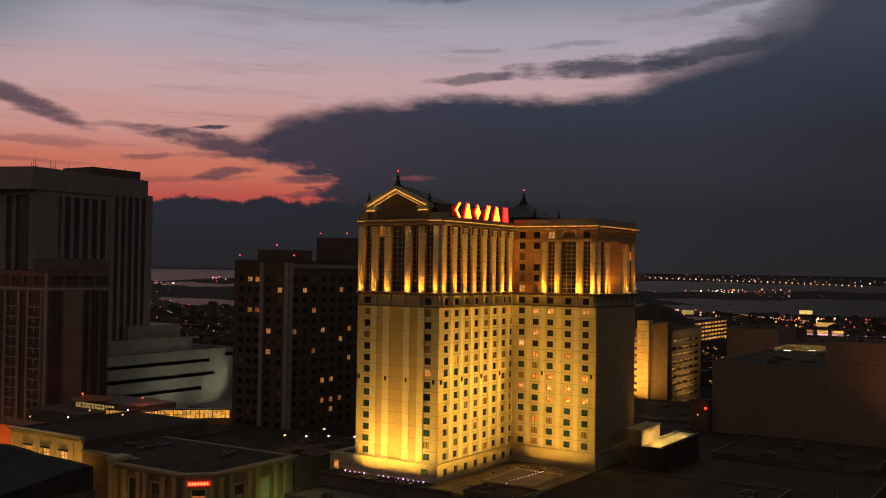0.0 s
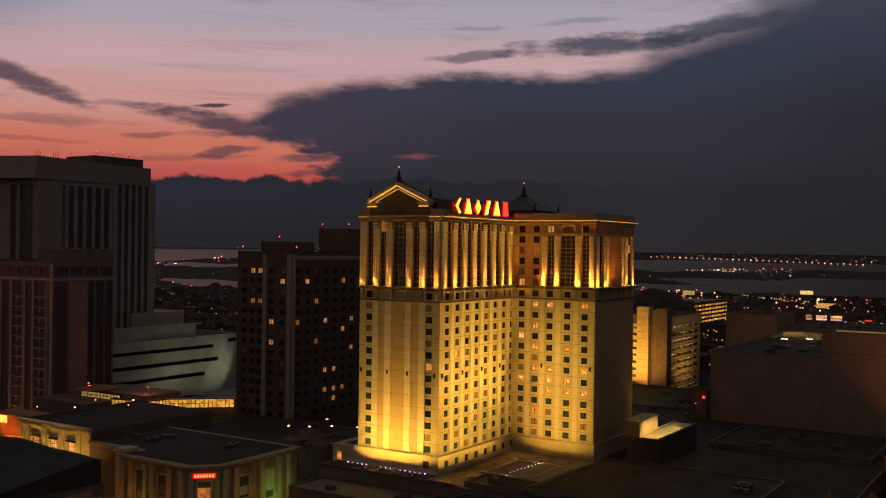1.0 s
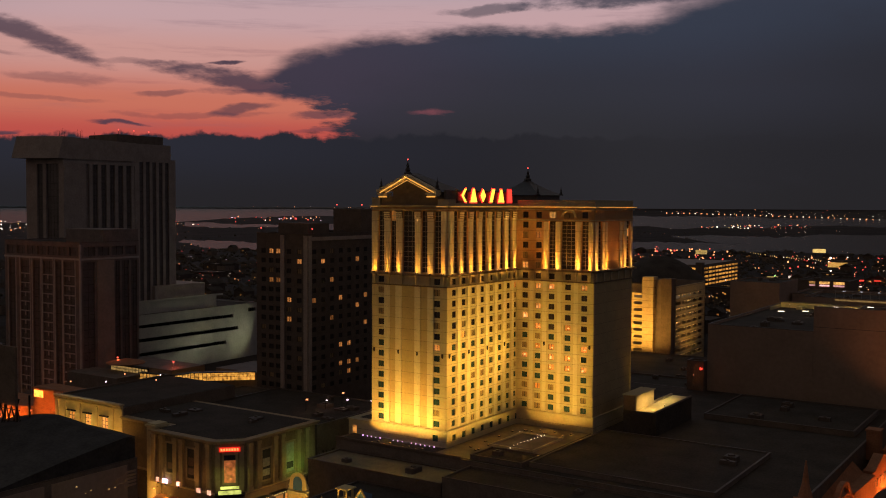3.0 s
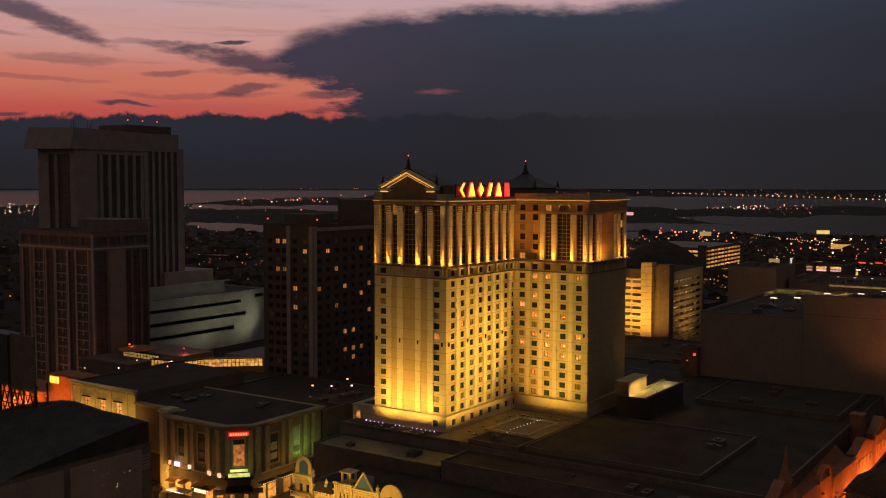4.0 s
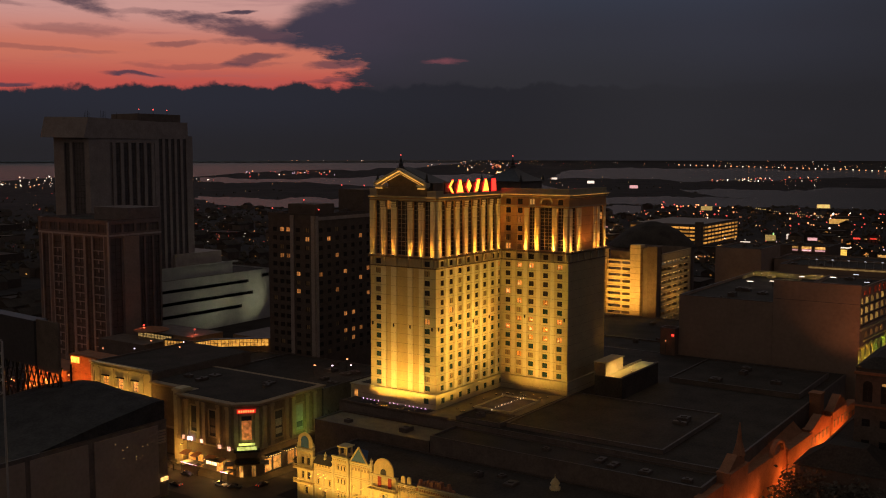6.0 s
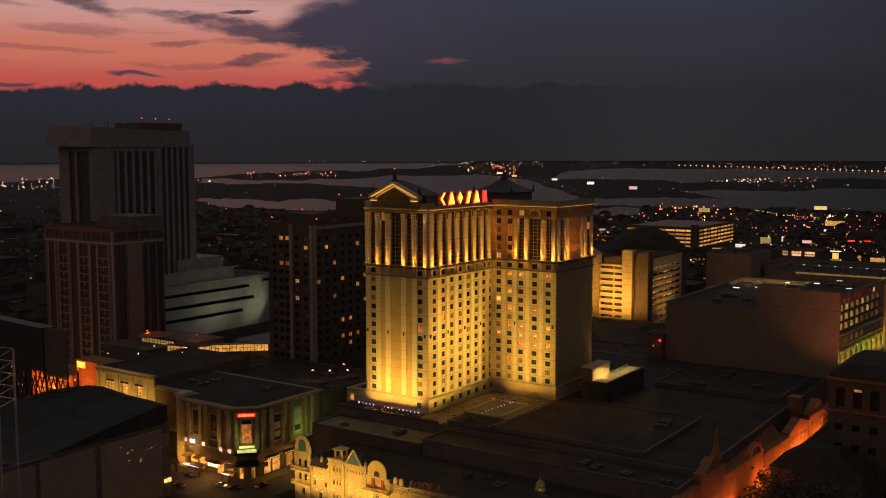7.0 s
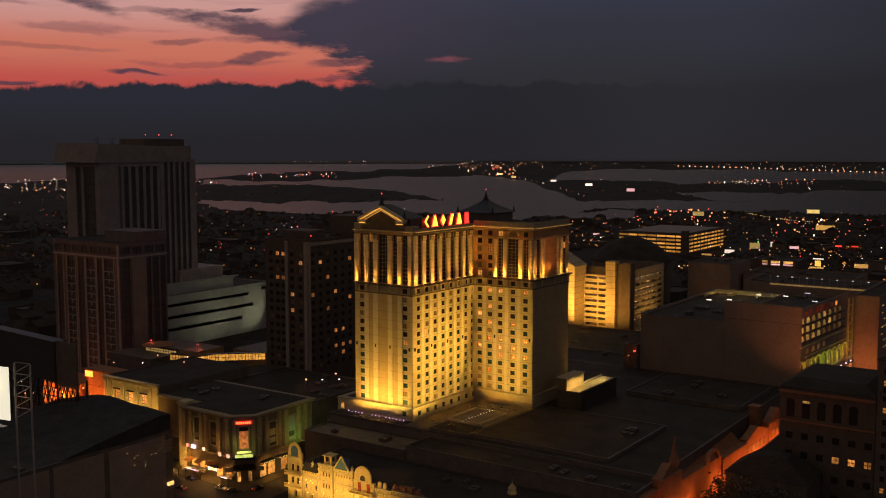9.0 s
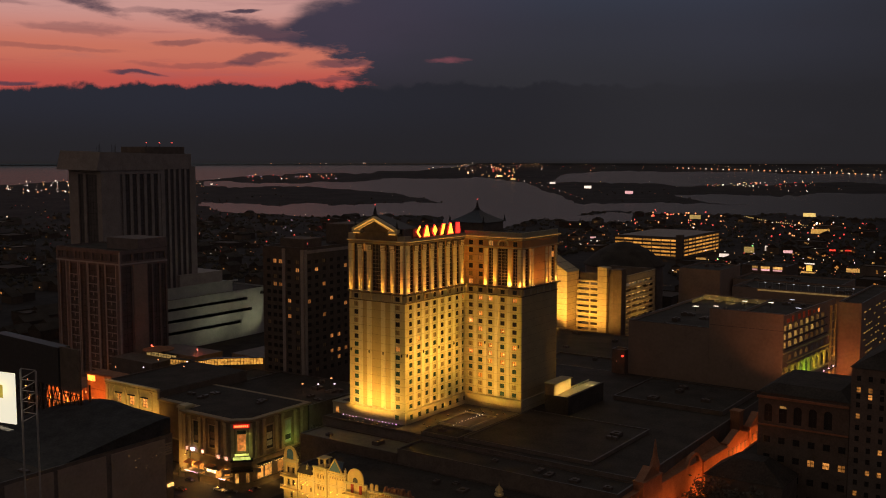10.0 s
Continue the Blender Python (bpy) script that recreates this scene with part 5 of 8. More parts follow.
def corner_part(name, mat, *spans, label=""):
    bm = bmesh.new()
    for s in spans:
        block(bm, *s)
    bm.transform(corner_pose)
    return part(name, bm, mat, casino, label)


corner_part("banner_frame", casino_trim, (-2.2, -1.6, -0.5, 0, 6.4, 15.6), (1.6, 2.2, -0.5, 0, 6.4, 15.6), (-1.6, 1.6, -0.5, 0, 15.0, 15.6), (-1.6, 1.6, -0.5, 0, 6.4, 7.0))
corner_part("banner", pink_banner, (-1.6, 1.6, -0.25, 0, 7.0, 13.4), label="orange-lit tall banner")
corner_part("banner_head", banner_dark, (-1.6, 1.6, -0.22, 0, 13.42, 14.98))
for a in (-4.0, 2.7):
    corner_part("pilaster", casino_trim, (a, a + 1.3, -0.5, 0, 4.2, 17.6))
corner_part("entrance_canopy", bronze, (-4.2, 4.2, -3.0, 0, 3.6, 4.2), (-3.2, 3.2, -2.6, 0, 4.2, 4.7))
corner_part("entrance_canopy", bronze, (-4.0, 4.0, -3.2, 0.8, -0.3, 0.4), (-3.2, 3.2, -3.0, 0.8, 0.4, 0.7))
for sp in ((-3.2, 3.2, -2.75, -2.6, 4.3, 5.4), (-2.6, 2.6, -1.6, -1.45, 5.5, 6.3)):
    corner_part("canopy_sign", green_glow, sp, label="green-lit canopy sign")
for a, b in ((-2.6, -1.4), (1.4, 2.6)):
    corner_part("door_glow", shop_inside, (a, b, 1.2, 1.4, -5.8, -2.2), label="lit entrance door")
for a in (-7.0, 4.2):
    corner_part("awning", dark_wall, (a, a + 2.8, -2.4, 1.0, -0.9, -0.3), label="dark awning")
corner_sign = thing("corner_sign", (-193.2, 186.5, 16.4), "small glowing red sign above the casino entrance", "sign")
bm = bmesh.new()
block(bm, -3.0, 3.0, -0.75, -0.45, 16.0, 17.3)
bm.transform(corner_pose)
part("sign_board", bm, glowing("deep_red_board", (1.0, 0.03, 0.015), 0.7), corner_sign)
for k in range(7):
    bm = bmesh.new()
    block(bm, -2.55 + 0.75 * k, -2.05 + 0.75 * k, -0.85, -0.75, 16.3, 17.0)
    bm.transform(corner_pose)
    part("letter_bar", bm, glowing("orange_red_bar", (1.0, 0.22, 0.06), 2.4) if k == 0 else bpy.data.materials["orange_red_bar"], corner_sign)
# street level: shopfront glow, awnings, small lit signs
for face, spans in ((Face(-221, 185.5, "x", 23.8), ((1.0, 4.2), (5.5, 8.0), (14.5, 17.5), (19.5, 22.0))), (Face(-192.2, 190.5, "y", 70), ((3.0, 6.0), (7.0, 10.5), (14.0, 17.0), (18.0, 21.5)))):
    for a, b in spans:
        bm = bmesh.new()
        face.bar(bm, a, b, -5.5, -1.2, 0.1)
        part("shopfront", bm, shop_inside, casino, "warm lit shopfront glass")
for a, b in ((1.8, 8.1), (10.0, 16.2)):
    bm = bmesh.new()
    cr.bar(bm, a, b, 1.0, 1.3, 1.9)
    part("marquee", bm, bronze, casino)
    for k in range(7):
        bm = bmesh.new()
        p = cr.at(a + 0.5 + (b - a - 1) * k / 6, 0.9, 1.8)
        bmesh.ops.create_icosphere(bm, subdivisions=1, radius=0.16, matrix=Matrix.Translation(p))
        part("marquee_bulb", bm, lamp_gold, casino)
for u, m, w in ((2.9, pink_glow, 1.0), (6.1, lamp_pink, 2.0), (11.8, pink_glow, 1.2), (20.2, pink_glow, 1.2), (24.5, pink_glow, 1.2)):
    t = thing("shop_sign", tuple(cl.at(u, 4.2, 0.9)), "small glowing street sign fixed to the casino front", "sign", "lit shop signs")
    bm = bmesh.new()
    cl.bar(bm, u - w / 2, u + w / 2, 3.6 if u > 15 else 4.2, 4.9 if u > 15 else 5.4, 1.15, -0.75)
    part("sign_face", bm, m, t)
    bm = bmesh.new()
    cl.bar(bm, u - 0.1, u + 0.1, 3.5, 4.25, 1.0, 0.0)
    part("bracket", bm, bronze, t)
t = thing("shop_sign", tuple(cl.at(17.2, -1.0, 2.0)), "row of white glowing sign boxes over the pavement", "sign", "lit shop signs")
for k in range(4):
    bm = bmesh.new()
    cl.bar(bm, 15.0 + 1.25 * k, 15.9 + 1.25 * k, -2.0, -0.9, 2.1, -1.9)
    part("sign_face", bm, white_glow, t)
bm = bmesh.new()
cl.bar(bm, 14.8, 19.8, -0.9, -0.7, 2.15, 1.2)
part("bracket", bm, bronze, t)
for name, at in (("violet_tube_left", (-217.5, -209.5)), ("violet_tube_right", (-198.5, -195.0))):
    t = thing("neon_awning", (at[0], 179.5, 0), "dark awning edged with a violet-white neon tube", "awning", "neon-edged awnings")
    slab("cloth", t, dark_wall, (at[0], at[1], 179.6, 183.4, -2.9, -2.65))
    slab("neon_edge", t, lamp_violet, (at[0], at[1], 179.45, 179.6, -2.85, -2.68))
    slab("post", t, bronze, (at[0] + 0.1, at[0] + 0.25, 179.65, 179.8, STREET, -2.9))
    slab("post", t, bronze, (at[1] - 0.25, at[1] - 0.1, 179.65, 179.8, STREET, -2.9))
# second row of bulbs under each marquee, lit awnings over the doors
for u0, u1 in ((2.0, 7.9), (10.2, 16.0)):
    for k in range(11):
        bm = bmesh.new()
        bmesh.ops.create_icosphere(bm, subdivisions=1, radius=0.13, matrix=Matrix.Translation(cr.at(u0 + (u1 - u0) * k / 10, 0.9, 1.0)))
        part("marquee_bulb", bm, lamp_city_gold, casino)
for a, b in ((1.0, 4.5), (6.4, 9.4), (12.4, 16.4), (18.4, 21.0)):
    bm = bmesh.new()
    vs = [bm.verts.new(cl.at(u, z, o)) for u, z, o in ((a, -0.2, -1.4), (b, -0.2, -1.4), (b, -1.0, 1.6), (a, -1.0, 1.6), (a, -0.35, -1.4), (b, -0.35, -1.4), (b, -1.15, 1.6), (a, -1.15, 1.6))]
    for q in ((0, 1, 2, 3), (7, 6, 5, 4), (0, 3, 7, 4), (1, 5, 6, 2), (3, 2, 6, 7), (0, 4, 5, 1)):
        bm.faces.new([vs[i] for i in q])
    part("awning", bm, clay, casino, "sloping shopfront awning")
# entrance lanterns and shop lamps that wash the pavement and the lower wall
for u, z, e in ((2.0, 1.6, 380), (6.5, -1.6, 420), (13.5, -1.6, 330), (20.0, -1.6, 330)):
    p = cl.at(u, z, 1.5)
    lamp("shop_light", "POINT", p, e, (1.0, 0.55, 0.12), size=0.25)
    bm = bmesh.new()
    bmesh.ops.create_icosphere(bm, subdivisions=1, radius=0.2, matrix=Matrix.Translation(p + Vector((0, 0, 0.5))))
    part("lantern", bm, lamp_gold, casino, "round gold wall lantern")
    bm = bmesh.new()
    cl.bar(bm, u - 0.06, u + 0.06, z + 0.62, z + 0.72, 1.6, 0.0)
    part("lantern_arm", bm, bronze, casino)
# pavement, cars and kerb
pav = thing("pavement", (-205, 182, 0), "warm-lit pavement round the casino corner", "pavement", kind="structure")
slab("slab", pav, material("street_paving", (0.10, 0.082, 0.062), 0.8, vary=0.45, scale=0.4, bump=0.3, fine=9), (-262, -186.5, 179.4, 190, STREET + 0.01, STREET + 0.18), (-191.5, -186.5, 190, 262, STREET + 0.01, STREET + 0.18))


def car(x, y, turn, paint, label):
    """A parked saloon: body, cabin, wheels, lamps."""
    c = thing("car", (x, y, STREET + 0.06), label, "car", "parked cars")
    m = Matrix.Translation((x, y, STREET + 0.06)) @ pose(0, 0, 0, 0, 0, turn)

    def cpart(name, mat, build, label=""):
        bm = bmesh.new()
        build(bm)
        bm.transform(m)
        return part(name, bm, mat, c, label)

    def body(bm):
        pts = [(-2.2, 0.35), (2.2, 0.35), (2.25, 0.75), (1.2, 0.92), (-1.4, 0.95), (-2.2, 0.85)]
        a, b = [[bm.verts.new((px, s, pz)) for px, pz in pts] for s in (-0.88, 0.88)]
        bm.faces.new(a), bm.faces.new(b[::-1])
        for i in range(6):
            bm.faces.new((a[i], b[i], b[(i + 1) % 6], a[(i + 1) % 6]))

    def cabin(bm):
        a = [bm.verts.new((px, s * 0.8, 0.93)) for px, s in ((-1.5, -1), (1.0, -1), (1.0, 1), (-1.5, 1))]
        b = [bm.verts.new((px, s * 0.62, 1.42)) for px, s in ((-0.95, -1), (0.35, -1), (0.35, 1), (-0.95, 1))]
        bm.faces.new(b)
        for i in range(4):
            bm.faces.new((a[i], a[(i + 1) % 4], b[(i + 1) % 4], b[i]))
    cpart("body", paint, body)
    cpart("cabin", dark_glass, cabin, "dark glass cabin")
    for wx in (-1.4, 1.4):
        for wy in (-0.8, 0.8):
            cpart("wheel", roof_slate, lambda bm: tube(bm, (wx, wy - 0.1, 0.32), (wx, wy + 0.1, 0.32), 0.32, 0.32, 10))
    for wy in (-0.6, 0.6):
        cpart("headlight", white_wall, lambda bm: block(bm, 2.18, 2.28, wy - 0.18, wy + 0.18, 0.55, 0.72))
        cpart("tail_light", red_glow, lambda bm: block(bm, -2.26, -2.17, wy - 0.18, wy + 0.18, 0.6, 0.78))
    return c


car_white = material("white_car_paint", (0.5, 0.48, 0.45), 0.3, vary=0.1)
car_dark = material("dark_car_paint", (0.03, 0.03, 0.035), 0.3, vary=0.2)
for x, y, turn, p, lb in ((-195, 176.5, 4, car_white, "pale parked saloon at the casino kerb"), (-189.5, 177.2, 30, car_dark, "dark parked saloon at the casino kerb"), (-184.0, 184, 88, car_dark, "dark saloon in the side street"),
                          (-183.8, 205, 92, car_dark, "dark saloon parked along the side street"), (-212, 177.5, 2, car_dark, "dark saloon parked at the kerb"), (-207, 168.5, 181, car_dark, "dark saloon on the avenue")):
    car(x, y, turn, p, lb)
for x, y, c, e in ((-216, 180.2, (1.0, 0.46, 0.09), 1150), (-206, 180.2, (1.0, 0.46, 0.09), 900), (-196.5, 180.0, (1.0, 0.50, 0.10), 750), (-187.2, 197, (1.0, 0.52, 0.12), 750), (-187.2, 209, (1.0, 0.52, 0.12), 750)):
    lamp("shopfront_light", "POINT", (x, y, -2.2), e, c, size=0.5)
lamp("shopfront_light", "POINT", (-223.5, 179.0, -1.8), 850, (1.0, 0.52, 0.11), size=0.4)
lamp("corner_up_light", "SPOT", (-189.9, 183.2, 4.9), 1100, (0.85, 0.9, 0.2), (-193.0, 186.3, 14), 0.3, 120, 0.8)
lamp("green_up_light", "SPOT", (-187.0, 209.5, 3.6), 1500, (0.45, 0.9, 0.12), (-190.2, 209.0, 12), 0.3, 110, 0.9)
lamp("left_up_light", "SPOT", (-214.5, 180.5, 4.5), 480, (1.0, 0.72, 0.16), (-214.5, 183.5, 11), 0.3, 120, 0.9)
lamp("left_up_light", "SPOT", (-202.5, 180.5, 4.5), 420, (1.0, 0.45, 0.12), (-202.5, 183.5, 12), 0.3, 120, 0.9)
lamp("right_up_light", "SPOT", (-187.0, 199.0, 4.0), 350, (1.0, 0.55, 0.14), (-190.2, 199.0, 12), 0.3, 120, 0.9)
# tall pier and the gold-lit side building
slab("tall_pier", casino, gold_wall, (-225.5, -221.5, 184.0, 188.5, 0, 20.6), (-225.9, -221.1, 183.6, 188.9, 19.6, 20.2))
gold = thing("gold_building", (-262, 200, 0), "gold-lit cream side building with framed windows", "building")
gf = Face(-279, 190.5, "x", 34.0)
holes = [(7.2 + 8.4 * k, 10.3 + 8.4 * k, 13.9, 17.6) for k in range(3)]
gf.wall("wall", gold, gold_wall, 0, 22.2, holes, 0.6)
for h in holes:
    window(gold, gf, *h, room_pale, bronze, 0.3, (2, 3))
    bm = bmesh.new()
    gf.bar(bm, h[0] - 0.5, h[1] + 0.5, 17.9, 18.3, 0.6)
    part("window_hood", bm, bronze, gold)
for u in (1.4, 5.0, 13.0, 21.4, 29.6):
    gf.strip("pilaster", gold, gold_wall, u - 0.7, u + 0.7, 0, 20.8, 0.4)
bm = bmesh.new()
gf.bar(bm, 0, 34.3, 22.2, 22.8, 0.9, 0.8)
gf.bar(bm, 0, 34.3, 21.2, 21.6, 0.5)
part("cornice", bm, trim_stone, gold)
slab("roof", gold, roof_dark, (-278.8, -245.2, 192.0, 239.8, 21.6, 21.7))
# the coping's lit edge, drawn as a thin glowing strip without any lamp
slab("edge_light", gold, glowing("glowing_coping_edge", (1.0, 0.86, 0.62), 0.22, 0.4), (-279, -252, 189.55, 189.68, 22.8, 22.95), label="thin pale coping edge, its caught light drawn as a glow")
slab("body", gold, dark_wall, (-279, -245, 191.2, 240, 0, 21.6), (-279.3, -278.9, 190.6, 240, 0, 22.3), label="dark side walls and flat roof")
for u in (6, 15, 24, 32):
    lamp("gold_front_light", "SPOT", tuple(gf.at(u, 8.0, 4.5)), 3300, (1.0, 0.56, 0.11), tuple(gf.at(u, 17, 0)), 0.3, 120, 0.9)

# ---- street trees ----
def tree(x, y, h, seed, label="dark leafy street tree with a ragged crown"):
    """A tapered trunk with limbs under a crown of many small leaf clusters."""
    r = random.Random(seed)
    t = thing("tree", (x, y, STREET), label, "tree", "street trees")
    bm = bmesh.new()
    tube(bm, (x, y, STREET), (x + 0.2, y, STREET + h * 0.45), 0.032 * h, 0.02 * h, 8)
    tips = []
    for k in range(7):
        a = 2 * math.pi * k / 7 + r.uniform(-0.3, 0.3)
        reach, top = h * r.uniform(0.18, 0.34), STREET + h * r.uniform(0.55, 0.86)
        tip = (x + reach * math.cos(a), y + reach * math.sin(a), top)
        tube(bm, (x + 0.2, y, STREET + h * r.uniform(0.34, 0.45)), tip, 0.014 * h, 0.005 * h, 5)
        tips.append(Vector(tip))
    tips.append(Vector((x, y, STREET + h * 0.9)))
    part("trunk", bm, bark, t)
    bm = bmesh.new()
    for tip in tips:
        for _ in range(90):
            c = tip + Vector((r.gauss(0, 1), r.gauss(0, 1), r.gauss(0, 0.75))) * h * 0.085
            u = Vector((r.uniform(-1, 1), r.uniform(-1, 1), r.uniform(-0.6, 0.6))).normalized()
            v = u.orthogonal().normalized()
            s = h * r.uniform(0.018, 0.042)
            bm.faces.new([bm.verts.new(c + u * s * a + v * s * b) for a, b in ((-1, 0), (0, -0.55), (1, 0.1), (0.1, 0.6))])
    part("crown", bm, leaves, t)
    return t


bark = material("dark_bark", (0.07, 0.055, 0.045), 0.95, vary=0.4, scale=1.5, bump=0.4)
for k, (x, y, h) in enumerate(((-31.5, 232.0, 18.0), (-27.5, 236.0, 20.0), (-23.0, 230.5, 17.5), (-30.5, 224.5, 15.0), (-16.0, 235.5, 19.0), (-8.0, 233.0, 18.0),
                               (-183.0, 226.0, 17.0), (-180.0, 238.0, 18.5), (-182.5, 251.0, 17.0), (-179.5, 205.0, 13.0), (-208.5, 178.9, 4.6), (-185.6, 203.0, 5.0), (-186.0, 214.0, 9.0), (-186.2, 232.0, 12.0), (-220.0, 178.6, 5.0))):
    tree(x, y, h, 300 + k)

# ---- rooftop pavilions and the glowing atrium ----
atrium = thing("glass_atrium", (-275, 252, 19), "long glazed atrium glowing gold on the casino roof", "atrium")


def run(parent, name, x0, y0, x1, y1, z0, z1, mat, bars=0, thick=0.3):
    """An upright slab from one place to another, with bars across its face."""
    d = Vector((x1 - x0, y1 - y0, 0))
    m = Matrix.Translation((x0, y0, 0)) @ Matrix.Rotation(math.atan2(d.y, d.x), 4, "Z")
    bm = bmesh.new()
    block(bm, 0, d.length, -thick / 2, thick / 2, z0, z1)
    bm.transform(m)
    ob = part(name, bm, mat, parent)
    if bars:
        for k in range(bars + 1):
            bm = bmesh.new()
            u = d.length * k / bars
            block(bm, u - 0.09, u + 0.09, -thick / 2 - 0.12, thick / 2 + 0.1, z0, z1 + 0.1)
            bm.transform(m)
            part("mullion", bm, bronze, parent)
        bm = bmesh.new()
        block(bm, 0, d.length, -thick / 2 - 0.1, thick / 2 + 0.08, (z0 + z1) / 2 - 0.07, (z0 + z1) / 2 + 0.07)
        block(bm, -0.3, d.length + 0.3, -thick / 2 - 0.5, thick / 2 + 1.5, z1, z1 + 0.35)
        bm.transform(m)
        part("rail", bm, bronze, parent)
    return ob


run(atrium, "glass", -279.5, 250.5, -261.5, 267.0, 18.0, 21.0, atrium_glow, 16)
run(atrium, "glass", -296.0, 240.0, -281.0, 243.5, 18.4, 20.9, glowing("dim_atrium_glass", (1.0, 0.46, 0.09), 0.6, 0.7), 10)
run(atrium, "glass", -281.0, 243.6, -279.6, 250.4, 18.2, 20.9, bpy.data.materials["dim_atrium_glass"], 6)
roofs = thing("roof_pavilion", (-300, 246, 17), "low dark roof pavilions with a gold-lit window band", "pavilion")
slab("body", roofs, dark_wall, (-318, -284, 245, 262, 0, 22.4), (-330, -300, 232, 245, 0, 19.5), (-284, -258.5, 268, 290, 0, 20.5))
run(roofs, "window_band", -319, 244.7, -297.0, 244.7, 19.6, 21.6, glowing("gold_window_band", (1.0, 0.62, 0.2), 0.7, 0.7), 12)
bm = bmesh.new()
lathe(bm, -313, 247, [(7.5, 22.4), (7.8, 22.7), (4.0, 23.6), (0.6, 24.2)], 12)
part("low_dome", bm, clay, roofs)
for x, y in ((-315.3, 244.8), (-288.8, 250.3)):
    t = street_lamp(x - 0.9, y + 0.5, 22.4, 2.2, lamp_red, 0.45, 420, (1.0, 0.16, 0.07), "red-glowing lamp on a roof pole", "red roof lamps")
for x, y, m in ((-292, 221, lamp_pink), (-280, 222, lamp_orange), (-284.0, 229, lamp_green), (-275, 232, lamp_pink), (-300, 236, lamp_orange), (-268, 224, lamp_orange), (-303, 214, lamp_orange)):
    small_lamp((x, y, 21.6 if x > -279 and y < 240 else 19.5 if x < -300 and y > 232 else 0), m, 0.3, 1.6 if x > -279 or (x < -300 and y > 232) else 20.5, "roof_lamp", "roof lamps", "small glowing lamp on a thin pole")

# ---- dark corner block, sign frames and the red-lit lane ----
block_c = flat_block("corner_block", -262, -202.5, 70, 161.5, 0, 18, dark_wall, "dark windowless corner block with pale wall panels", lip=0.8, gear=9, seed=31)
pf = Face(-202.5, 70, "y", 91.5)
for a, b in ((2, 24), (26, 43), (44.5, 63.0), (65.0, 88.0)):
    pf.strip("wall_panel", block_c, panel_pale, a, b, -5.0, 16.9, 0.3, label="pale windowless wall panel")
for k in range(5):
    bm = bmesh.new()
    pf.bar(bm, 87.0 - 2.6 * (k % 2), 90.8, 14.6 - 0.9 * k, 15.1 - 0.9 * k, 0.42)
    part("sign_bar", bm, panel_pale, block_c)
rr = random.Random(3)
for k in range(8):
    bm = bmesh.new()
    p = pf.at(rr.uniform(72, 84), rr.uniform(8, 16), 0.36)
    bmesh.ops.create_icosphere(bm, subdivisions=1, radius=0.12, matrix=Matrix.Translation(p))
    part("wall_bulb", bm, lamp_city_gold, block_c)
bm = bmesh.new()
pf.bar(bm, 88.7, 91.3, -1.0, 0.1, 0.6)
part("lit_sign", bm, shop_glow, block_c, "small glowing sign low on the wall")
bm = bmesh.new()
crest = ((-261.5, 21.6), (-250, 24.2), (-243, 25.5), (-236, 26.0), (-230, 25.6), (-223, 24.9), (-212, 24.7), (-203.0, 24.2))
rows_ = [[bm.verts.new((x, y, z)) for x, z in line] for y, line in ((112.0, [(x, 17.3) for x, _ in crest]), (138.0, [(x, 17.3 + (z - 17.3) * 0.62) for x, z in crest]), (158.0, crest), (161.2, [(x, z - 0.3) for x, z in crest]), (161.2, [(x, 17.0) for x, _ in crest]), (112.0, [(x, 17.0) for x, _ in crest]))]
for a, b in zip(rows_, rows_[1:] + rows_[:1]):
    for k in range(len(crest) - 1):
        bm.faces.new((a[k], a[k + 1], b[k + 1], b[k]))
bm.faces.new([r[0] for r in rows_][::-1]), bm.faces.new([r[-1] for r in rows_])
bmesh.ops.recalc_face_normals(bm, faces=bm.faces)
part("sloped_roof", bm, material("blue_grey_roof", (0.072, 0.068, 0.064), 0.95, vary=0.4, scale=0.2, bump=0.3), block_c, "dark blue-grey sloping roof")
panel_sign = thing("sign_tower", (-262, 151, 18), "big dark sign panel on a steel frame above the roof", "sign tower")
run(panel_sign, "panel", -250.5, 150, -237.5, 149.0, 30.0, 46.5, brown_wall, 0, 0.8)
run(panel_sign, "panel", -300, 156, -250.6, 151.5, 31.0, 46.0, roof_slate, 0, 5.0)
for x in (-290, -278, -266, -254, -242):
    bm = bmesh.new()
    tube(bm, (x, 152, 17.2 if x > -262 else STREET), (x, 152, 31.5), 0.35, 0.35, 6)
    tube(bm, (x, 156, 17.2 if x > -262 else STREET), (x, 156, 31.5), 0.3, 0.3, 6)
    part("post", bm, bronze, panel_sign)
for k in range(40):
    x, z = -293 + 2.6 * (k % 20), 18.2 if k < 20 else 24.6
    bm = bmesh.new()
    tube(bm, (x, 152, z), (x + 2.6, 152, z + 6.4), 0.19, 0.19, 5)
    tube(bm, (x, 152.4, z + 6.4), (x + 2.6, 152.4, z), 0.19, 0.19, 5)
    tube(bm, (x, 152.2, z + 6.4), (x + 2.6, 152.2, z + 6.4), 0.2, 0.2, 5)
    tube(bm, (x, 152.2, z + 3.2), (x + 2.6, 152.2, z + 3.2), 0.14, 0.14, 5)
    part("brace", bm, bronze, panel_sign)
lane = thing("lane_wall", (-293, 200, 0), "orange-lit building front at the end of the lane", "building")
slab("wall", lane, clay, (-302, -281, 198, 206, 0, 21.5), (-330, -302, 196, 210, 0, 14.5))
slab("cornice", lane, clay, (-302.4, -280.6, 197.5, 206, 20.6, 21.2), (-302.3, -280.8, 197.7, 206, 14.0, 14.5))
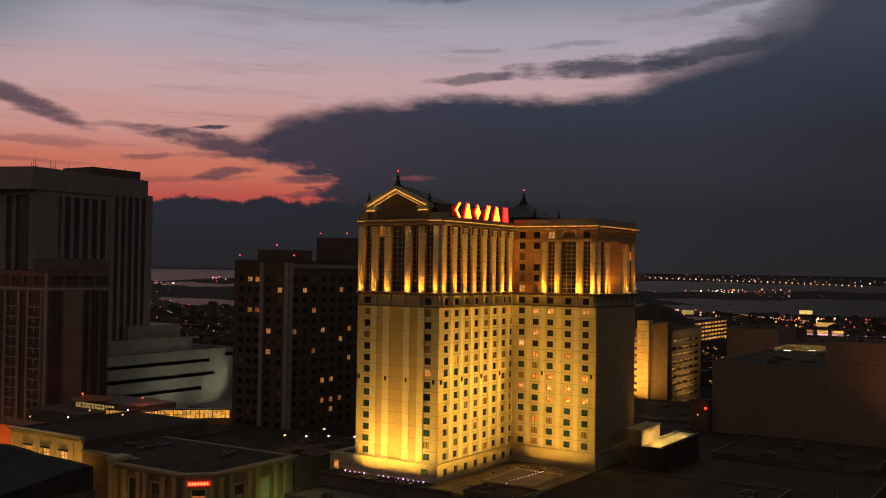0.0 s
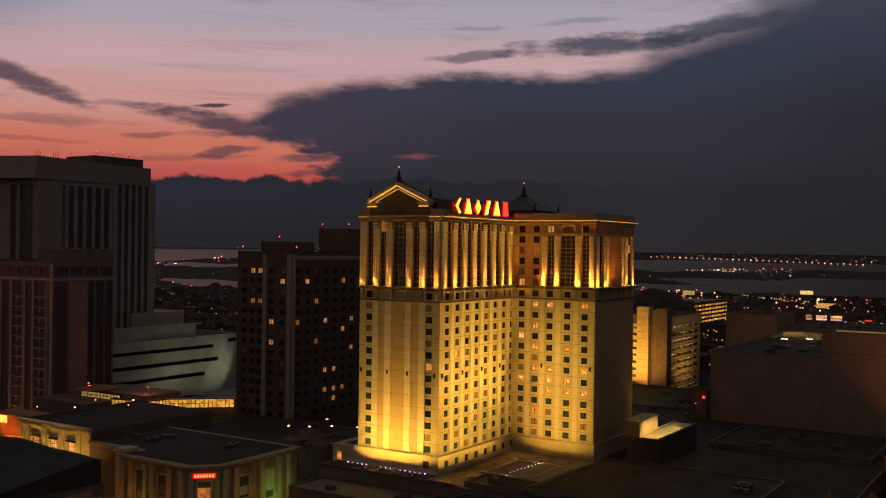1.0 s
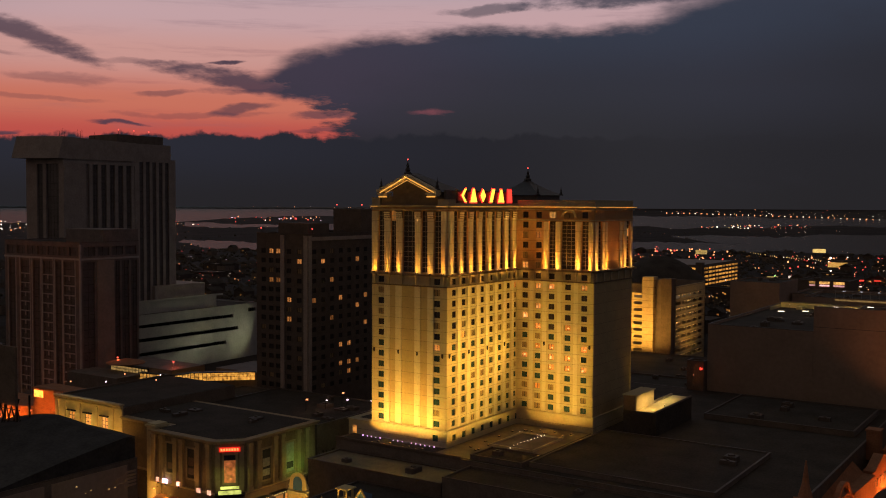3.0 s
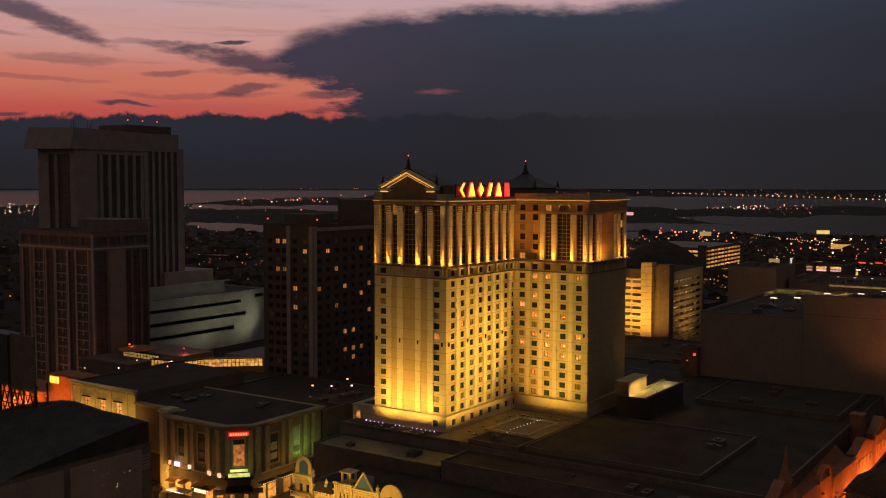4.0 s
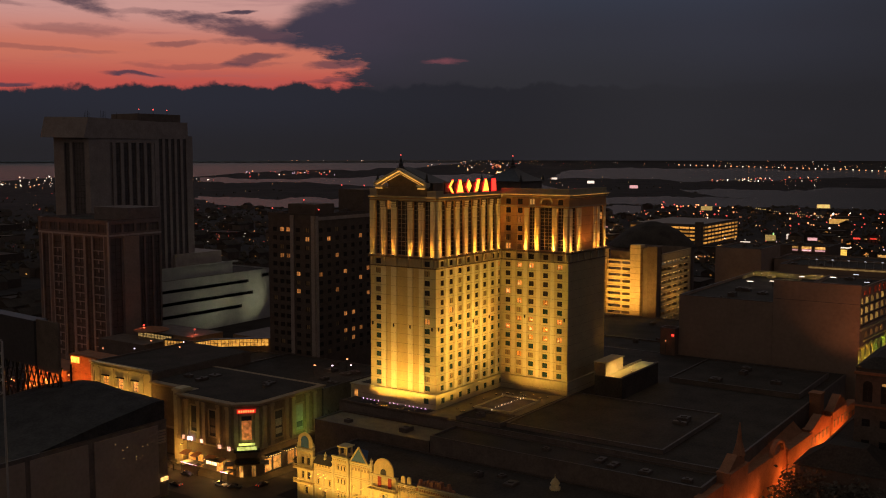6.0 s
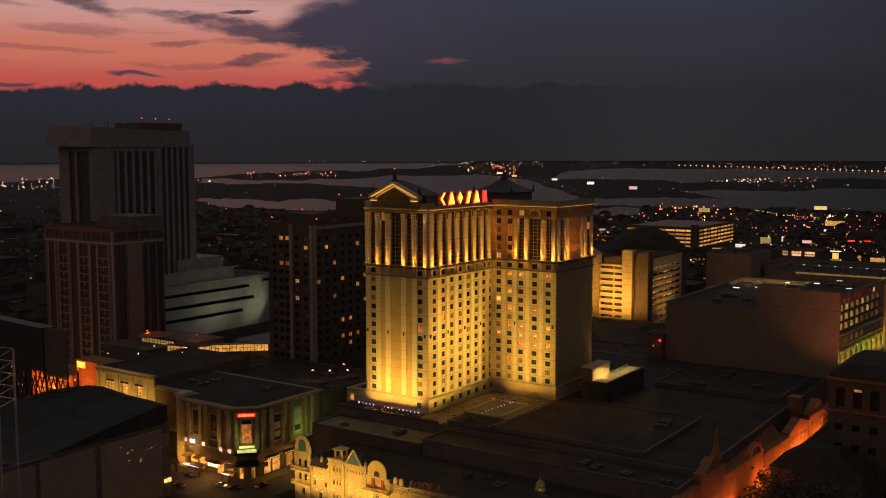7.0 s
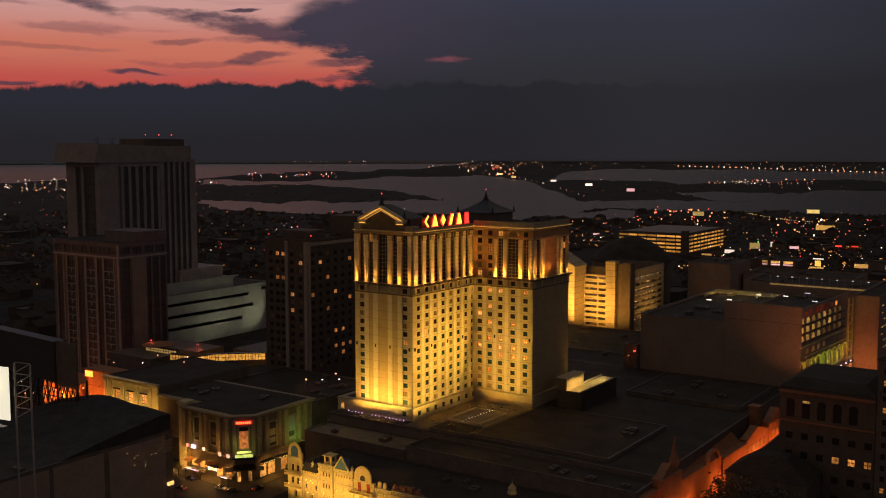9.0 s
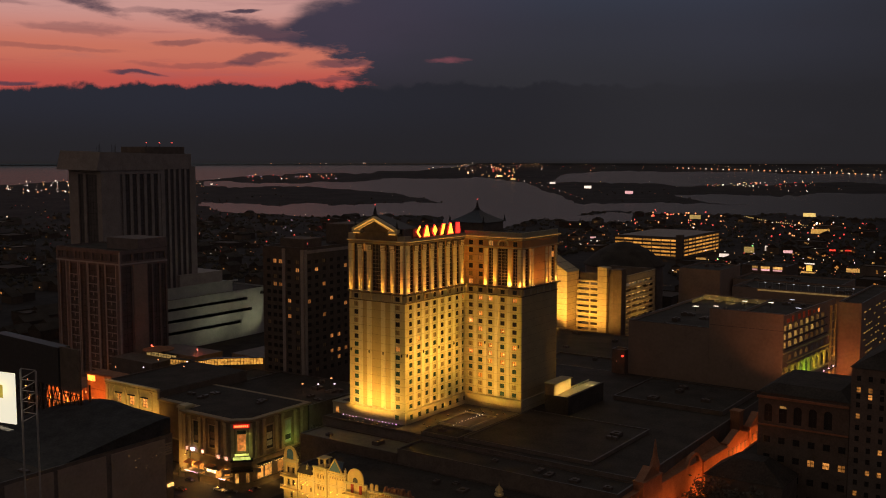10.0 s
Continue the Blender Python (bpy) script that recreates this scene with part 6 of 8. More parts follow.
for k in range(5):
    bm = bmesh.new()
    x = -328 + 6.0 * k
    block(bm, x, x + 2.2, 195.86, 195.98, 5, 9)
    part("window", bm, room_orange, lane)
slab("awning_sign", lane, glowing("orange_sign", (1.0, 0.30, 0.04), 2.5, 0.4), (-300.5, -296, 197.2, 197.7, 18.2, 20.6))
for x, y, z, e in ((-291, 190.0, 9.0, 7000), (-312, 188.0, 8.0, 12000), (-328, 186.0, 8.0, 9000)):
    lamp("lane_light", "POINT", (x, y, z), e, (1.0, 0.25, 0.03), size=0.5)
    street_lamp(x - 0.9, y + 0.5, 0.0, z + 0.9, lamp_orange, 0.35)
lr = random.Random(19)
for k in range(14):
    x, y = -332 + 4.1 * k, lr.uniform(181, 190)
    small_lamp((x, y, 0), lamp_orange if k % 3 else lamp_city_gold, lr.uniform(0.22, 0.42), lr.uniform(9, 17), "lane_lamp", "lane lamps", "small orange lamp on a tall thin pole")
board = thing("billboard", (-199, 92, 18), "white-lit billboard on a steel lattice frame", "billboard")
run(board, "panel", -213, 98.0, -201.2, 100.2, 35.5, 51.4, glowing("backlit_billboard", (1.0, 0.92, 0.70), 0.85), 0, 0.5)
bm = bmesh.new()
block(bm, -212, -203.6, 97.4, 97.6, 44.0, 48.0)
part("printed_field", bm, glowing("yellow_print", (1.0, 0.72, 0.10), 1.0, 0.2), board)
for x, y in ((-200.6, 100.4), (-194.4, 101.5)):
    bm = bmesh.new()
    tube(bm, (x, y + 1.5, 17.2 if x < -203 else STREET), (x, y + 1.5, 52.5), 0.3, 0.3, 6)
    part("post", bm, metal_grey, board)
for k in range(5):
    z = 36 + 3.4 * k
    bm = bmesh.new()
    tube(bm, (-200.6, 101.9, z), (-194.4, 103.0, z + 3.2), 0.12, 0.12, 5)
    tube(bm, (-200.6, 101.9, z + 3.2), (-194.4, 103.0, z + 3.2), 0.12, 0.12, 5)
    part("brace", bm, metal_grey, board)
bm = bmesh.new()
block(bm, -214, -198.5, 95.8, 97.6, 34.6, 34.9)
for k in range(8):
    tube(bm, (-213.5 + 2.1 * k, 95.9, 34.9), (-213.5 + 2.1 * k, 95.9, 36.0), 0.05, 0.05, 5)
tube(bm, (-213.6, 95.9, 36.0), (-198.6, 95.9, 36.0), 0.05, 0.05, 5)
part("catwalk", bm, metal_grey, board)

# ---- ornate cream street front ----
show = thing("ornate_front", (-130, 170, 0), "gold-lit cream street front with gables, turret and balconies", "facade")
sf = Face(-155.4, 170.0, "x", 111.0)


def sx(x):
    return x + 155.4


def arched(face, u, z, w, h, mat, out, name, parent, label=""):
    """An upright round-headed plate."""
    pts = [(u - w / 2, z), (u + w / 2, z)] + [(u + w / 2 * math.cos(math.pi * k / 10), z + h - w / 2 + w / 2 * math.sin(math.pi * k / 10)) for k in range(11)]
    bm = bmesh.new()
    a = [bm.verts.new(face.at(pu, pz, out)) for pu, pz in pts]
    b = [bm.verts.new(face.at(pu, pz, out - 0.35)) for pu, pz in pts]
    bm.faces.new(a), bm.faces.new(b[::-1])
    n = len(pts)
    for i in range(n):
        bm.faces.new((a[i], b[i], b[(i + 1) % n], a[(i + 1) % n]))
    bmesh.ops.recalc_face_normals(bm, faces=bm.faces)
    return part(name, bm, mat, parent, label)


OPENINGS = [[(2.2, 10.6, 1.2, 2.2), (4.4, 10.6, 1.2, 2.2), (2.2, 6.4, 1.2, 2.2), (4.4, 6.4, 1.2, 2.2), (3.3, 2.0, 1.4, 2.4)], [(1.4, 5.6, 0.7, 1.5), (5.6, 5.6, 0.7, 1.5), (3.5, 1.6, 1.2, 2.2)],
            [(2.1 + 1.15 * k, z, 0.55, 1.35) for k in range(3) for z in (11.2, 7.4, 3.4)], [(2.2, 3.0, 0.9, 1.9), (5.6, 3.0, 0.9, 1.9)],
            [(4.4, 5.0, 1.2, 2.2)], [(3.6, 4.6, 0.9, 1.8)], [(3.0, 5.0, 0.9, 1.8), (8.0, 5.0, 0.9, 1.8)], [(5.0 + 6.4 * k, 5.0, 1.0, 1.9) for k in range(8)]]
tops = [(-155.4, -149.2, 15.2), (-149.2, -142.0, 13.2), (-142.0, -136.0, 15.2), (-136.0, -128.0, 14.4), (-128.0, -119.2, 12.6), (-119.2, -112.0, 11.4), (-112.0, -100.0, 12.0), (-100.0, -44.5, 11.6)]
for i, (x0, x1, top) in enumerate(tops):
    out = 0.0 if i % 2 else 0.5
    f = Face(x0, 170.0 - out, "x", x1 - x0)
    holes = [(u - w / 2, u + w / 2, z, z + h) for u, z, w, h in OPENINGS[i]]
    f.wall("wall", show, stucco, 0, top, holes, 0.6)
    for h in holes:
        window(show, f, *h, curtain_glass if i > 4 and int(h[0]) % 2 else dark_glass, bronze, 0.3, (2, 2))
        f.strip("window_hood", show, stucco, h[0] - 0.2, h[1] + 0.2, h[3], h[3] + 0.25, 0.25)
        f.strip("window_sill", show, stucco, h[0] - 0.15, h[1] + 0.15, h[2] - 0.2, h[2], 0.2)
    bm = bmesh.new()
    f.bar(bm, -0.1, x1 - x0 + 0.1, top - 0.4, top, 0.45, 0.6)
    f.bar(bm, 0, x1 - x0, top - 0.9, top - 0.6, 0.25)
    part("cornice", bm, gold_wall, show)
    for z in (4.6, 9.6):
        f.strip("string_course", show, gold_wall, 0, x1 - x0, z - 0.1, z + 0.12, 0.2)
    for z0, z1 in ((1.2, 4.2), (5.2, 9.2), (10.1, top - 1.6)):
        for k in range(max(1, round((x1 - x0) / 3.4))):
            n = max(1, round((x1 - x0) / 3.4))
            ua, ub = 0.75 + (x1 - x0 - 1.5) * k / n, 0.55 + (x1 - x0 - 1.5) * (k + 1) / n
            if z1 - z0 > 1.0 and i < 6:
                bm = bmesh.new()
                lattice(bm, [ua, ua + 0.14, ub - 0.14, ub], [z0, z0 + 0.14, z1 - 0.14, z1], -0.11, 0.0)
                bm.transform(Matrix.Translation((x0, 170.0 - out, 0)))
                part("wall_panel", bm, gold_wall, show)
    if i in (1, 3, 5):
        for k in range(int((x1 - x0 - 1.0) / 1.1)):
            arched(f, 1.0 + 1.1 * k, top - 2.5, 0.55, 0.9, curtain_glass, 0.05, "niche", show)
    for u in (0.05, x1 - x0 - 0.55):
        f.strip("quoin_strip", show, gold_wall, u, u + 0.5, 0, top - 1.0, 0.16)
    for k in range(int((x1 - x0) / 0.75)):
        f.strip("dentil", show, stucco, 0.2 + 0.75 * k, 0.5 + 0.75 * k, top - 1.35, top - 0.9, 0.3)
# round gable and balconies of the corner bay
arched(sf, sx(-152.2), 15.0, 5.4, 5.0, stucco, 0.6, "round_gable", show)
arched(sf, sx(-152.2), 15.6, 2.8, 3.4, blue_roof, 0.75, "gable_window", show, "blue-grey arched gable window")
for z in (9.4, 5.2):
    bm = bmesh.new()
    sf.bar(bm, -0.4, 6.4, z, z + 0.35, 2.0)
    for k in range(14):
        sf.bar(bm, -0.35 + 0.5 * k, -0.25 + 0.5 * k, z + 0.35, z + 1.3, 1.95, -1.85)
    sf.bar(bm, -0.4, 6.4, z + 1.3, z + 1.42, 2.0, -1.82)
    part("balcony", bm, stucco, show, "cream balcony with railing")
# mansard awning, finials
bm = bmesh.new()
vs = [bm.verts.new(sf.at(u, z, o)) for u, z, o in ((sx(-148.8), 11.8, 1.2), (sx(-142.2), 11.8, 1.2), (sx(-143.0), 14.2, 0.1), (sx(-148.0), 14.2, 0.1), (sx(-148.8), 11.8, -0.5), (sx(-142.2), 11.8, -0.5), (sx(-143.0), 14.2, -0.9), (sx(-148.0), 14.2, -0.9))]
for q in ((0, 1, 2, 3), (1, 5, 6, 2), (4, 0, 3, 7), (3, 2, 6, 7), (5, 4, 7, 6), (4, 5, 1, 0)):
    bm.faces.new([vs[i] for i in q])
part("mansard", bm, roof_slate, show, "dark slate mansard hood")
for x, z in ((-144.8, 13.2), (-155.0, 15.2), (-149.4, 15.2), (-128.2, 14.4)):
    bm = bmesh.new()
    lathe(bm, x, 169.8, [(0.5, z), (0.55, z + 0.5), (0.3, z + 0.8), (0.5, z + 1.3), (0.2, z + 1.7), (0.05, z + 2.2)], 8)
    part("urn", bm, gold_wall, show)
# open turret
bm = bmesh.new()
for dx in (-1.25, 1.25):
    for dy in (0, 2.2):
        block(bm, -138.3 + dx - 0.22, -138.3 + dx + 0.22, 169.7 + dy, 170.14 + dy, 15.2, 17.9)
turret = part("turret", bm, stucco, show, "open cream roof turret")
slab("turret_base", turret, stucco, (-139.9, -136.7, 169.4, 172.7, 15.2, 15.5))
slab("turret_top", turret, stucco, (-140.1, -136.5, 169.2, 172.9, 17.9, 18.2))
# blue triangular gable
bm = bmesh.new()
for (ax, az), (bx, bz) in (((-135.6, 14.4), (-132.5, 18.9)), ((-132.5, 18.9), (-129.4, 14.4)), ((-129.4, 14.4), (-135.6, 14.4))):
    tube(bm, (ax, 169.6, az), (bx, 169.6, bz), 0.26, 0.26, 6)
part("gable_frame", bm, stucco, show)
bm = bmesh.new()
vs = [bm.verts.new(p) for p in ((-135.4, 169.6, 14.5), (-129.6, 169.6, 14.5), (-132.5, 169.6, 18.6), (-132.5, 174.0, 16.8))]
for q in ((0, 1, 2), (1, 3, 2), (3, 0, 2), (0, 3, 1)):
    bm.faces.new([vs[i] for i in q])
part("gable_roof", bm, blue_roof, show, "blue triangular gable panel")
# big round gable with two red banners
arched(sf, sx(-123.6), 11.0, 6.8, 6.4, stucco, 0.75, "round_gable", show, "big round-headed gable")
arched(sf, sx(-123.6), 12.8, 1.9, 1.6, banner_dark, 0.85, "oculus", show)
red_cloth = material("red_banner_cloth", (0.42, 0.07, 0.04), 0.8, vary=0.4, scale=2.0)
for x in (-124.9, -121.4):
    sf.strip("banner", show, red_cloth, sx(x) - 0.55, sx(x) + 0.55, 9.2, 12.4, 0.9, -0.7, "red hanging banner")
bm = bmesh.new()
sf.bar(bm, sx(-128.4), sx(-118.8), 8.4, 8.7, 2.2)
for k in range(20):
    sf.bar(bm, sx(-128.3) + 0.49 * k, sx(-128.2) + 0.49 * k, 8.7, 9.6, 2.15, -2.05)
sf.bar(bm, sx(-128.4), sx(-118.8), 9.6, 9.72, 2.2, -2.0)
part("balcony", bm, stucco, show, "cream balcony with railing")
for x in (-117.4, -115.4):
    arched(sf, sx(x), 11.3, 1.3, 2.2, stucco, 0.2, "chimney", show)
rk = random.Random(77)
for k in range(9):     # rough rockwork at the end
    x, z = -112 + 1.3 * k, 11.6 + rk.uniform(-0.3, 0.8)
    bm = bmesh.new()
    prism(bm, [(x - 0.9, 169.4), (x + 0.9, 169.2), (x + 0.8, 171.6), (x - 0.8, 171.8)], 10.5, z + rk.uniform(0.6, 2.4), rk.uniform(0.25, 0.7))
    part("rock", bm, clay, show, "craggy mock rockwork")
for x, z in ((-146.9, 8.8), (-146.1, 8.0), (-144.9, 8.9), (-144.2, 8.2), (-146.2, 4.7), (-144.2, 4.5), (-133.8, 7.7), (-131.1, 7.4), (-150.3, 4.8), (-154.6, 6.2), (-149.8, 7.6), (-139.6, 5.8), (-126.6, 4.6), (-121.0, 4.4), (-116.0, 6.2), (-113.4, 6.4)):
    bm = bmesh.new()
    bmesh.ops.create_icosphere(bm, subdivisions=1, radius=0.24, matrix=Matrix.Translation((x, 168.9, z)))
    tube(bm, (x, 169.0, z), (x, 169.9, z), 0.05, 0.05, 5)
    part("globe_lamp", bm, lamp_city_gold, show)
for x, e in ((-152, 2600), (-145, 2600), (-138, 2800), (-131, 2800), (-124, 3000), (-116, 1600)):
    lamp("front_light", "SPOT", (x, 160.0, 3.0), e * 2.1, (1.0, 0.575, 0.115), (x, 170, 12), 0.4, 110, 0.9)

# ---- orange-lit long front on the far street ----
west = thing("orange_front", (-40, 260, 0), "long terracotta street front lit orange, with gables and a spire", "facade")
WA, WB = Vector((-43.2, 194.0, 0)), Vector((-36.4, 330.0, 0))
wd = (WB - WA).normalized()
wm = Matrix.Translation(WA) @ Matrix.Rotation(math.atan2(wd.y, wd.x), 4, "Z")


def west_part(name, mat, build, label=""):
    bm = bmesh.new()
    build(bm)
    bmesh.ops.recalc_face_normals(bm, faces=bm.faces)
    bm.transform(wm)
    return part(name, bm, mat, west, label)


def gable(bm, u0, u1, z0, z1, y0, y1):
    a = [bm.verts.new((u, y0, z)) for u, z in ((u0, z0), (u1, z0), ((u0 + u1) / 2, z1))]
    b = [bm.verts.new((u, y1, z)) for u, z in ((u0, z0), (u1, z0), ((u0 + u1) / 2, z1))]
    bm.faces.new(a), bm.faces.new(b[::-1])
    for i in range(3):
        bm.faces.new((a[i], b[i], b[(i + 1) % 3], a[(i + 1) % 3]))


# local: u along the street, -y towards it
for u0, u1, z, out in ((0, 14, 14.6, 0.0), (14, 27, 17.5, 1.6), (27, 62, 13.2, 0.2), (62, 84, 12.4, 0.9), (84, 106, 13.2, 0.3), (106, 122, 14.6, 1.0), (122, 136, 12.6, 0.2)):
    west_part("wall", clay, lambda bm: block(bm, u0, u1, -out, 2.0, STREET, z))
    west_part("coping", clay, lambda bm: block(bm, u0 - 0.1, u1 + 0.1, -out - 0.35, 2.2, z, z + 0.35))
    for k in range(int((u1 - u0) / 4) if u0 > 80 else 0):
        west_part("window_hood", dark_wall, lambda bm: (block(bm, u0 + 1.4 + 4 * k, u0 + 2.8 + 4 * k, -out - 0.06, 0, z - 5.2, z - 3.0), block(bm, u0 + 1.2 + 4 * k, u0 + 3.0 + 4 * k, -out - 0.3, 0, z - 2.9, z - 2.6)))
for u0, u1, z0, z1 in ((14.5, 26.5, 17.8, 21.2), (106, 122, 14.9, 19.2), (84, 104, 13.5, 16.5)):
    west_part("gable", clay, lambda bm: gable(bm, u0, u1, z0, z1, -1.0, 1.8), "orange-lit triangular gable")
west_part("back_roof", clay, lambda bm: [bm.faces.new([bm.verts.new(p) for p in q]) for q in (((27, 2.0, 13.2), (84, 2.0, 12.8), (84, 5.0, 15.6), (27, 5.0, 15.6)), ((27, 5.0, 15.6), (84, 5.0, 15.6), (84, 9.0, 12.5), (27, 9.0, 12.5)), ((27, 2.0, 13.2), (27, 5.0, 15.6), (27, 9.0, 12.5)), ((84, 2.0, 12.8), (84, 9.0, 12.5), (84, 5.0, 15.6)))], "low pitched roof behind the front")
west_part("spire", clay, lambda bm: (lathe(bm, 27.5, 1.2, [(1.6, 13.0), (1.5, 19.0), (1.8, 19.3), (0.9, 22.5), (0.15, 28.0)], 8)), "slim pointed spire")
west_part("chimney_box", clay, lambda bm: (block(bm, 103, 107, 2.4, 6.0, 12, 20.6), block(bm, 102.7, 107.3, 2.1, 6.3, 20.6, 21.1)))


def round_arch(bm):
    rings = []
    for k in range(11):
        t = math.pi * k / 10
        rings.append([bm.verts.new((54 + rr * math.cos(t), yy, 13.3 + 0.75 * rr * math.sin(t))) for rr, yy in ((4.3, -0.9), (5.4, -0.9), (5.4, 0.4), (4.3, 0.4))])
    for v, w in zip(rings, rings[1:]):
        for i in range(4):
            bm.faces.new((v[i], v[(i + 1) % 4], w[(i + 1) % 4], w[i]))
    bm.faces.new(rings[0]), bm.faces.new(rings[-1])


west_part("round_arch", clay, round_arch)
for k, (u, e) in enumerate(((8, 5000), (22, 7500), (35, 6500), (58, 10500), (76, 14000), (96, 28000), (113, 30000), (128, 20000))):
    p = wm @ Vector((u, -4.2, 4.6))
    lamp("street_light", "POINT", tuple(p), e * 0.22, (1.0, 0.25, 0.045), size=0.4)
    street_lamp(p.x - 0.9, p.y + 0.5, 0, 5.6, lamp_orange, 0.3)
road_strip("road", -34, -24, 160, 345, "narrow dark street beside the orange-lit front")

# ---- dark blocks east of the street ----
east = flat_block("east_block", -21.6, 7.4, 257.6, 292, 0, 39.2, brown_wall, "brown brick corner block with arched windows", inset=0.6, gear=4, seed=41)
ef = Face(-21.6, 257.6, "x", 29.0)
eh = [(2.0 + 4.8 * k, 4.6 + 4.8 * k, 29.6, 35.8) for k in range(5)] + [(2.0 + 4.8 * k, 4.2 + 4.8 * k, z, z + 2.2) for k in range(6) for z in (4, 10, 16.4, 22.5)]
ef.wall("wall", east, brown_wall, 0, 38.4, eh, 0.6)
for h in eh:
    window(east, ef, *h, room_orange if abs(h[2] - 16.4) < 0.2 and h[0] > 15 else dark_glass, bronze, 0.3, (2, 2))
for k in range(5):
    c, r = 3.3 + 4.8 * k, 1.3
    for side in (-1, 1):       # spandrels that round the window head
        pts = [(c + side * r, 35.8), (c + side * r, 34.4)] + [(c + side * r * math.cos(math.pi * i / 12), 34.4 + r * math.sin(math.pi * i / 12)) for i in range(1, 7)] + [(c, 35.8)]
        bm = bmesh.new()
        a = [bm.verts.new(ef.at(u, z, 0.0)) for u, z in pts]
        b = [bm.verts.new(ef.at(u, z, -0.25)) for u, z in pts]
        bm.faces.new(a), bm.faces.new(b[::-1])
        for i in range(len(pts)):
            bm.faces.new((a[i], b[i], b[(i + 1) % len(pts)], a[(i + 1) % len(pts)]))
        bmesh.ops.recalc_face_normals(bm, faces=bm.faces)
        part("spandrel", bm, brown_wall, east)
ef.strip("lit_lunette", east, room_pale, 7.0, 9.2, 34.5, 35.3, -0.22, 0.26, "gold-lit window head")
bm = bmesh.new()
ef.bar(bm, -0.3, 29.0, 37.6, 38.3, 0.9)
ef.bar(bm, -0.2, 29.0, 28.2, 28.7, 0.5)
part("cornice", bm, clay, east)
bm = bmesh.new()
prism(bm, [(-22, 257.2), (7.6, 257.2), (7.6, 292), (-22, 292)], 39.4, 42.0, 0.72)
part("hipped_roof", bm, roof_dark, east)
east2 = flat_block("east_tower", 7.6, 62, 257.4, 300, 0, 51.0, dark_wall, "dark tower block with scattered lit windows", "building", inset=0.6)
e2 = Face(7.6, 257.4, "x", 54.4)
er = random.Random(6)
LIT_EAST = {(0, 9.6), (1, 16.7), (2, 16.7), (5, 16.7), (0, 43.3), (1, 43.3), (1, 41.2), (2, 23.9), (0, 34.8), (6, 31.1), (4, 13.2)}
e2h = [(1.6 + 3.5 * k, 2.9 + 3.5 * k, z, z + 1.7) for k in range(15) for z in (5.0, 9.6, 13.2, 16.7, 20.3, 23.9, 27.5, 31.1, 34.8, 38.4, 41.2, 43.3, 47.0)]
e2.wall("wall", east2, dark_wall, 0, 50.2, e2h, 0.6)
for h in e2h:
    lit = (round((h[0] - 1.6) / 3.5), h[2]) in LIT_EAST
    window(east2, e2, *h, room_orange if lit and er.random() < 0.85 else room_warm if lit else dark_glass, bronze, 0.3, (1, 2))
bm = bmesh.new()
prism(bm, [(7.0, 257), (62.5, 257), (62.5, 300.5), (7.0, 300.5)], 51.2, 60.5, 0.45)
part("hipped_roof", bm, roof_dark, east2)
low = flat_block("row_house", -33, -8, 240, 257, 0, 13.4, dark_wall, "dark low house with small unlit windows", lip=0.4, gear=2, seed=51)
lf = Face(-32.5, 239.9, "x", 24)
bm = bmesh.new()
prism(bm, [(-33.6, 239.4), (-7.4, 239.4), (-7.4, 257.2), (-33.6, 257.2)], 13.6, 19.4, 0.38)
part("hipped_roof", bm, roof_dark, low)
for k in range(5):
    window(low, lf, 2 + 4.6 * k, 3.4 + 4.6 * k, 3.6, 5.6, curtain_glass if k % 2 else dark_glass, bronze, -0.02, (2, 2))
flat_block("row_house", -33, -22.5, 257.7, 332, 0, 11.6, dark_wall, "dark low house wing along the street", lip=0.4, gear=2, seed=53)
flat_block("row_house", -24, 40, 170, 222, 0, 9.5, dark_wall, "dark low flat-roofed block", lip=0.5, gear=6, seed=52)

# ---- garages behind the podium ----
rail_lamp = glowing("cool_rail_lamp", (0.9, 0.9, 1.0), 0.9)
garage_brown = material("brown_garage_render", (0.37, 0.265, 0.20), 0.9, vary=0.2, scale=0.12, bump=0.2)
flat_block("garage", -110, -72.1, 350, 446, 0, 42.4, garage_brown, "windowless dark brown garage wall with roof fittings", "parking garage", lip=1.0, gear=9, seed=61)
gb = flat_block("garage", -72, -40, 350, 442, 0, 44.0, garage_brown, "tall brown garage block with green-lit arched openings", "parking garage", lip=1.0, inset=1.2, gear=5, seed=62)
Face(-72, 350, "x", 32.0).wall("wall", gb, garage_brown, 0, 51.2, (), 1.0)
slab("coping", gb, roof_gear, (-72.1, -39.9, 349.9, 351.1, 51.2, 51.36))
plain_parts = set(gb.children)
GARAGE_TURN = Matrix.Translation((-40, 350, 0)) @ pose(0, 0, 0, 0, 0, -4.2) @ Matrix.Translation((40, -350, 0))   # the street front runs askew
gs = Face(-40, 350, "y", 68.0)
arch_glow = glowing("lit_arch", (1.0, 0.56, 0.13), 0.30, 0.6)
arch_dim = glowing("dim_lit_arch", (1.0, 0.50, 0.14), 0.06, 0.7)
GC = [1.5 + 6.95 * k for k in range(9)]
ROWS_UP = (43.9, 40.2, 36.6)
gh = [(max(1.05, c - 2.2), c + 2.2, z, z + 2.4) for c in GC[:8] for z in ROWS_UP] + [(max(1.05, c - 2.5), c + 2.5, 21.6, 28.2) for c in GC]
gs.wall("wall", gb, garage_brown, 0, 50.4, gh, 1.0)
gs.strip("coping", gb, roof_gear, 1.1, 68.1, 50.4, 50.56, 0.1)
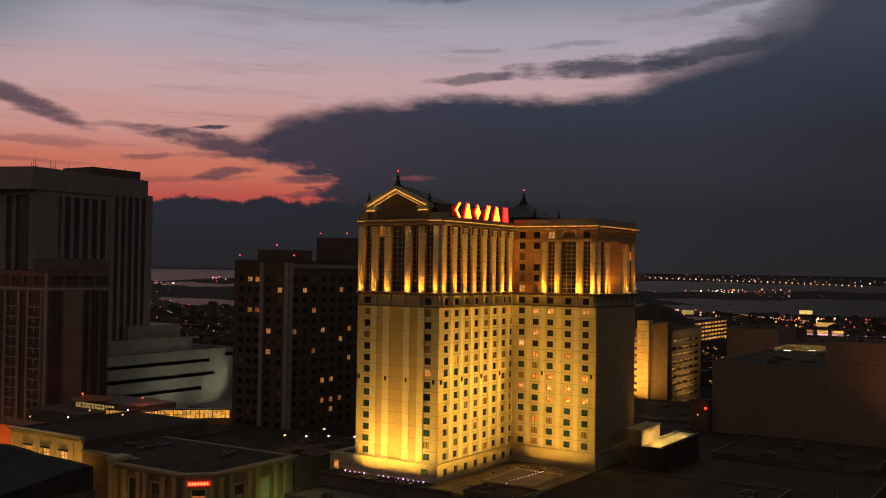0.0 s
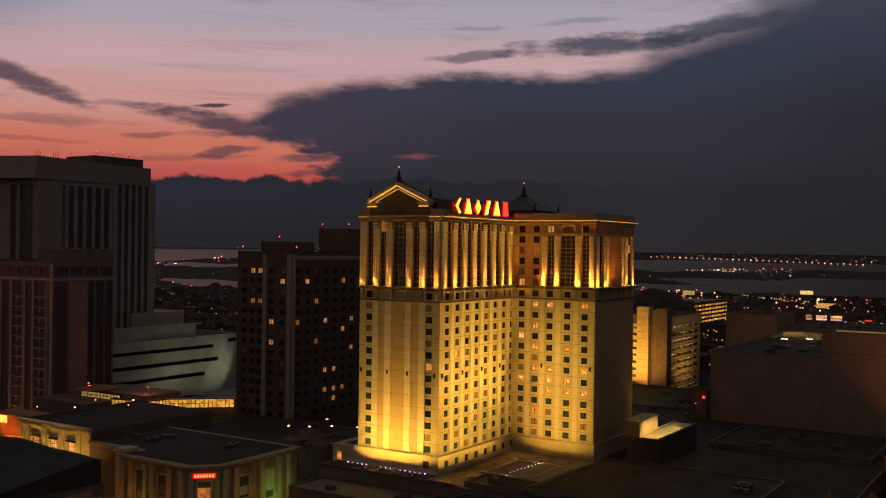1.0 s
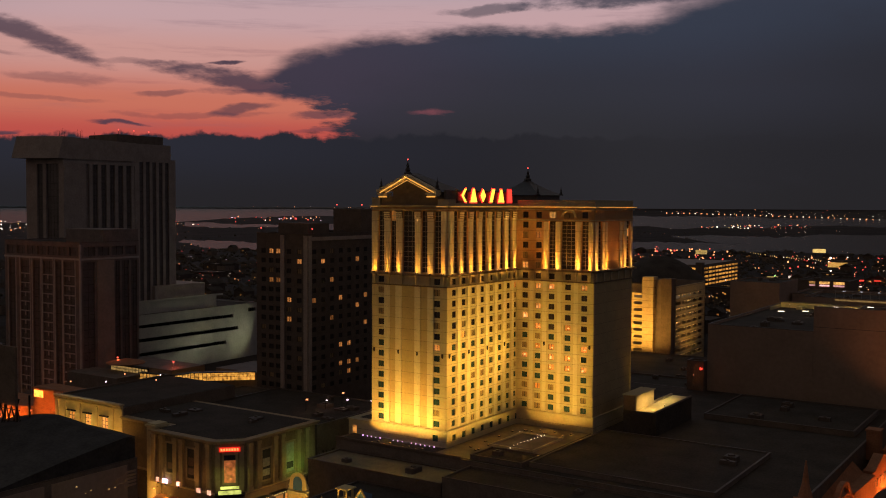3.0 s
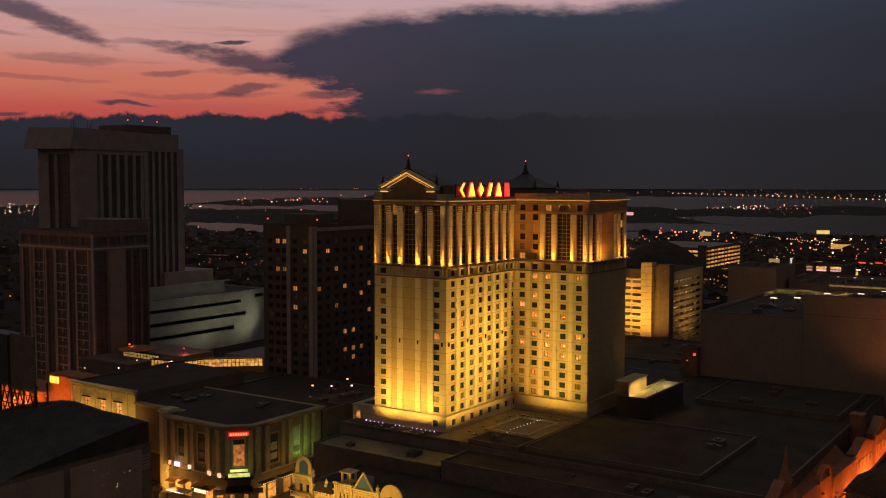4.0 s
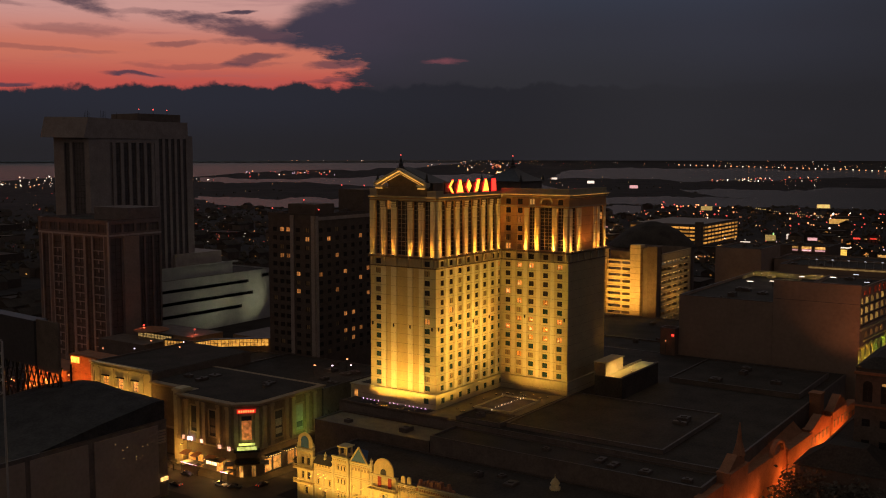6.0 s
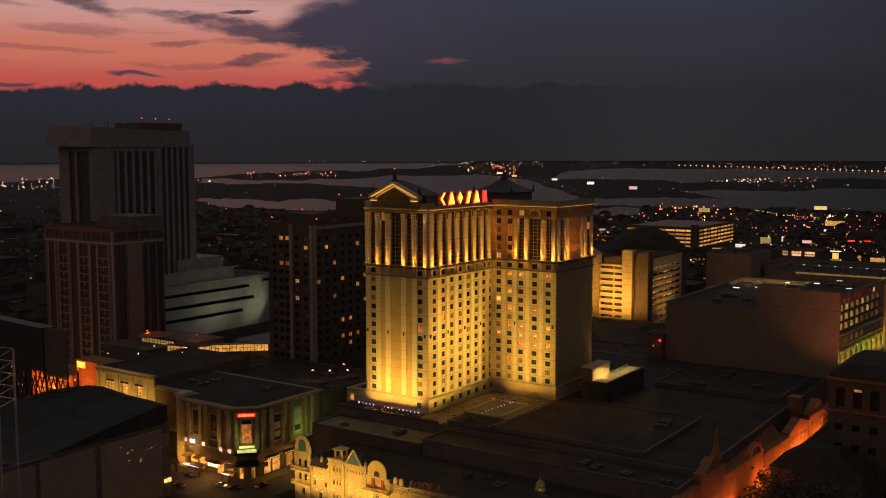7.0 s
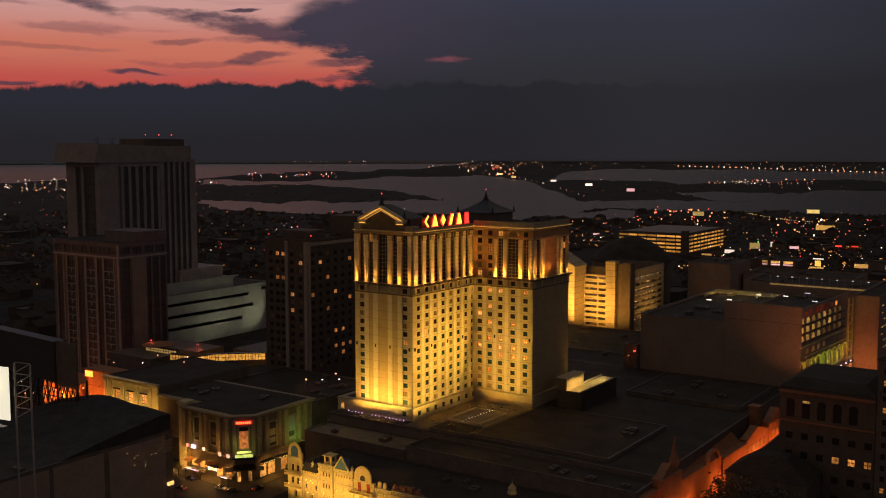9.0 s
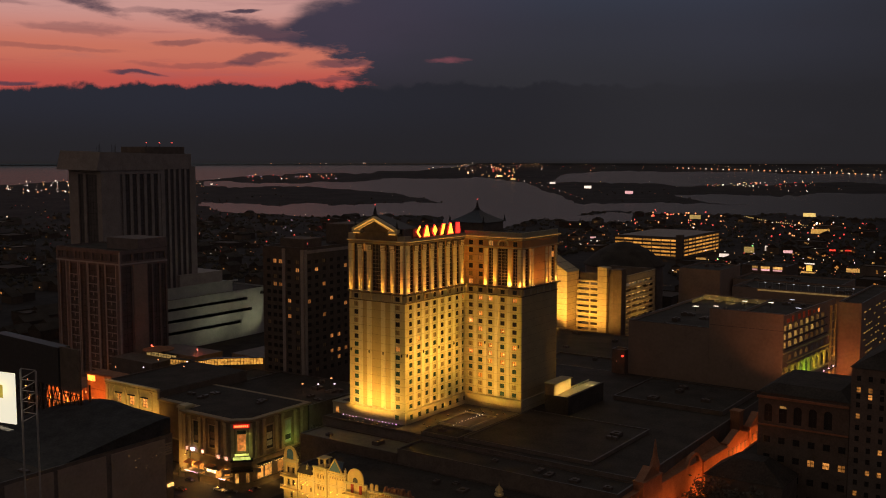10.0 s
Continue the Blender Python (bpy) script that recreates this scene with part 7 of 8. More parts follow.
for k, h in enumerate(gh):
    low_one = h[2] < 30
    arched(gs, (h[0] + h[1]) / 2, h[2] - 0.02, h[1] - h[0] - 0.4, h[3] - h[2] - (1.2 if low_one else 0.05), dark_wall if low_one else arch_dim if h[2] < 40 and h[0] > 22 or h[0] > 40 else arch_glow, -0.12, "arched_opening", gb)
for c in GC:
    for side in (-3.1, 2.4):
        if c + side > 1.0:
            gs.strip("pier", gb, stucco, c + side, c + side + 0.7, 21.2, 28.0, 0.4)
    bm = bmesh.new()
    for k in range(8):
        t0, t1 = math.pi * k / 8, math.pi * (k + 1) / 8
        vs = [bm.verts.new(gs.at(c + r * math.cos(t), 25.8 + r * math.sin(t), o)) for o in (-0.3, 0.35) for r, t in ((2.2, t0), (2.8, t0), (2.8, t1), (2.2, t1)) if c > 3 or k < 4]
        for q in ((4, 5, 6, 7), (1, 2, 6, 5), (3, 0, 4, 7)) if vs else ():
            bm.faces.new([vs[m] for m in q])
    bmesh.ops.remove_doubles(bm, verts=bm.verts, dist=0.001)
    part("arch_ring", bm, stucco, gb)
    if c > 3:
        gs.strip("sill", gb, stucco, c - 3.2, c + 3.2, 29.6, 30.1, 0.5)
        arched(gs, c, 30.9, 3.2, 2.2, arch_dim if c < 36 else grey_wall, 0.12, "blind_arch", gb)
for z in ROWS_UP:
    gs.strip("ledge", gb, brown_wall, 0.2, 56, z - 0.75, z - 0.3, 0.35)
gs.strip("ledge", gb, trim_stone, 0, 60, 34.2, 34.9, 0.7)
gs.strip("ledge", gb, trim_stone, 0, 68, 20.6, 21.2, 0.9)
for u in (60.4, 66.4):
    slab("end_column", gb, stucco, (-40.0, -39.2, 350 + u, 350.8 + u, 14, 48.0))
for k in range(8):
    slab("rung", gb, stucco, (-39.9, -39.4, 411.2, 416.4, 15.6 + 4.1 * k, 16.0 + 4.1 * k))
slab("canopy", gb, dark_wall, (-40, -38.2, 353, 417, 18.2, 18.8))
for k in range(9):
    bm = bmesh.new()
    bmesh.ops.create_icosphere(bm, subdivisions=1, radius=0.36, matrix=Matrix.Translation((-38.4, 358.4 + 6.8 * k, 19.1)))
    part("canopy_lamp", bm, lamp_pink, gb)
rs = random.Random(12)
red_letter = glowing("dull_red_sign", (1.0, 0.14, 0.05), 0.045, 0.8)
for k in range(7):
    bm = bmesh.new()
    u = 4 + 6.6 * k + rs.uniform(-0.8, 0.8)
    gs.bar(bm, u, u + rs.uniform(1.4, 3.6) * (0.5 if k == 6 else 1), 47.2 + rs.uniform(-0.4, 0.4), 49.2 + rs.uniform(-0.5, 0.6), 0.3)
    part("sign_panel", bm, red_letter if k < 6 else glowing("orange_sign_lamp", (1.0, 0.30, 0.08), 0.8), gb, "dull red sign panel")
for ob in gb.children:
    if ob not in plain_parts:
        ob.data.transform(GARAGE_TURN)
for k in range(9):
    green = k in (3, 4)
    lamp("arcade_light", "SPOT", GARAGE_TURN @ Vector((-38.5, 351.5 + 6.95 * k, 21.5)), 900 if k < 3 else 1300, (0.42, 1.0, 0.10) if green else (1.0, 0.84, 0.10), GARAGE_TURN @ Vector((-40.4, 351.5 + 6.95 * k, 25.5)), 0.3, 125, 0.9)
lamp("arcade_light", "SPOT", GARAGE_TURN @ Vector((-37.6, 413.8, 19.4)), 3000, (1.0, 0.86, 0.14), GARAGE_TURN @ Vector((-40.0, 413.8, 34)), 0.3, 80, 0.9)
bm = bmesh.new()
prism(bm, [(-41.0, 351.2), (-40.6, 351.2), (-36.1, 417.6), (-41.0, 417.6)], 43.2, 43.9)
part("roof", bm, dark_wall, gb)
lamp("street_glow", "SPOT", (-31, 405, 4), 5000, (1.0, 0.30, 0.10), (-40, 415, 20), 0.5, 120, 0.9)
shelter = thing("roof_wall", (-88, 438, 41.4), "low gold-lit parapet wall round a rooftop car deck", "wall")
slab("back_wall", shelter, gold_wall, (-107.0, -70.4, 439.6, 440.0, 41.4, 43.7))
slab("side_wall", shelter, gold_wall, (-107.4, -107.0, 423.0, 440.0, 41.4, 42.9))
slab("coping", shelter, roof_gear, (-107.5, -70.4, 439.3, 440.4, 43.7, 43.95))
slab("kerb", shelter, gold_wall, (-99.0, -96.6, 433.0, 439.4, 41.4, 42.6), (-84.6, -84.0, 433.0, 439.4, 41.4, 43.2))
for x in (-102, -90, -77):
    lamp("deck_light", "POINT", (x, 434.5, 43.4), 330, (1.0, 0.66, 0.2), size=0.3)
    small_lamp((x, 434.5, 41.4), rail_lamp, 0.16, 1.8, "deck_lamp", "roof deck lamps", "small pale lamp on a short roof post")
for x, y, z in ((-96, 398, 41.4), (-88, 404, 41.4), (-81.5, 428.0, 41.4), (-66.1, 420.0, 43.0), (-60.0, 436.0, 43.0), (-50.0, 410.0, 43.0)):
    t = thing("roof_light", (x, y, z), "flat white roof light on a short post", "lamp", "garage roof lights")
    slab("post", t, bronze, (x - 0.1, x + 0.1, y - 0.1, y + 0.1, z, z + 2.4))
    slab("lamp_head", t, lamp_white if x < -60 else rail_lamp, (x - 1.2, x + 1.2, y - 0.4, y + 0.4, z + 2.4, z + 2.6))
back = flat_block("back_garage", -112, -38, 500, 540, 0, 41.5, garage_brown, "long dark roof deck with a row of lamps on a rail", "parking garage", lip=1.0, gear=6, seed=64)
rail = thing("roof_rail", (-60, 500, 40.5), "long rooftop rail with small white lamps", "railing")
bm = bmesh.new()
tube(bm, (-97, 500, 44.9), (-45, 500, 44.9), 0.12, 0.12, 5)
part("rail", bm, metal_grey, rail)
for k in range(14):
    bm = bmesh.new()
    tube(bm, (-97 + 4 * k, 500.2, 41.4), (-97 + 4 * k, 500.2, 45.0), 0.1, 0.1, 5)
    part("post", bm, metal_grey, rail)
    bm = bmesh.new()
    block(bm, -97.5 + 4 * k, -96.5 + 4 * k, 499.8, 500.4, 45.0, 45.15)
    part("lamp", bm, rail_lamp if k % 2 else metal_grey, rail)
bm = bmesh.new()
block(bm, -97, -45, 499.4, 499.7, 40.2, 41.0)
part("light_strip", bm, glowing("dim_gold_strip", (1.0, 0.62, 0.22), 0.22, 0.5), rail, "dim gold light strip along the roof edge")
wb_ = flat_block("wall_block", -35, -24.6, 424, 500, 0, 48.0, garage_brown, "reddish-brown windowless building wall with lamp rows on its flank", lip=0.8)
lamp("wall_wash", "SPOT", (-24, 404, 6), 13000, (1.0, 0.30, 0.09), (-29, 424, 26), 0.5, 100, 0.9)
wbr = random.Random(15)
for j in range(7):
    for k in range(12):
        if wbr.random() < 0.55:
            slab("deck_lamp", wb_, arch_glow, (-24.6, -24.3, 430 + 5.4 * k, 430.5 + wbr.uniform(0.3, 2.6) + 5.4 * k, 22.6 + 3.4 * j, 23.0 + 3.4 * j), label="small glowing deck lamp")
flat_block("side_tower", 24, 60, 380, 422, 0, 38, dark_wall, "dark block beside the street", lip=0.8)
lamp("garage_wash", "SPOT", (-27, 320, 20), 11000, (1.0, 0.36, 0.14), (-42, 350, 42), 0.6, 62, 0.9)

# ---- the gold-lit parking garage ----
pg = thing("parking_garage", (-188, 505, 0), "gold-lit parking garage with open decks and stair towers", "parking garage")
pgf, pgs = Face(-208, 490, "x", 22.0), Face(-176, 492, "y", 48.0)
dh = [(a, b, 4.6 + 3.6 * j, 6.1 + 3.6 * j) for a, b in ((0.6, 8.6), (9.8, 15.2)) for j in range(10)]
pgf.wall("wall", pg, garage_paint, 0, 39.6, dh, 0.8)
slab("top_deck", pg, dark_wall, (-207.5, -192.5, 494, 495, 39.0, 44.0), label="dark set-back top deck")
slab("stair_tower", pg, garage_paint, (-192.4, -186.2, 487.5, 494, 0, 48.5))
slab("stair_tower", pg, brown_wall, (-181.7, -176.0, 487.0, 494, 0, 48.0))
slab("recess", pg, dark_wall, (-186.2, -181.7, 490.5, 494, 0, 47.0))
sh = [(2.0 + 8.6 * k, 9.6 + 8.6 * k, 4.6 + 3.6 * j, 6.4 + 3.6 * j) for k in range(5) for j in range(10)]
pgs.wall("wall", pg, garage_paint, 0, 43.5, sh, 0.8)
for k in range(10):
    slab("deck", pg, garage_paint, (-207.5, -177, 491.2, 539, 3.4 + 3.6 * k, 3.8 + 3.6 * k))
slab("back_wall", pg, dark_wall, (-208, -176, 539, 540, 0, 44))
pr = random.Random(9)
for j in range(10):
    for k in range(5):
        if pr.random() < 0.92:
            y = 494.2 + 8.6 * k + pr.uniform(0, 0.8)
            slab("deck_lamp", pg, shop_glow, (-177.9, -177.5, y, y + pr.uniform(3.0, 6.6), 5.5 + 3.6 * j, 5.78 + 3.6 * j), label="small glowing deck lamp")
lamp("garage_flood", "SPOT", (-158, 508, 11.5), 7500, (1.0, 0.50, 0.085), (-176, 512, 24), 0.5, 110, 0.9)
for x, e in ((-205, 23000), (-197, 23000), (-189, 20000), (-179, 8000)):
    lamp("garage_flood", "SPOT", (x, 468, 12.5), e * 1.0, (1.0, 0.50, 0.08), (x, 490, 28), 0.5, 110, 0.9)
gable_h = thing("gold_house", (-230, 485, 0), "tall gold-lit gabled building end", "building")
bm = bmesh.new()
prism(bm, [(-250, 478), (-208.6, 478), (-208.6, 494), (-250, 494)], 0, 45)
part("wall", bm, garage_paint, gable_h)
bm = bmesh.new()
a = [bm.verts.new(p) for p in ((-251, 477.5, 45), (-208.0, 477.5, 45), (-229, 477.5, 57))]
b = [bm.verts.new(p) for p in ((-251, 494.5, 45), (-208.0, 494.5, 45), (-229, 494.5, 57))]
bm.faces.new(a), bm.faces.new(b[::-1])
for i in range(3):
    bm.faces.new((a[i], b[i], b[(i + 1) % 3], a[(i + 1) % 3]))
part("roof_gable", bm, garage_paint, gable_h)
lamp("house_flood", "SPOT", (-219, 455, 12.5), 95000, (1.0, 0.55, 0.11), (-222, 478, 33), 0.5, 84, 0.7)
flat_block("low_building", -210, -120, 400, 470, 0, 11, dark_wall, "low dark block before the lit garage", lip=0.6, gear=8, seed=70)
flat_block("low_building", -170, -116, 352, 396, 0, 13, dark_wall, "low dark block beside the podium", lip=0.6, gear=6, seed=71)
flat_block("tall_block", -168, -140, 560, 600, 0, 43, garage_brown, "dark brown mid-rise behind the garage", lip=0.8, gear=3, seed=72)
flat_block("tall_block", -138, -70, 580, 620, 0, 36, garage_brown, "dark brown mid-rise with a flat roof", lip=0.8, gear=4, seed=73)
stair = flat_block("stair_block", -116.6, -110.2, 346.6, 352.5, 0, 28.6, brown_wall, "small dark stair block at the garage corner", "stair block", lip=0.5)
lamp("stair_glow", "POINT", (-113.0, 343.6, 24.0), 45, (1.0, 0.30, 0.08), size=0.3)
small_lamp((-113.0, 343.6, 17.5), lamp_orange, 0.2, 6.2, "stair_lamp", "", "small orange lamp on a tall thin pole")
rl = thing("wall_light", (-110.6, 346.5, 25.6), "red-glowing light box on the stair block", "lamp")
slab("bracket", rl, bronze, (-111.2, -110.4, 346.3, 346.6, 25.4, 25.6))
slab("lamp_box", rl, red_glow, (-111.4, -110.6, 345.8, 346.3, 25.6, 26.3))

# ---- far garage with glowing decks ----
far_deck_glow = glowing("bright_garage_deck", (1.0, 0.42, 0.075), 0.62, 0.5)
fg = thing("parking_garage", (-376, 1040, 0), "far parking garage with glowing gold decks", "parking garage")
for f, w in ((Face(-419, 1000, "x", 82.0), 82.0), (Face(-337, 1000, "y", 125.0), 125.0)):
    n = int(w / 11)
    fh = [(1.0 + (w - 2) * k / n, 0.3 + (w - 2) * (k + 1) / n, 2.6 + 4.2 * j, 4.7 + 4.2 * j) for k in range(n) for j in range(5)]
    f.wall("wall", fg, dark_wall, 0, 24.5, fh, 0.8)
    for h in fh:
        bm = bmesh.new()
        f.bar(bm, h[0], h[1], h[2], h[3], -0.5, 0.7)
        part("lit_deck", bm, far_deck_glow, fg)
slab("roof", fg, grey_wall, (-418, -338, 1001, 1124, 23.0, 23.5))
slab("stair_tower", fg, brown_wall, (-343, -336, 998.5, 1006, 0, 27))

hall = thing("domed_hall", (-231, 612, STREET), "wide dark hall with a shallow domed roof behind the garage", "hall")
bm = bmesh.new()
lathe(bm, -231, 612, [(30.0, 36.5), (29.7, 37.6), (25.5, 41.5), (18.5, 47.0), (11.0, 51.0), (4.0, 53.2), (0.6, 53.6)], 40)
part("domed_roof", bm, roof_dark, hall)
bm = bmesh.new()
lathe(bm, -231, 612, [(28.5, STREET), (28.5, 36.5)], 40)
part("wall", bm, dark_wall, hall)

# ---- the city towards the bay ----
cr2 = random.Random(2024)
house_walls = [material("far_wall", c, 0.9, vary=0.3, scale=0.2) for c in ((0.15, 0.115, 0.09), (0.21, 0.165, 0.13), (0.11, 0.085, 0.07))]


def taken(x, y):
    return (-190 < x < 80 and y < 640) or (-480 < x < -180 and y < 470) or (-460 < x < -300 and 830 < y < 1150) or (-285 < x < -160 and y < 670)


def far_house(x, y, w, d, h, mat, lit, pitched):
    z = height((Vector((x, y)) - MID).length)
    t = thing("far_building", (x, y, z), "dark pitched-roof house in the far city" if pitched else "dark flat-roofed block in the far city", "building", "city blocks")
    slab("wall", t, mat, (x - w / 2, x + w / 2, y - d / 2, y + d / 2, z - 1, z + h))
    bm = bmesh.new()
    if pitched:
        gable_pts = [(x - w / 2 - 0.4, z + h), (x + w / 2 + 0.4, z + h), (x, z + h + w * 0.28)]
        a = [bm.verts.new((px, y - d / 2 - 0.4, pz)) for px, pz in gable_pts]
        b = [bm.verts.new((px, y + d / 2 + 0.4, pz)) for px, pz in gable_pts]
        bm.faces.new(a), bm.faces.new(b[::-1])
        for i in range(3):
            bm.faces.new((a[i], b[i], b[(i + 1) % 3], a[(i + 1) % 3]))
    else:
        ring_band(bm, x - w / 2, x + w / 2, y - d / 2, y + d / 2, 0.5, z + h, z + h + 0.9)
    part("roof", bm, roof_dark, t)
    for k in range(lit):
        bm = bmesh.new()
        u, v = x - w / 2 + w * (0.15 + 0.7 * cr2.random()), z + h * (0.25 + 0.5 * cr2.random())
        block(bm, u - 0.8, u + 0.8, y - d / 2 - 0.12, y - d / 2 - 0.02, v - 0.6, v + 0.6)
        part("window", bm, cr2.choice((room_orange, room_warm, room_pale)), t)


made = 0
while made < 330:
    a, d = cr2.uniform(-27, 28), 430 * (2000 / 430) ** cr2.random()
    p = far_place(a, d)
    if taken(p.x, p.y) or is_water(a, d) or (d > 1400 and is_water(a, d * 1.03)):
        continue
    big = cr2.random() < 0.22
    far_house(p.x, p.y, cr2.uniform(18, 50) if big else cr2.uniform(9, 16), cr2.uniform(15, 40) if big else cr2.uniform(9, 20), cr2.uniform(8, 20) if big and a > -8 and d < 1100 else cr2.uniform(4, 8),
              cr2.choice(house_walls), cr2.choice((1, 2, 3, 4)) if a > 5 and d < 1400 else cr2.choice((0, 0, 0, 1, 2)), not big)
    made += 1

LIGHTS = {"warm": (lamp_orange, bmesh.new()), "pale": (lamp_white, bmesh.new()), "gold": (lamp_city_gold, bmesh.new()), "red": (lamp_red, bmesh.new()), "green": (lamp_green, bmesh.new()), "violet": (lamp_pink, bmesh.new())}
poles = bmesh.new()


def city_light(a, d, kind, size=1.0, h=8.0):
    p = far_place(a, d)
    eye = (p - Vector((50, -50, 100))).length
    r = eye * 0.00050 * size
    bm = LIGHTS[kind][1]
    bmesh.ops.create_icosphere(bm, subdivisions=1, radius=r, matrix=Matrix.Translation((p.x, p.y, p.z + h)))
    tube(poles, (p.x, p.y, p.z - 0.5), (p.x, p.y, p.z + h), 0.12, 0.1, 4)


def cluster(n, a0, a1, d0, d1, kinds, lo=0.6, hi=1.3, h=8.0):
    for _ in range(n):
        for _ in range(30):
            a, d = cr2.uniform(a0, a1), 1 / cr2.uniform(1 / d1, 1 / d0)
            p = far_place(a, d)
            if not taken(p.x, p.y) and not (d > 1350 and is_water(a, d)):
                break
        city_light(a, d, cr2.choice(kinds), (lo + (hi - lo) * cr2.random() ** 2.2) ** 1.3, h)


W, P, G, R_, V = "warm", "pale", "gold", "red", "violet"
cluster(34, 11.0, 16.2, 1540, 2000, (W, W, R_, R_, W), 1.2, 1.8)           # big parking lot
cluster(26, 19.0, 23.0, 1290, 1680, (W, W, R_, P, R_), 1.1, 1.8)
cluster(64, 14.6, 20.3, 3500, 4400, (P, P, W, G, R_, R_), 0.45, 1.3)           # island
cluster(10, 17.0, 24.0, 2500, 3300, (P, W, P), 0.5, 0.9)
cluster(34, 0.5, 3.9, 5000, 13000, (W, W, G, R_, P, V), 0.6, 1.5)         # town at the end of the causeway
cluster(36, -2.5, 5.5, 8000, 16000, (W, P, W, G), 0.4, 1.0)
cluster(46, 6.0, 26.0, 6500, 15000, (W, P, W, R_, G), 0.4, 1.0)
cluster(10, -14, -4, 13500, 17000, (P, W), 0.5, 0.8)
cluster(40, -11.6, -6.4, 4500, 5700, (W, P, R_, V, W, R_), 0.6, 1.35)
cluster(12, -14.5, -11.2, 3650, 4300, (W, R_, P), 0.6, 1.2)
cluster(56, -14.6, -3.0, 1050, 2000, (P, W, W, R_, R_, V), 0.5, 1.1)
cluster(80, -25, -20, 3000, 4600, (P, W, P, G), 0.45, 1.2)
cluster(90, -25, -12, 1000, 2800, (W, P, G, R_), 0.4, 0.9)
cluster(210, 6.5, 26, 900, 1700, (P, W, W, W, W, R_, R_, G), 0.5, 1.15)
cluster(110, 10, 26, 640, 1050, (P, W, W, R_, G), 0.4, 0.8)
cluster(18, 20, 26, 5000, 9000, (W, P, G, P), 0.5, 1.1)
cluster(120, -24, 26, 1000, 2100, (W, P, W, G, R_), 0.35, 0.75)
cluster(60, -24, 26, 2100, 5000, (W, P, W, G), 0.35, 0.7)
cluster(70, -20, 26, 8500, 15000, (W, P, W, R_, G), 0.3, 0.6)
cluster(2, 15, 19, 1000, 1200, ("green",), 1.0, 1.4)
for k in range(36):      # the lit causeway bridge
    t = k / 35
    city_light(12.9 + 10.9 * t, 9800 * (6300 / 9800) ** t, (W, W, P)[k % 3], 1.05 + 0.25 * (k % 3 == 0), 5)
for k in range(13):      # lamps down the causeway road
    t = k / 12
    city_light(3.7 + 4.2 * t, 4500 * (2400 / 4500) ** t, (W, R_, P)[k % 3], 0.65, 9)
for k in range(22):
    city_light(2.2 + 1.6 * cr2.random(), 4600 + 5000 * cr2.random(), (W, G, R_, W)[k % 4], 1.0, 9)
for k in range(30):      # the curved lit ramp in the flats
    t = k / 29
    city_light(17.2 + 3.5 * t, 1850 - 200 * t - 40 * math.sin(3.1 * t), G, 0.5 + 0.45 * cr2.random(), 4)
for k in range(22):      # lamps along the flats' avenue
    t = k / 21
    city_light(13.5 + 11.5 * t, 1180 - 120 * t, (G, P, W, R_, V)[k % 5], 0.5 + 0.5 * cr2.random(), 5)
for key, (mat, bm) in LIGHTS.items():
    whole("city_lights", bm, mat, "many far " + {"warm": "sodium orange", "pale": "white", "gold": "golden", "red": "red", "green": "green", "violet": "violet-white"}[key] + " city lights on poles", "city lights", kind="stuff")
whole("lamp_poles", poles, bronze, "thin dark poles of the far city lamps", "poles", kind="stuff")


def lit_board(a, d, w, h, up, mat, label):
    """A roadside board on two legs that glows."""
    p = far_place(a, d)
    k = drawn_in(d) / d
    w, h, up = w * k * 0.8, h * k * 0.75, up * k
    t = thing("lit_billboard", tuple(p), label, "billboard", "roadside billboards")
    m = Matrix.Translation(p) @ pose(0, 0, 0, 0, 0, VIEW - a)
    for nm, mt, spans in (("board", mat, ((-w / 2, w / 2, -0.4, 0.4, up, up + h),)), ("leg", bronze, ((-w * 0.3, -w * 0.3 + 0.8, -0.3, 0.3, -1, up),)), ("leg", bronze, ((w * 0.3, w * 0.3 + 0.8, -0.3, 0.3, -1, up),))):
        bm = bmesh.new()
        for s in spans:
            block(bm, *s)
        bm.transform(m)
        part(nm, bm, mt, t)


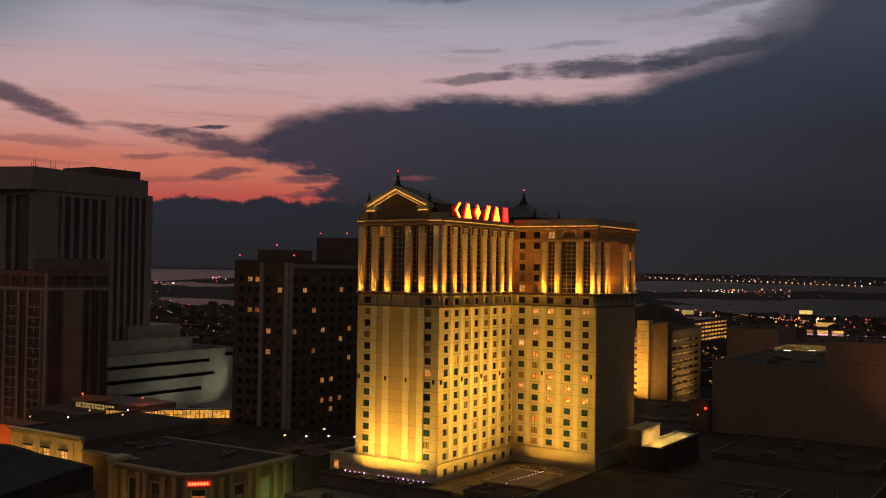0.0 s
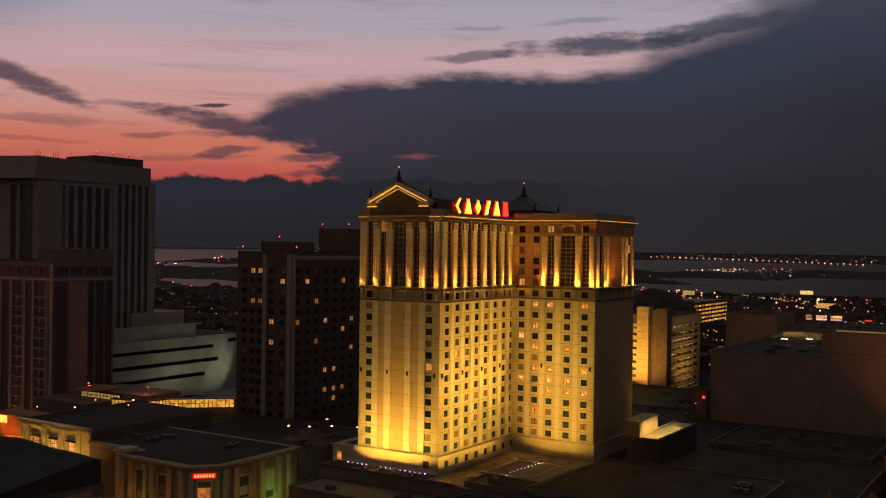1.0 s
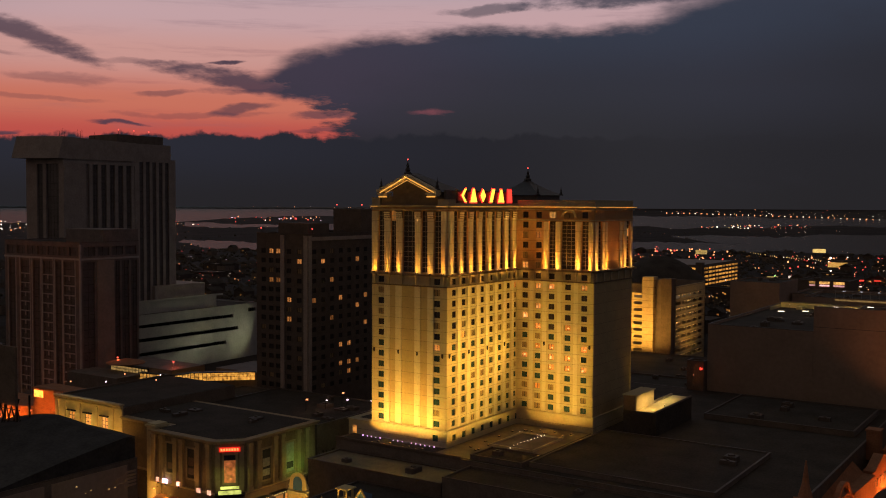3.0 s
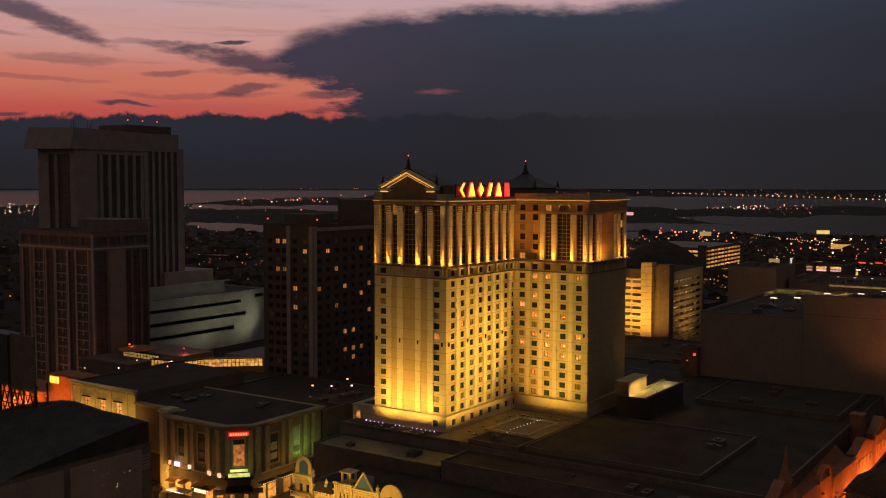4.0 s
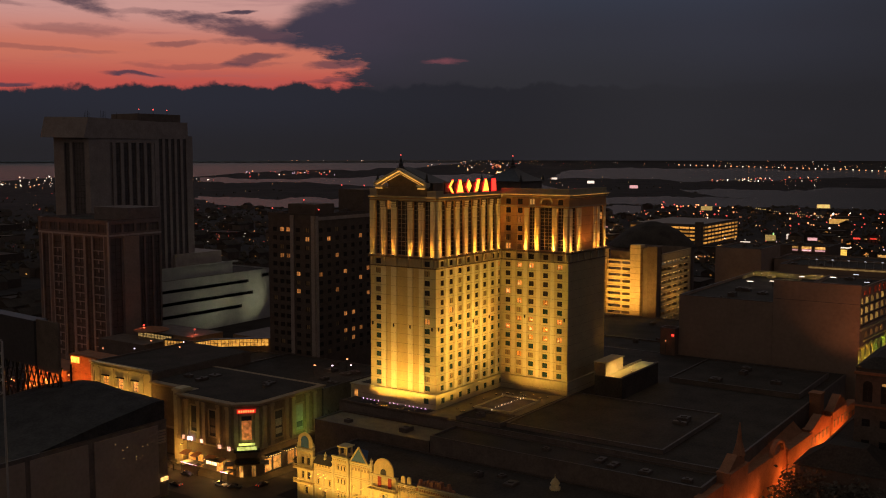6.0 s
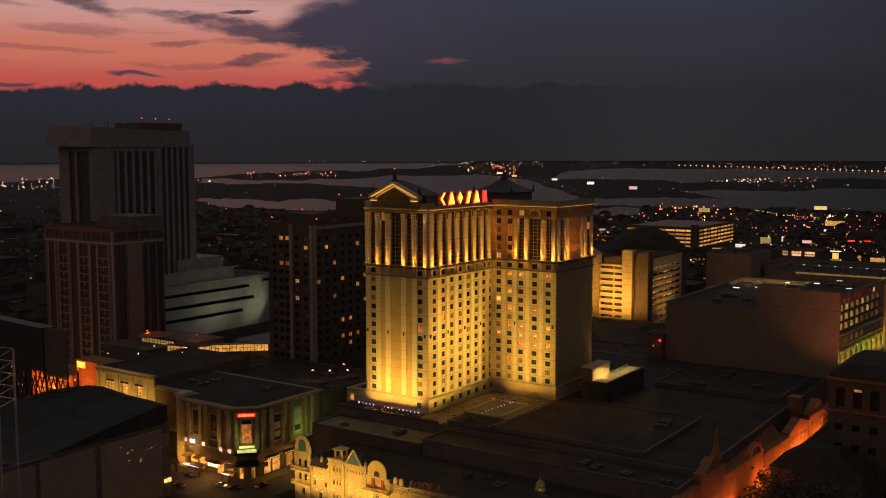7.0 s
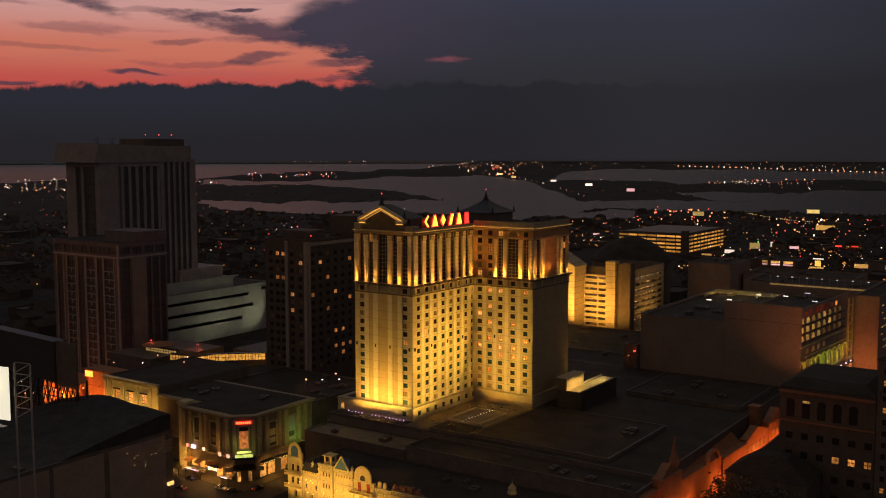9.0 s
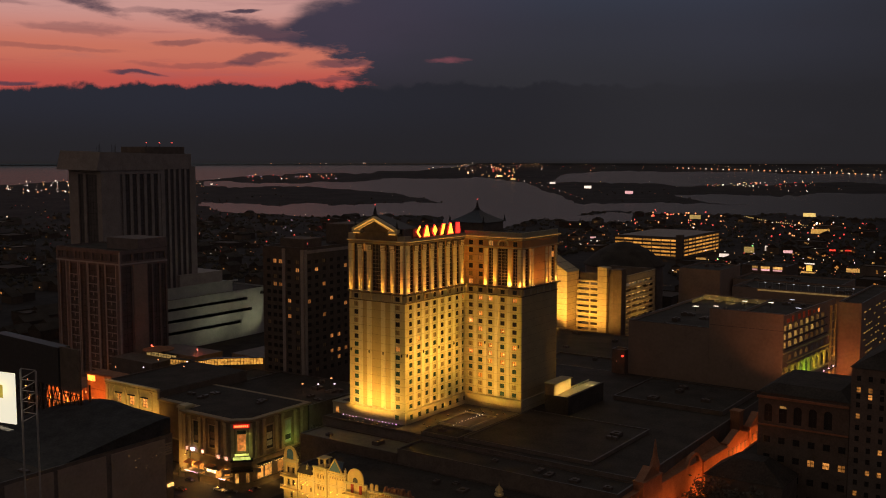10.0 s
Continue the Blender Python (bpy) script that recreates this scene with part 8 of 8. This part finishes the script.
board_white = glowing("lit_board_white", (1.0, 0.80, 0.66), 1.1, 0.3)
board_gold = glowing("lit_board_gold", (1.0, 0.66, 0.20), 0.75, 0.5)
board_pink = glowing("lit_board_pink", (1.0, 0.5, 0.5), 1.0, 0.3)
for a, d, w, h, up, mt, lb in ((8.09, 3220, 28, 11, 8, board_white, "white-lit roadside billboard by the bay"), (10.5, 2758, 27, 11, 8, board_pink, "pink-white lit roadside billboard"), (6.03, 3738, 26, 9, 8, board_white, "small white-lit billboard by the causeway"),
                              (3.72, 4373, 26, 10, 8, board_gold, "yellow-lit billboard at the causeway end"), (20.66, 1812, 26, 8.5, 8, board_gold, "broad gold-lit billboard over the flats"), (14.57, 1704, 23, 9, 7, board_gold, "gold-lit billboard by the parking lot"),
                              (21.5, 1500, 32, 9, 2, glowing("lit_lot_roof", (1.0, 0.52, 0.12), 0.5, 0.6), "long orange-lit canopy in the flats"), (18.1, 1164, 14, 9, 3, board_gold, "gold-lit shop front board"), (16.8, 1103, 13, 5, 3, board_white, "white-lit shop sign board"),
                              (24.1, 997, 20, 5, 3, glowing("lit_shop_strip", (1.0, 0.50, 0.13), 0.7, 0.6), "long orange-lit shop front"), (23.8, 917, 10, 2.2, 3, board_pink, "low pink-white lit sign"), (25.1, 1069, 14, 6, 2, bpy.data.materials["lit_shop_strip"], "orange-lit low shop roof"),
                              (15.6, 1046, 13, 7, 2, bpy.data.materials["lit_shop_strip"], "orange-lit filling station canopy"), (19.0, 1193, 4, 8, 3, board_white, "narrow tall white-lit sign"), (20.3, 1110, 12, 4, 9, board_pink, "pink-red lit sign on tall legs"),
                              (22.5, 1210, 9, 2, 4, red_glow, "low red-lit sign by the road"), (23.3, 1212, 8, 2, 4, red_glow, "low red-lit sign by the road"), (9.0, 1330, 10, 3, 2, board_pink, "pink-lit low sign board"), (12.0, 1240, 12, 4, 3, red_glow, "red-lit low sign board"), (2.9, 5200, 40, 10, 6, board_gold, "yellow-lit board in the far town")):
    lit_board(a, d, w, h, up, mt, lb)

# a shop block over the garage roofs, and a gold sign on a mast
sb = flat_block("shop_block", -146, -115.5, 622, 652, 0, 41.0, brown_wall, "dark shop block with pink-lit signs under its roof edge", lip=0.6, gear=4, seed=77)
for x0, x1 in ((-138.6, -135.0), (-132.6, -126.6), (-124.4, -118.0)):
    slab("window_band", sb, bpy.data.materials["lit_shop_strip"], (x0, x1, 621.7, 621.95, 39.0, 40.5), label="dim orange-lit window band")
    slab("pink_sign", sb, board_pink, (x0 + 0.2, x1, 621.4, 621.65, 37.6, 38.6), label="pink-lit sign strip")
mast = thing("mast_sign", (-147.7, 808.5, 0), "gold-lit square sign on a tall steel mast", "sign")
slab("mast", mast, bronze, (-148.2, -147.2, 808.2, 809.2, 0, 17.6))
slab("sign_frame", mast, bronze, (-150.8, -144.8, 808.0, 809.0, 17.5, 23.4))
slab("lit_panel", mast, glowing("gold_sign_panel", (1.0, 0.60, 0.10), 1.1, 0.5), (-150.2, -145.4, 807.7, 807.95, 18.0, 22.9), label="glowing gold sign panel")
slab("lit_edge", mast, board_white, (-152.0, -143.5, 807.9, 808.6, 23.9, 24.8))
slab("lit_base", mast, bpy.data.materials["lit_shop_strip"], (-154.5, -143.5, 807.6, 808.4, 16.2, 17.4))

# ---- far woods and marsh edges ----
woods = bmesh.new()
wr = random.Random(4)


def clump(x, y, z, r):
    for _ in range(5):
        c = Vector((x + wr.uniform(-r, r), y + wr.uniform(-r, r), z + wr.uniform(0.3, 1.2) * r))
        s = r * wr.uniform(0.35, 0.8)
        vs = [woods.verts.new(c + Vector(v) * s * wr.uniform(0.7, 1.25)) for v in ((1, 0, 0), (-0.5, 0.87, 0), (-0.5, -0.87, 0), (0, 0, 1.1), (0, 0, -0.9))]
        for q in ((0, 1, 3), (1, 2, 3), (2, 0, 3), (1, 0, 4), (2, 1, 4), (0, 2, 4)):
            woods.faces.new([vs[i] for i in q])


n = 0
while n < 4200:
    a, d = wr.uniform(-27, 27), 900 * (9000 / 900) ** wr.random()
    if d > 1350 and is_water(a, d):
        continue
    shore = d > 1350 and (is_water(a, d * 1.04) or is_water(a, d * 0.97))
    if (not shore and wr.random() < (0.55 if d < 1800 else 0.85)) or (d > 2000 and wr.random() < 0.8):
        continue
    p = far_place(a, d)
    if taken(p.x, p.y):
        continue
    k = drawn_in(d) / d
    clump(p.x, p.y, p.z - 0.8, wr.uniform(1.6, 3.4) * max(0.5, k))
    n += 1
whole("woods", woods, leaves, "dark far trees along the marsh shores and streets", "trees", kind="stuff")
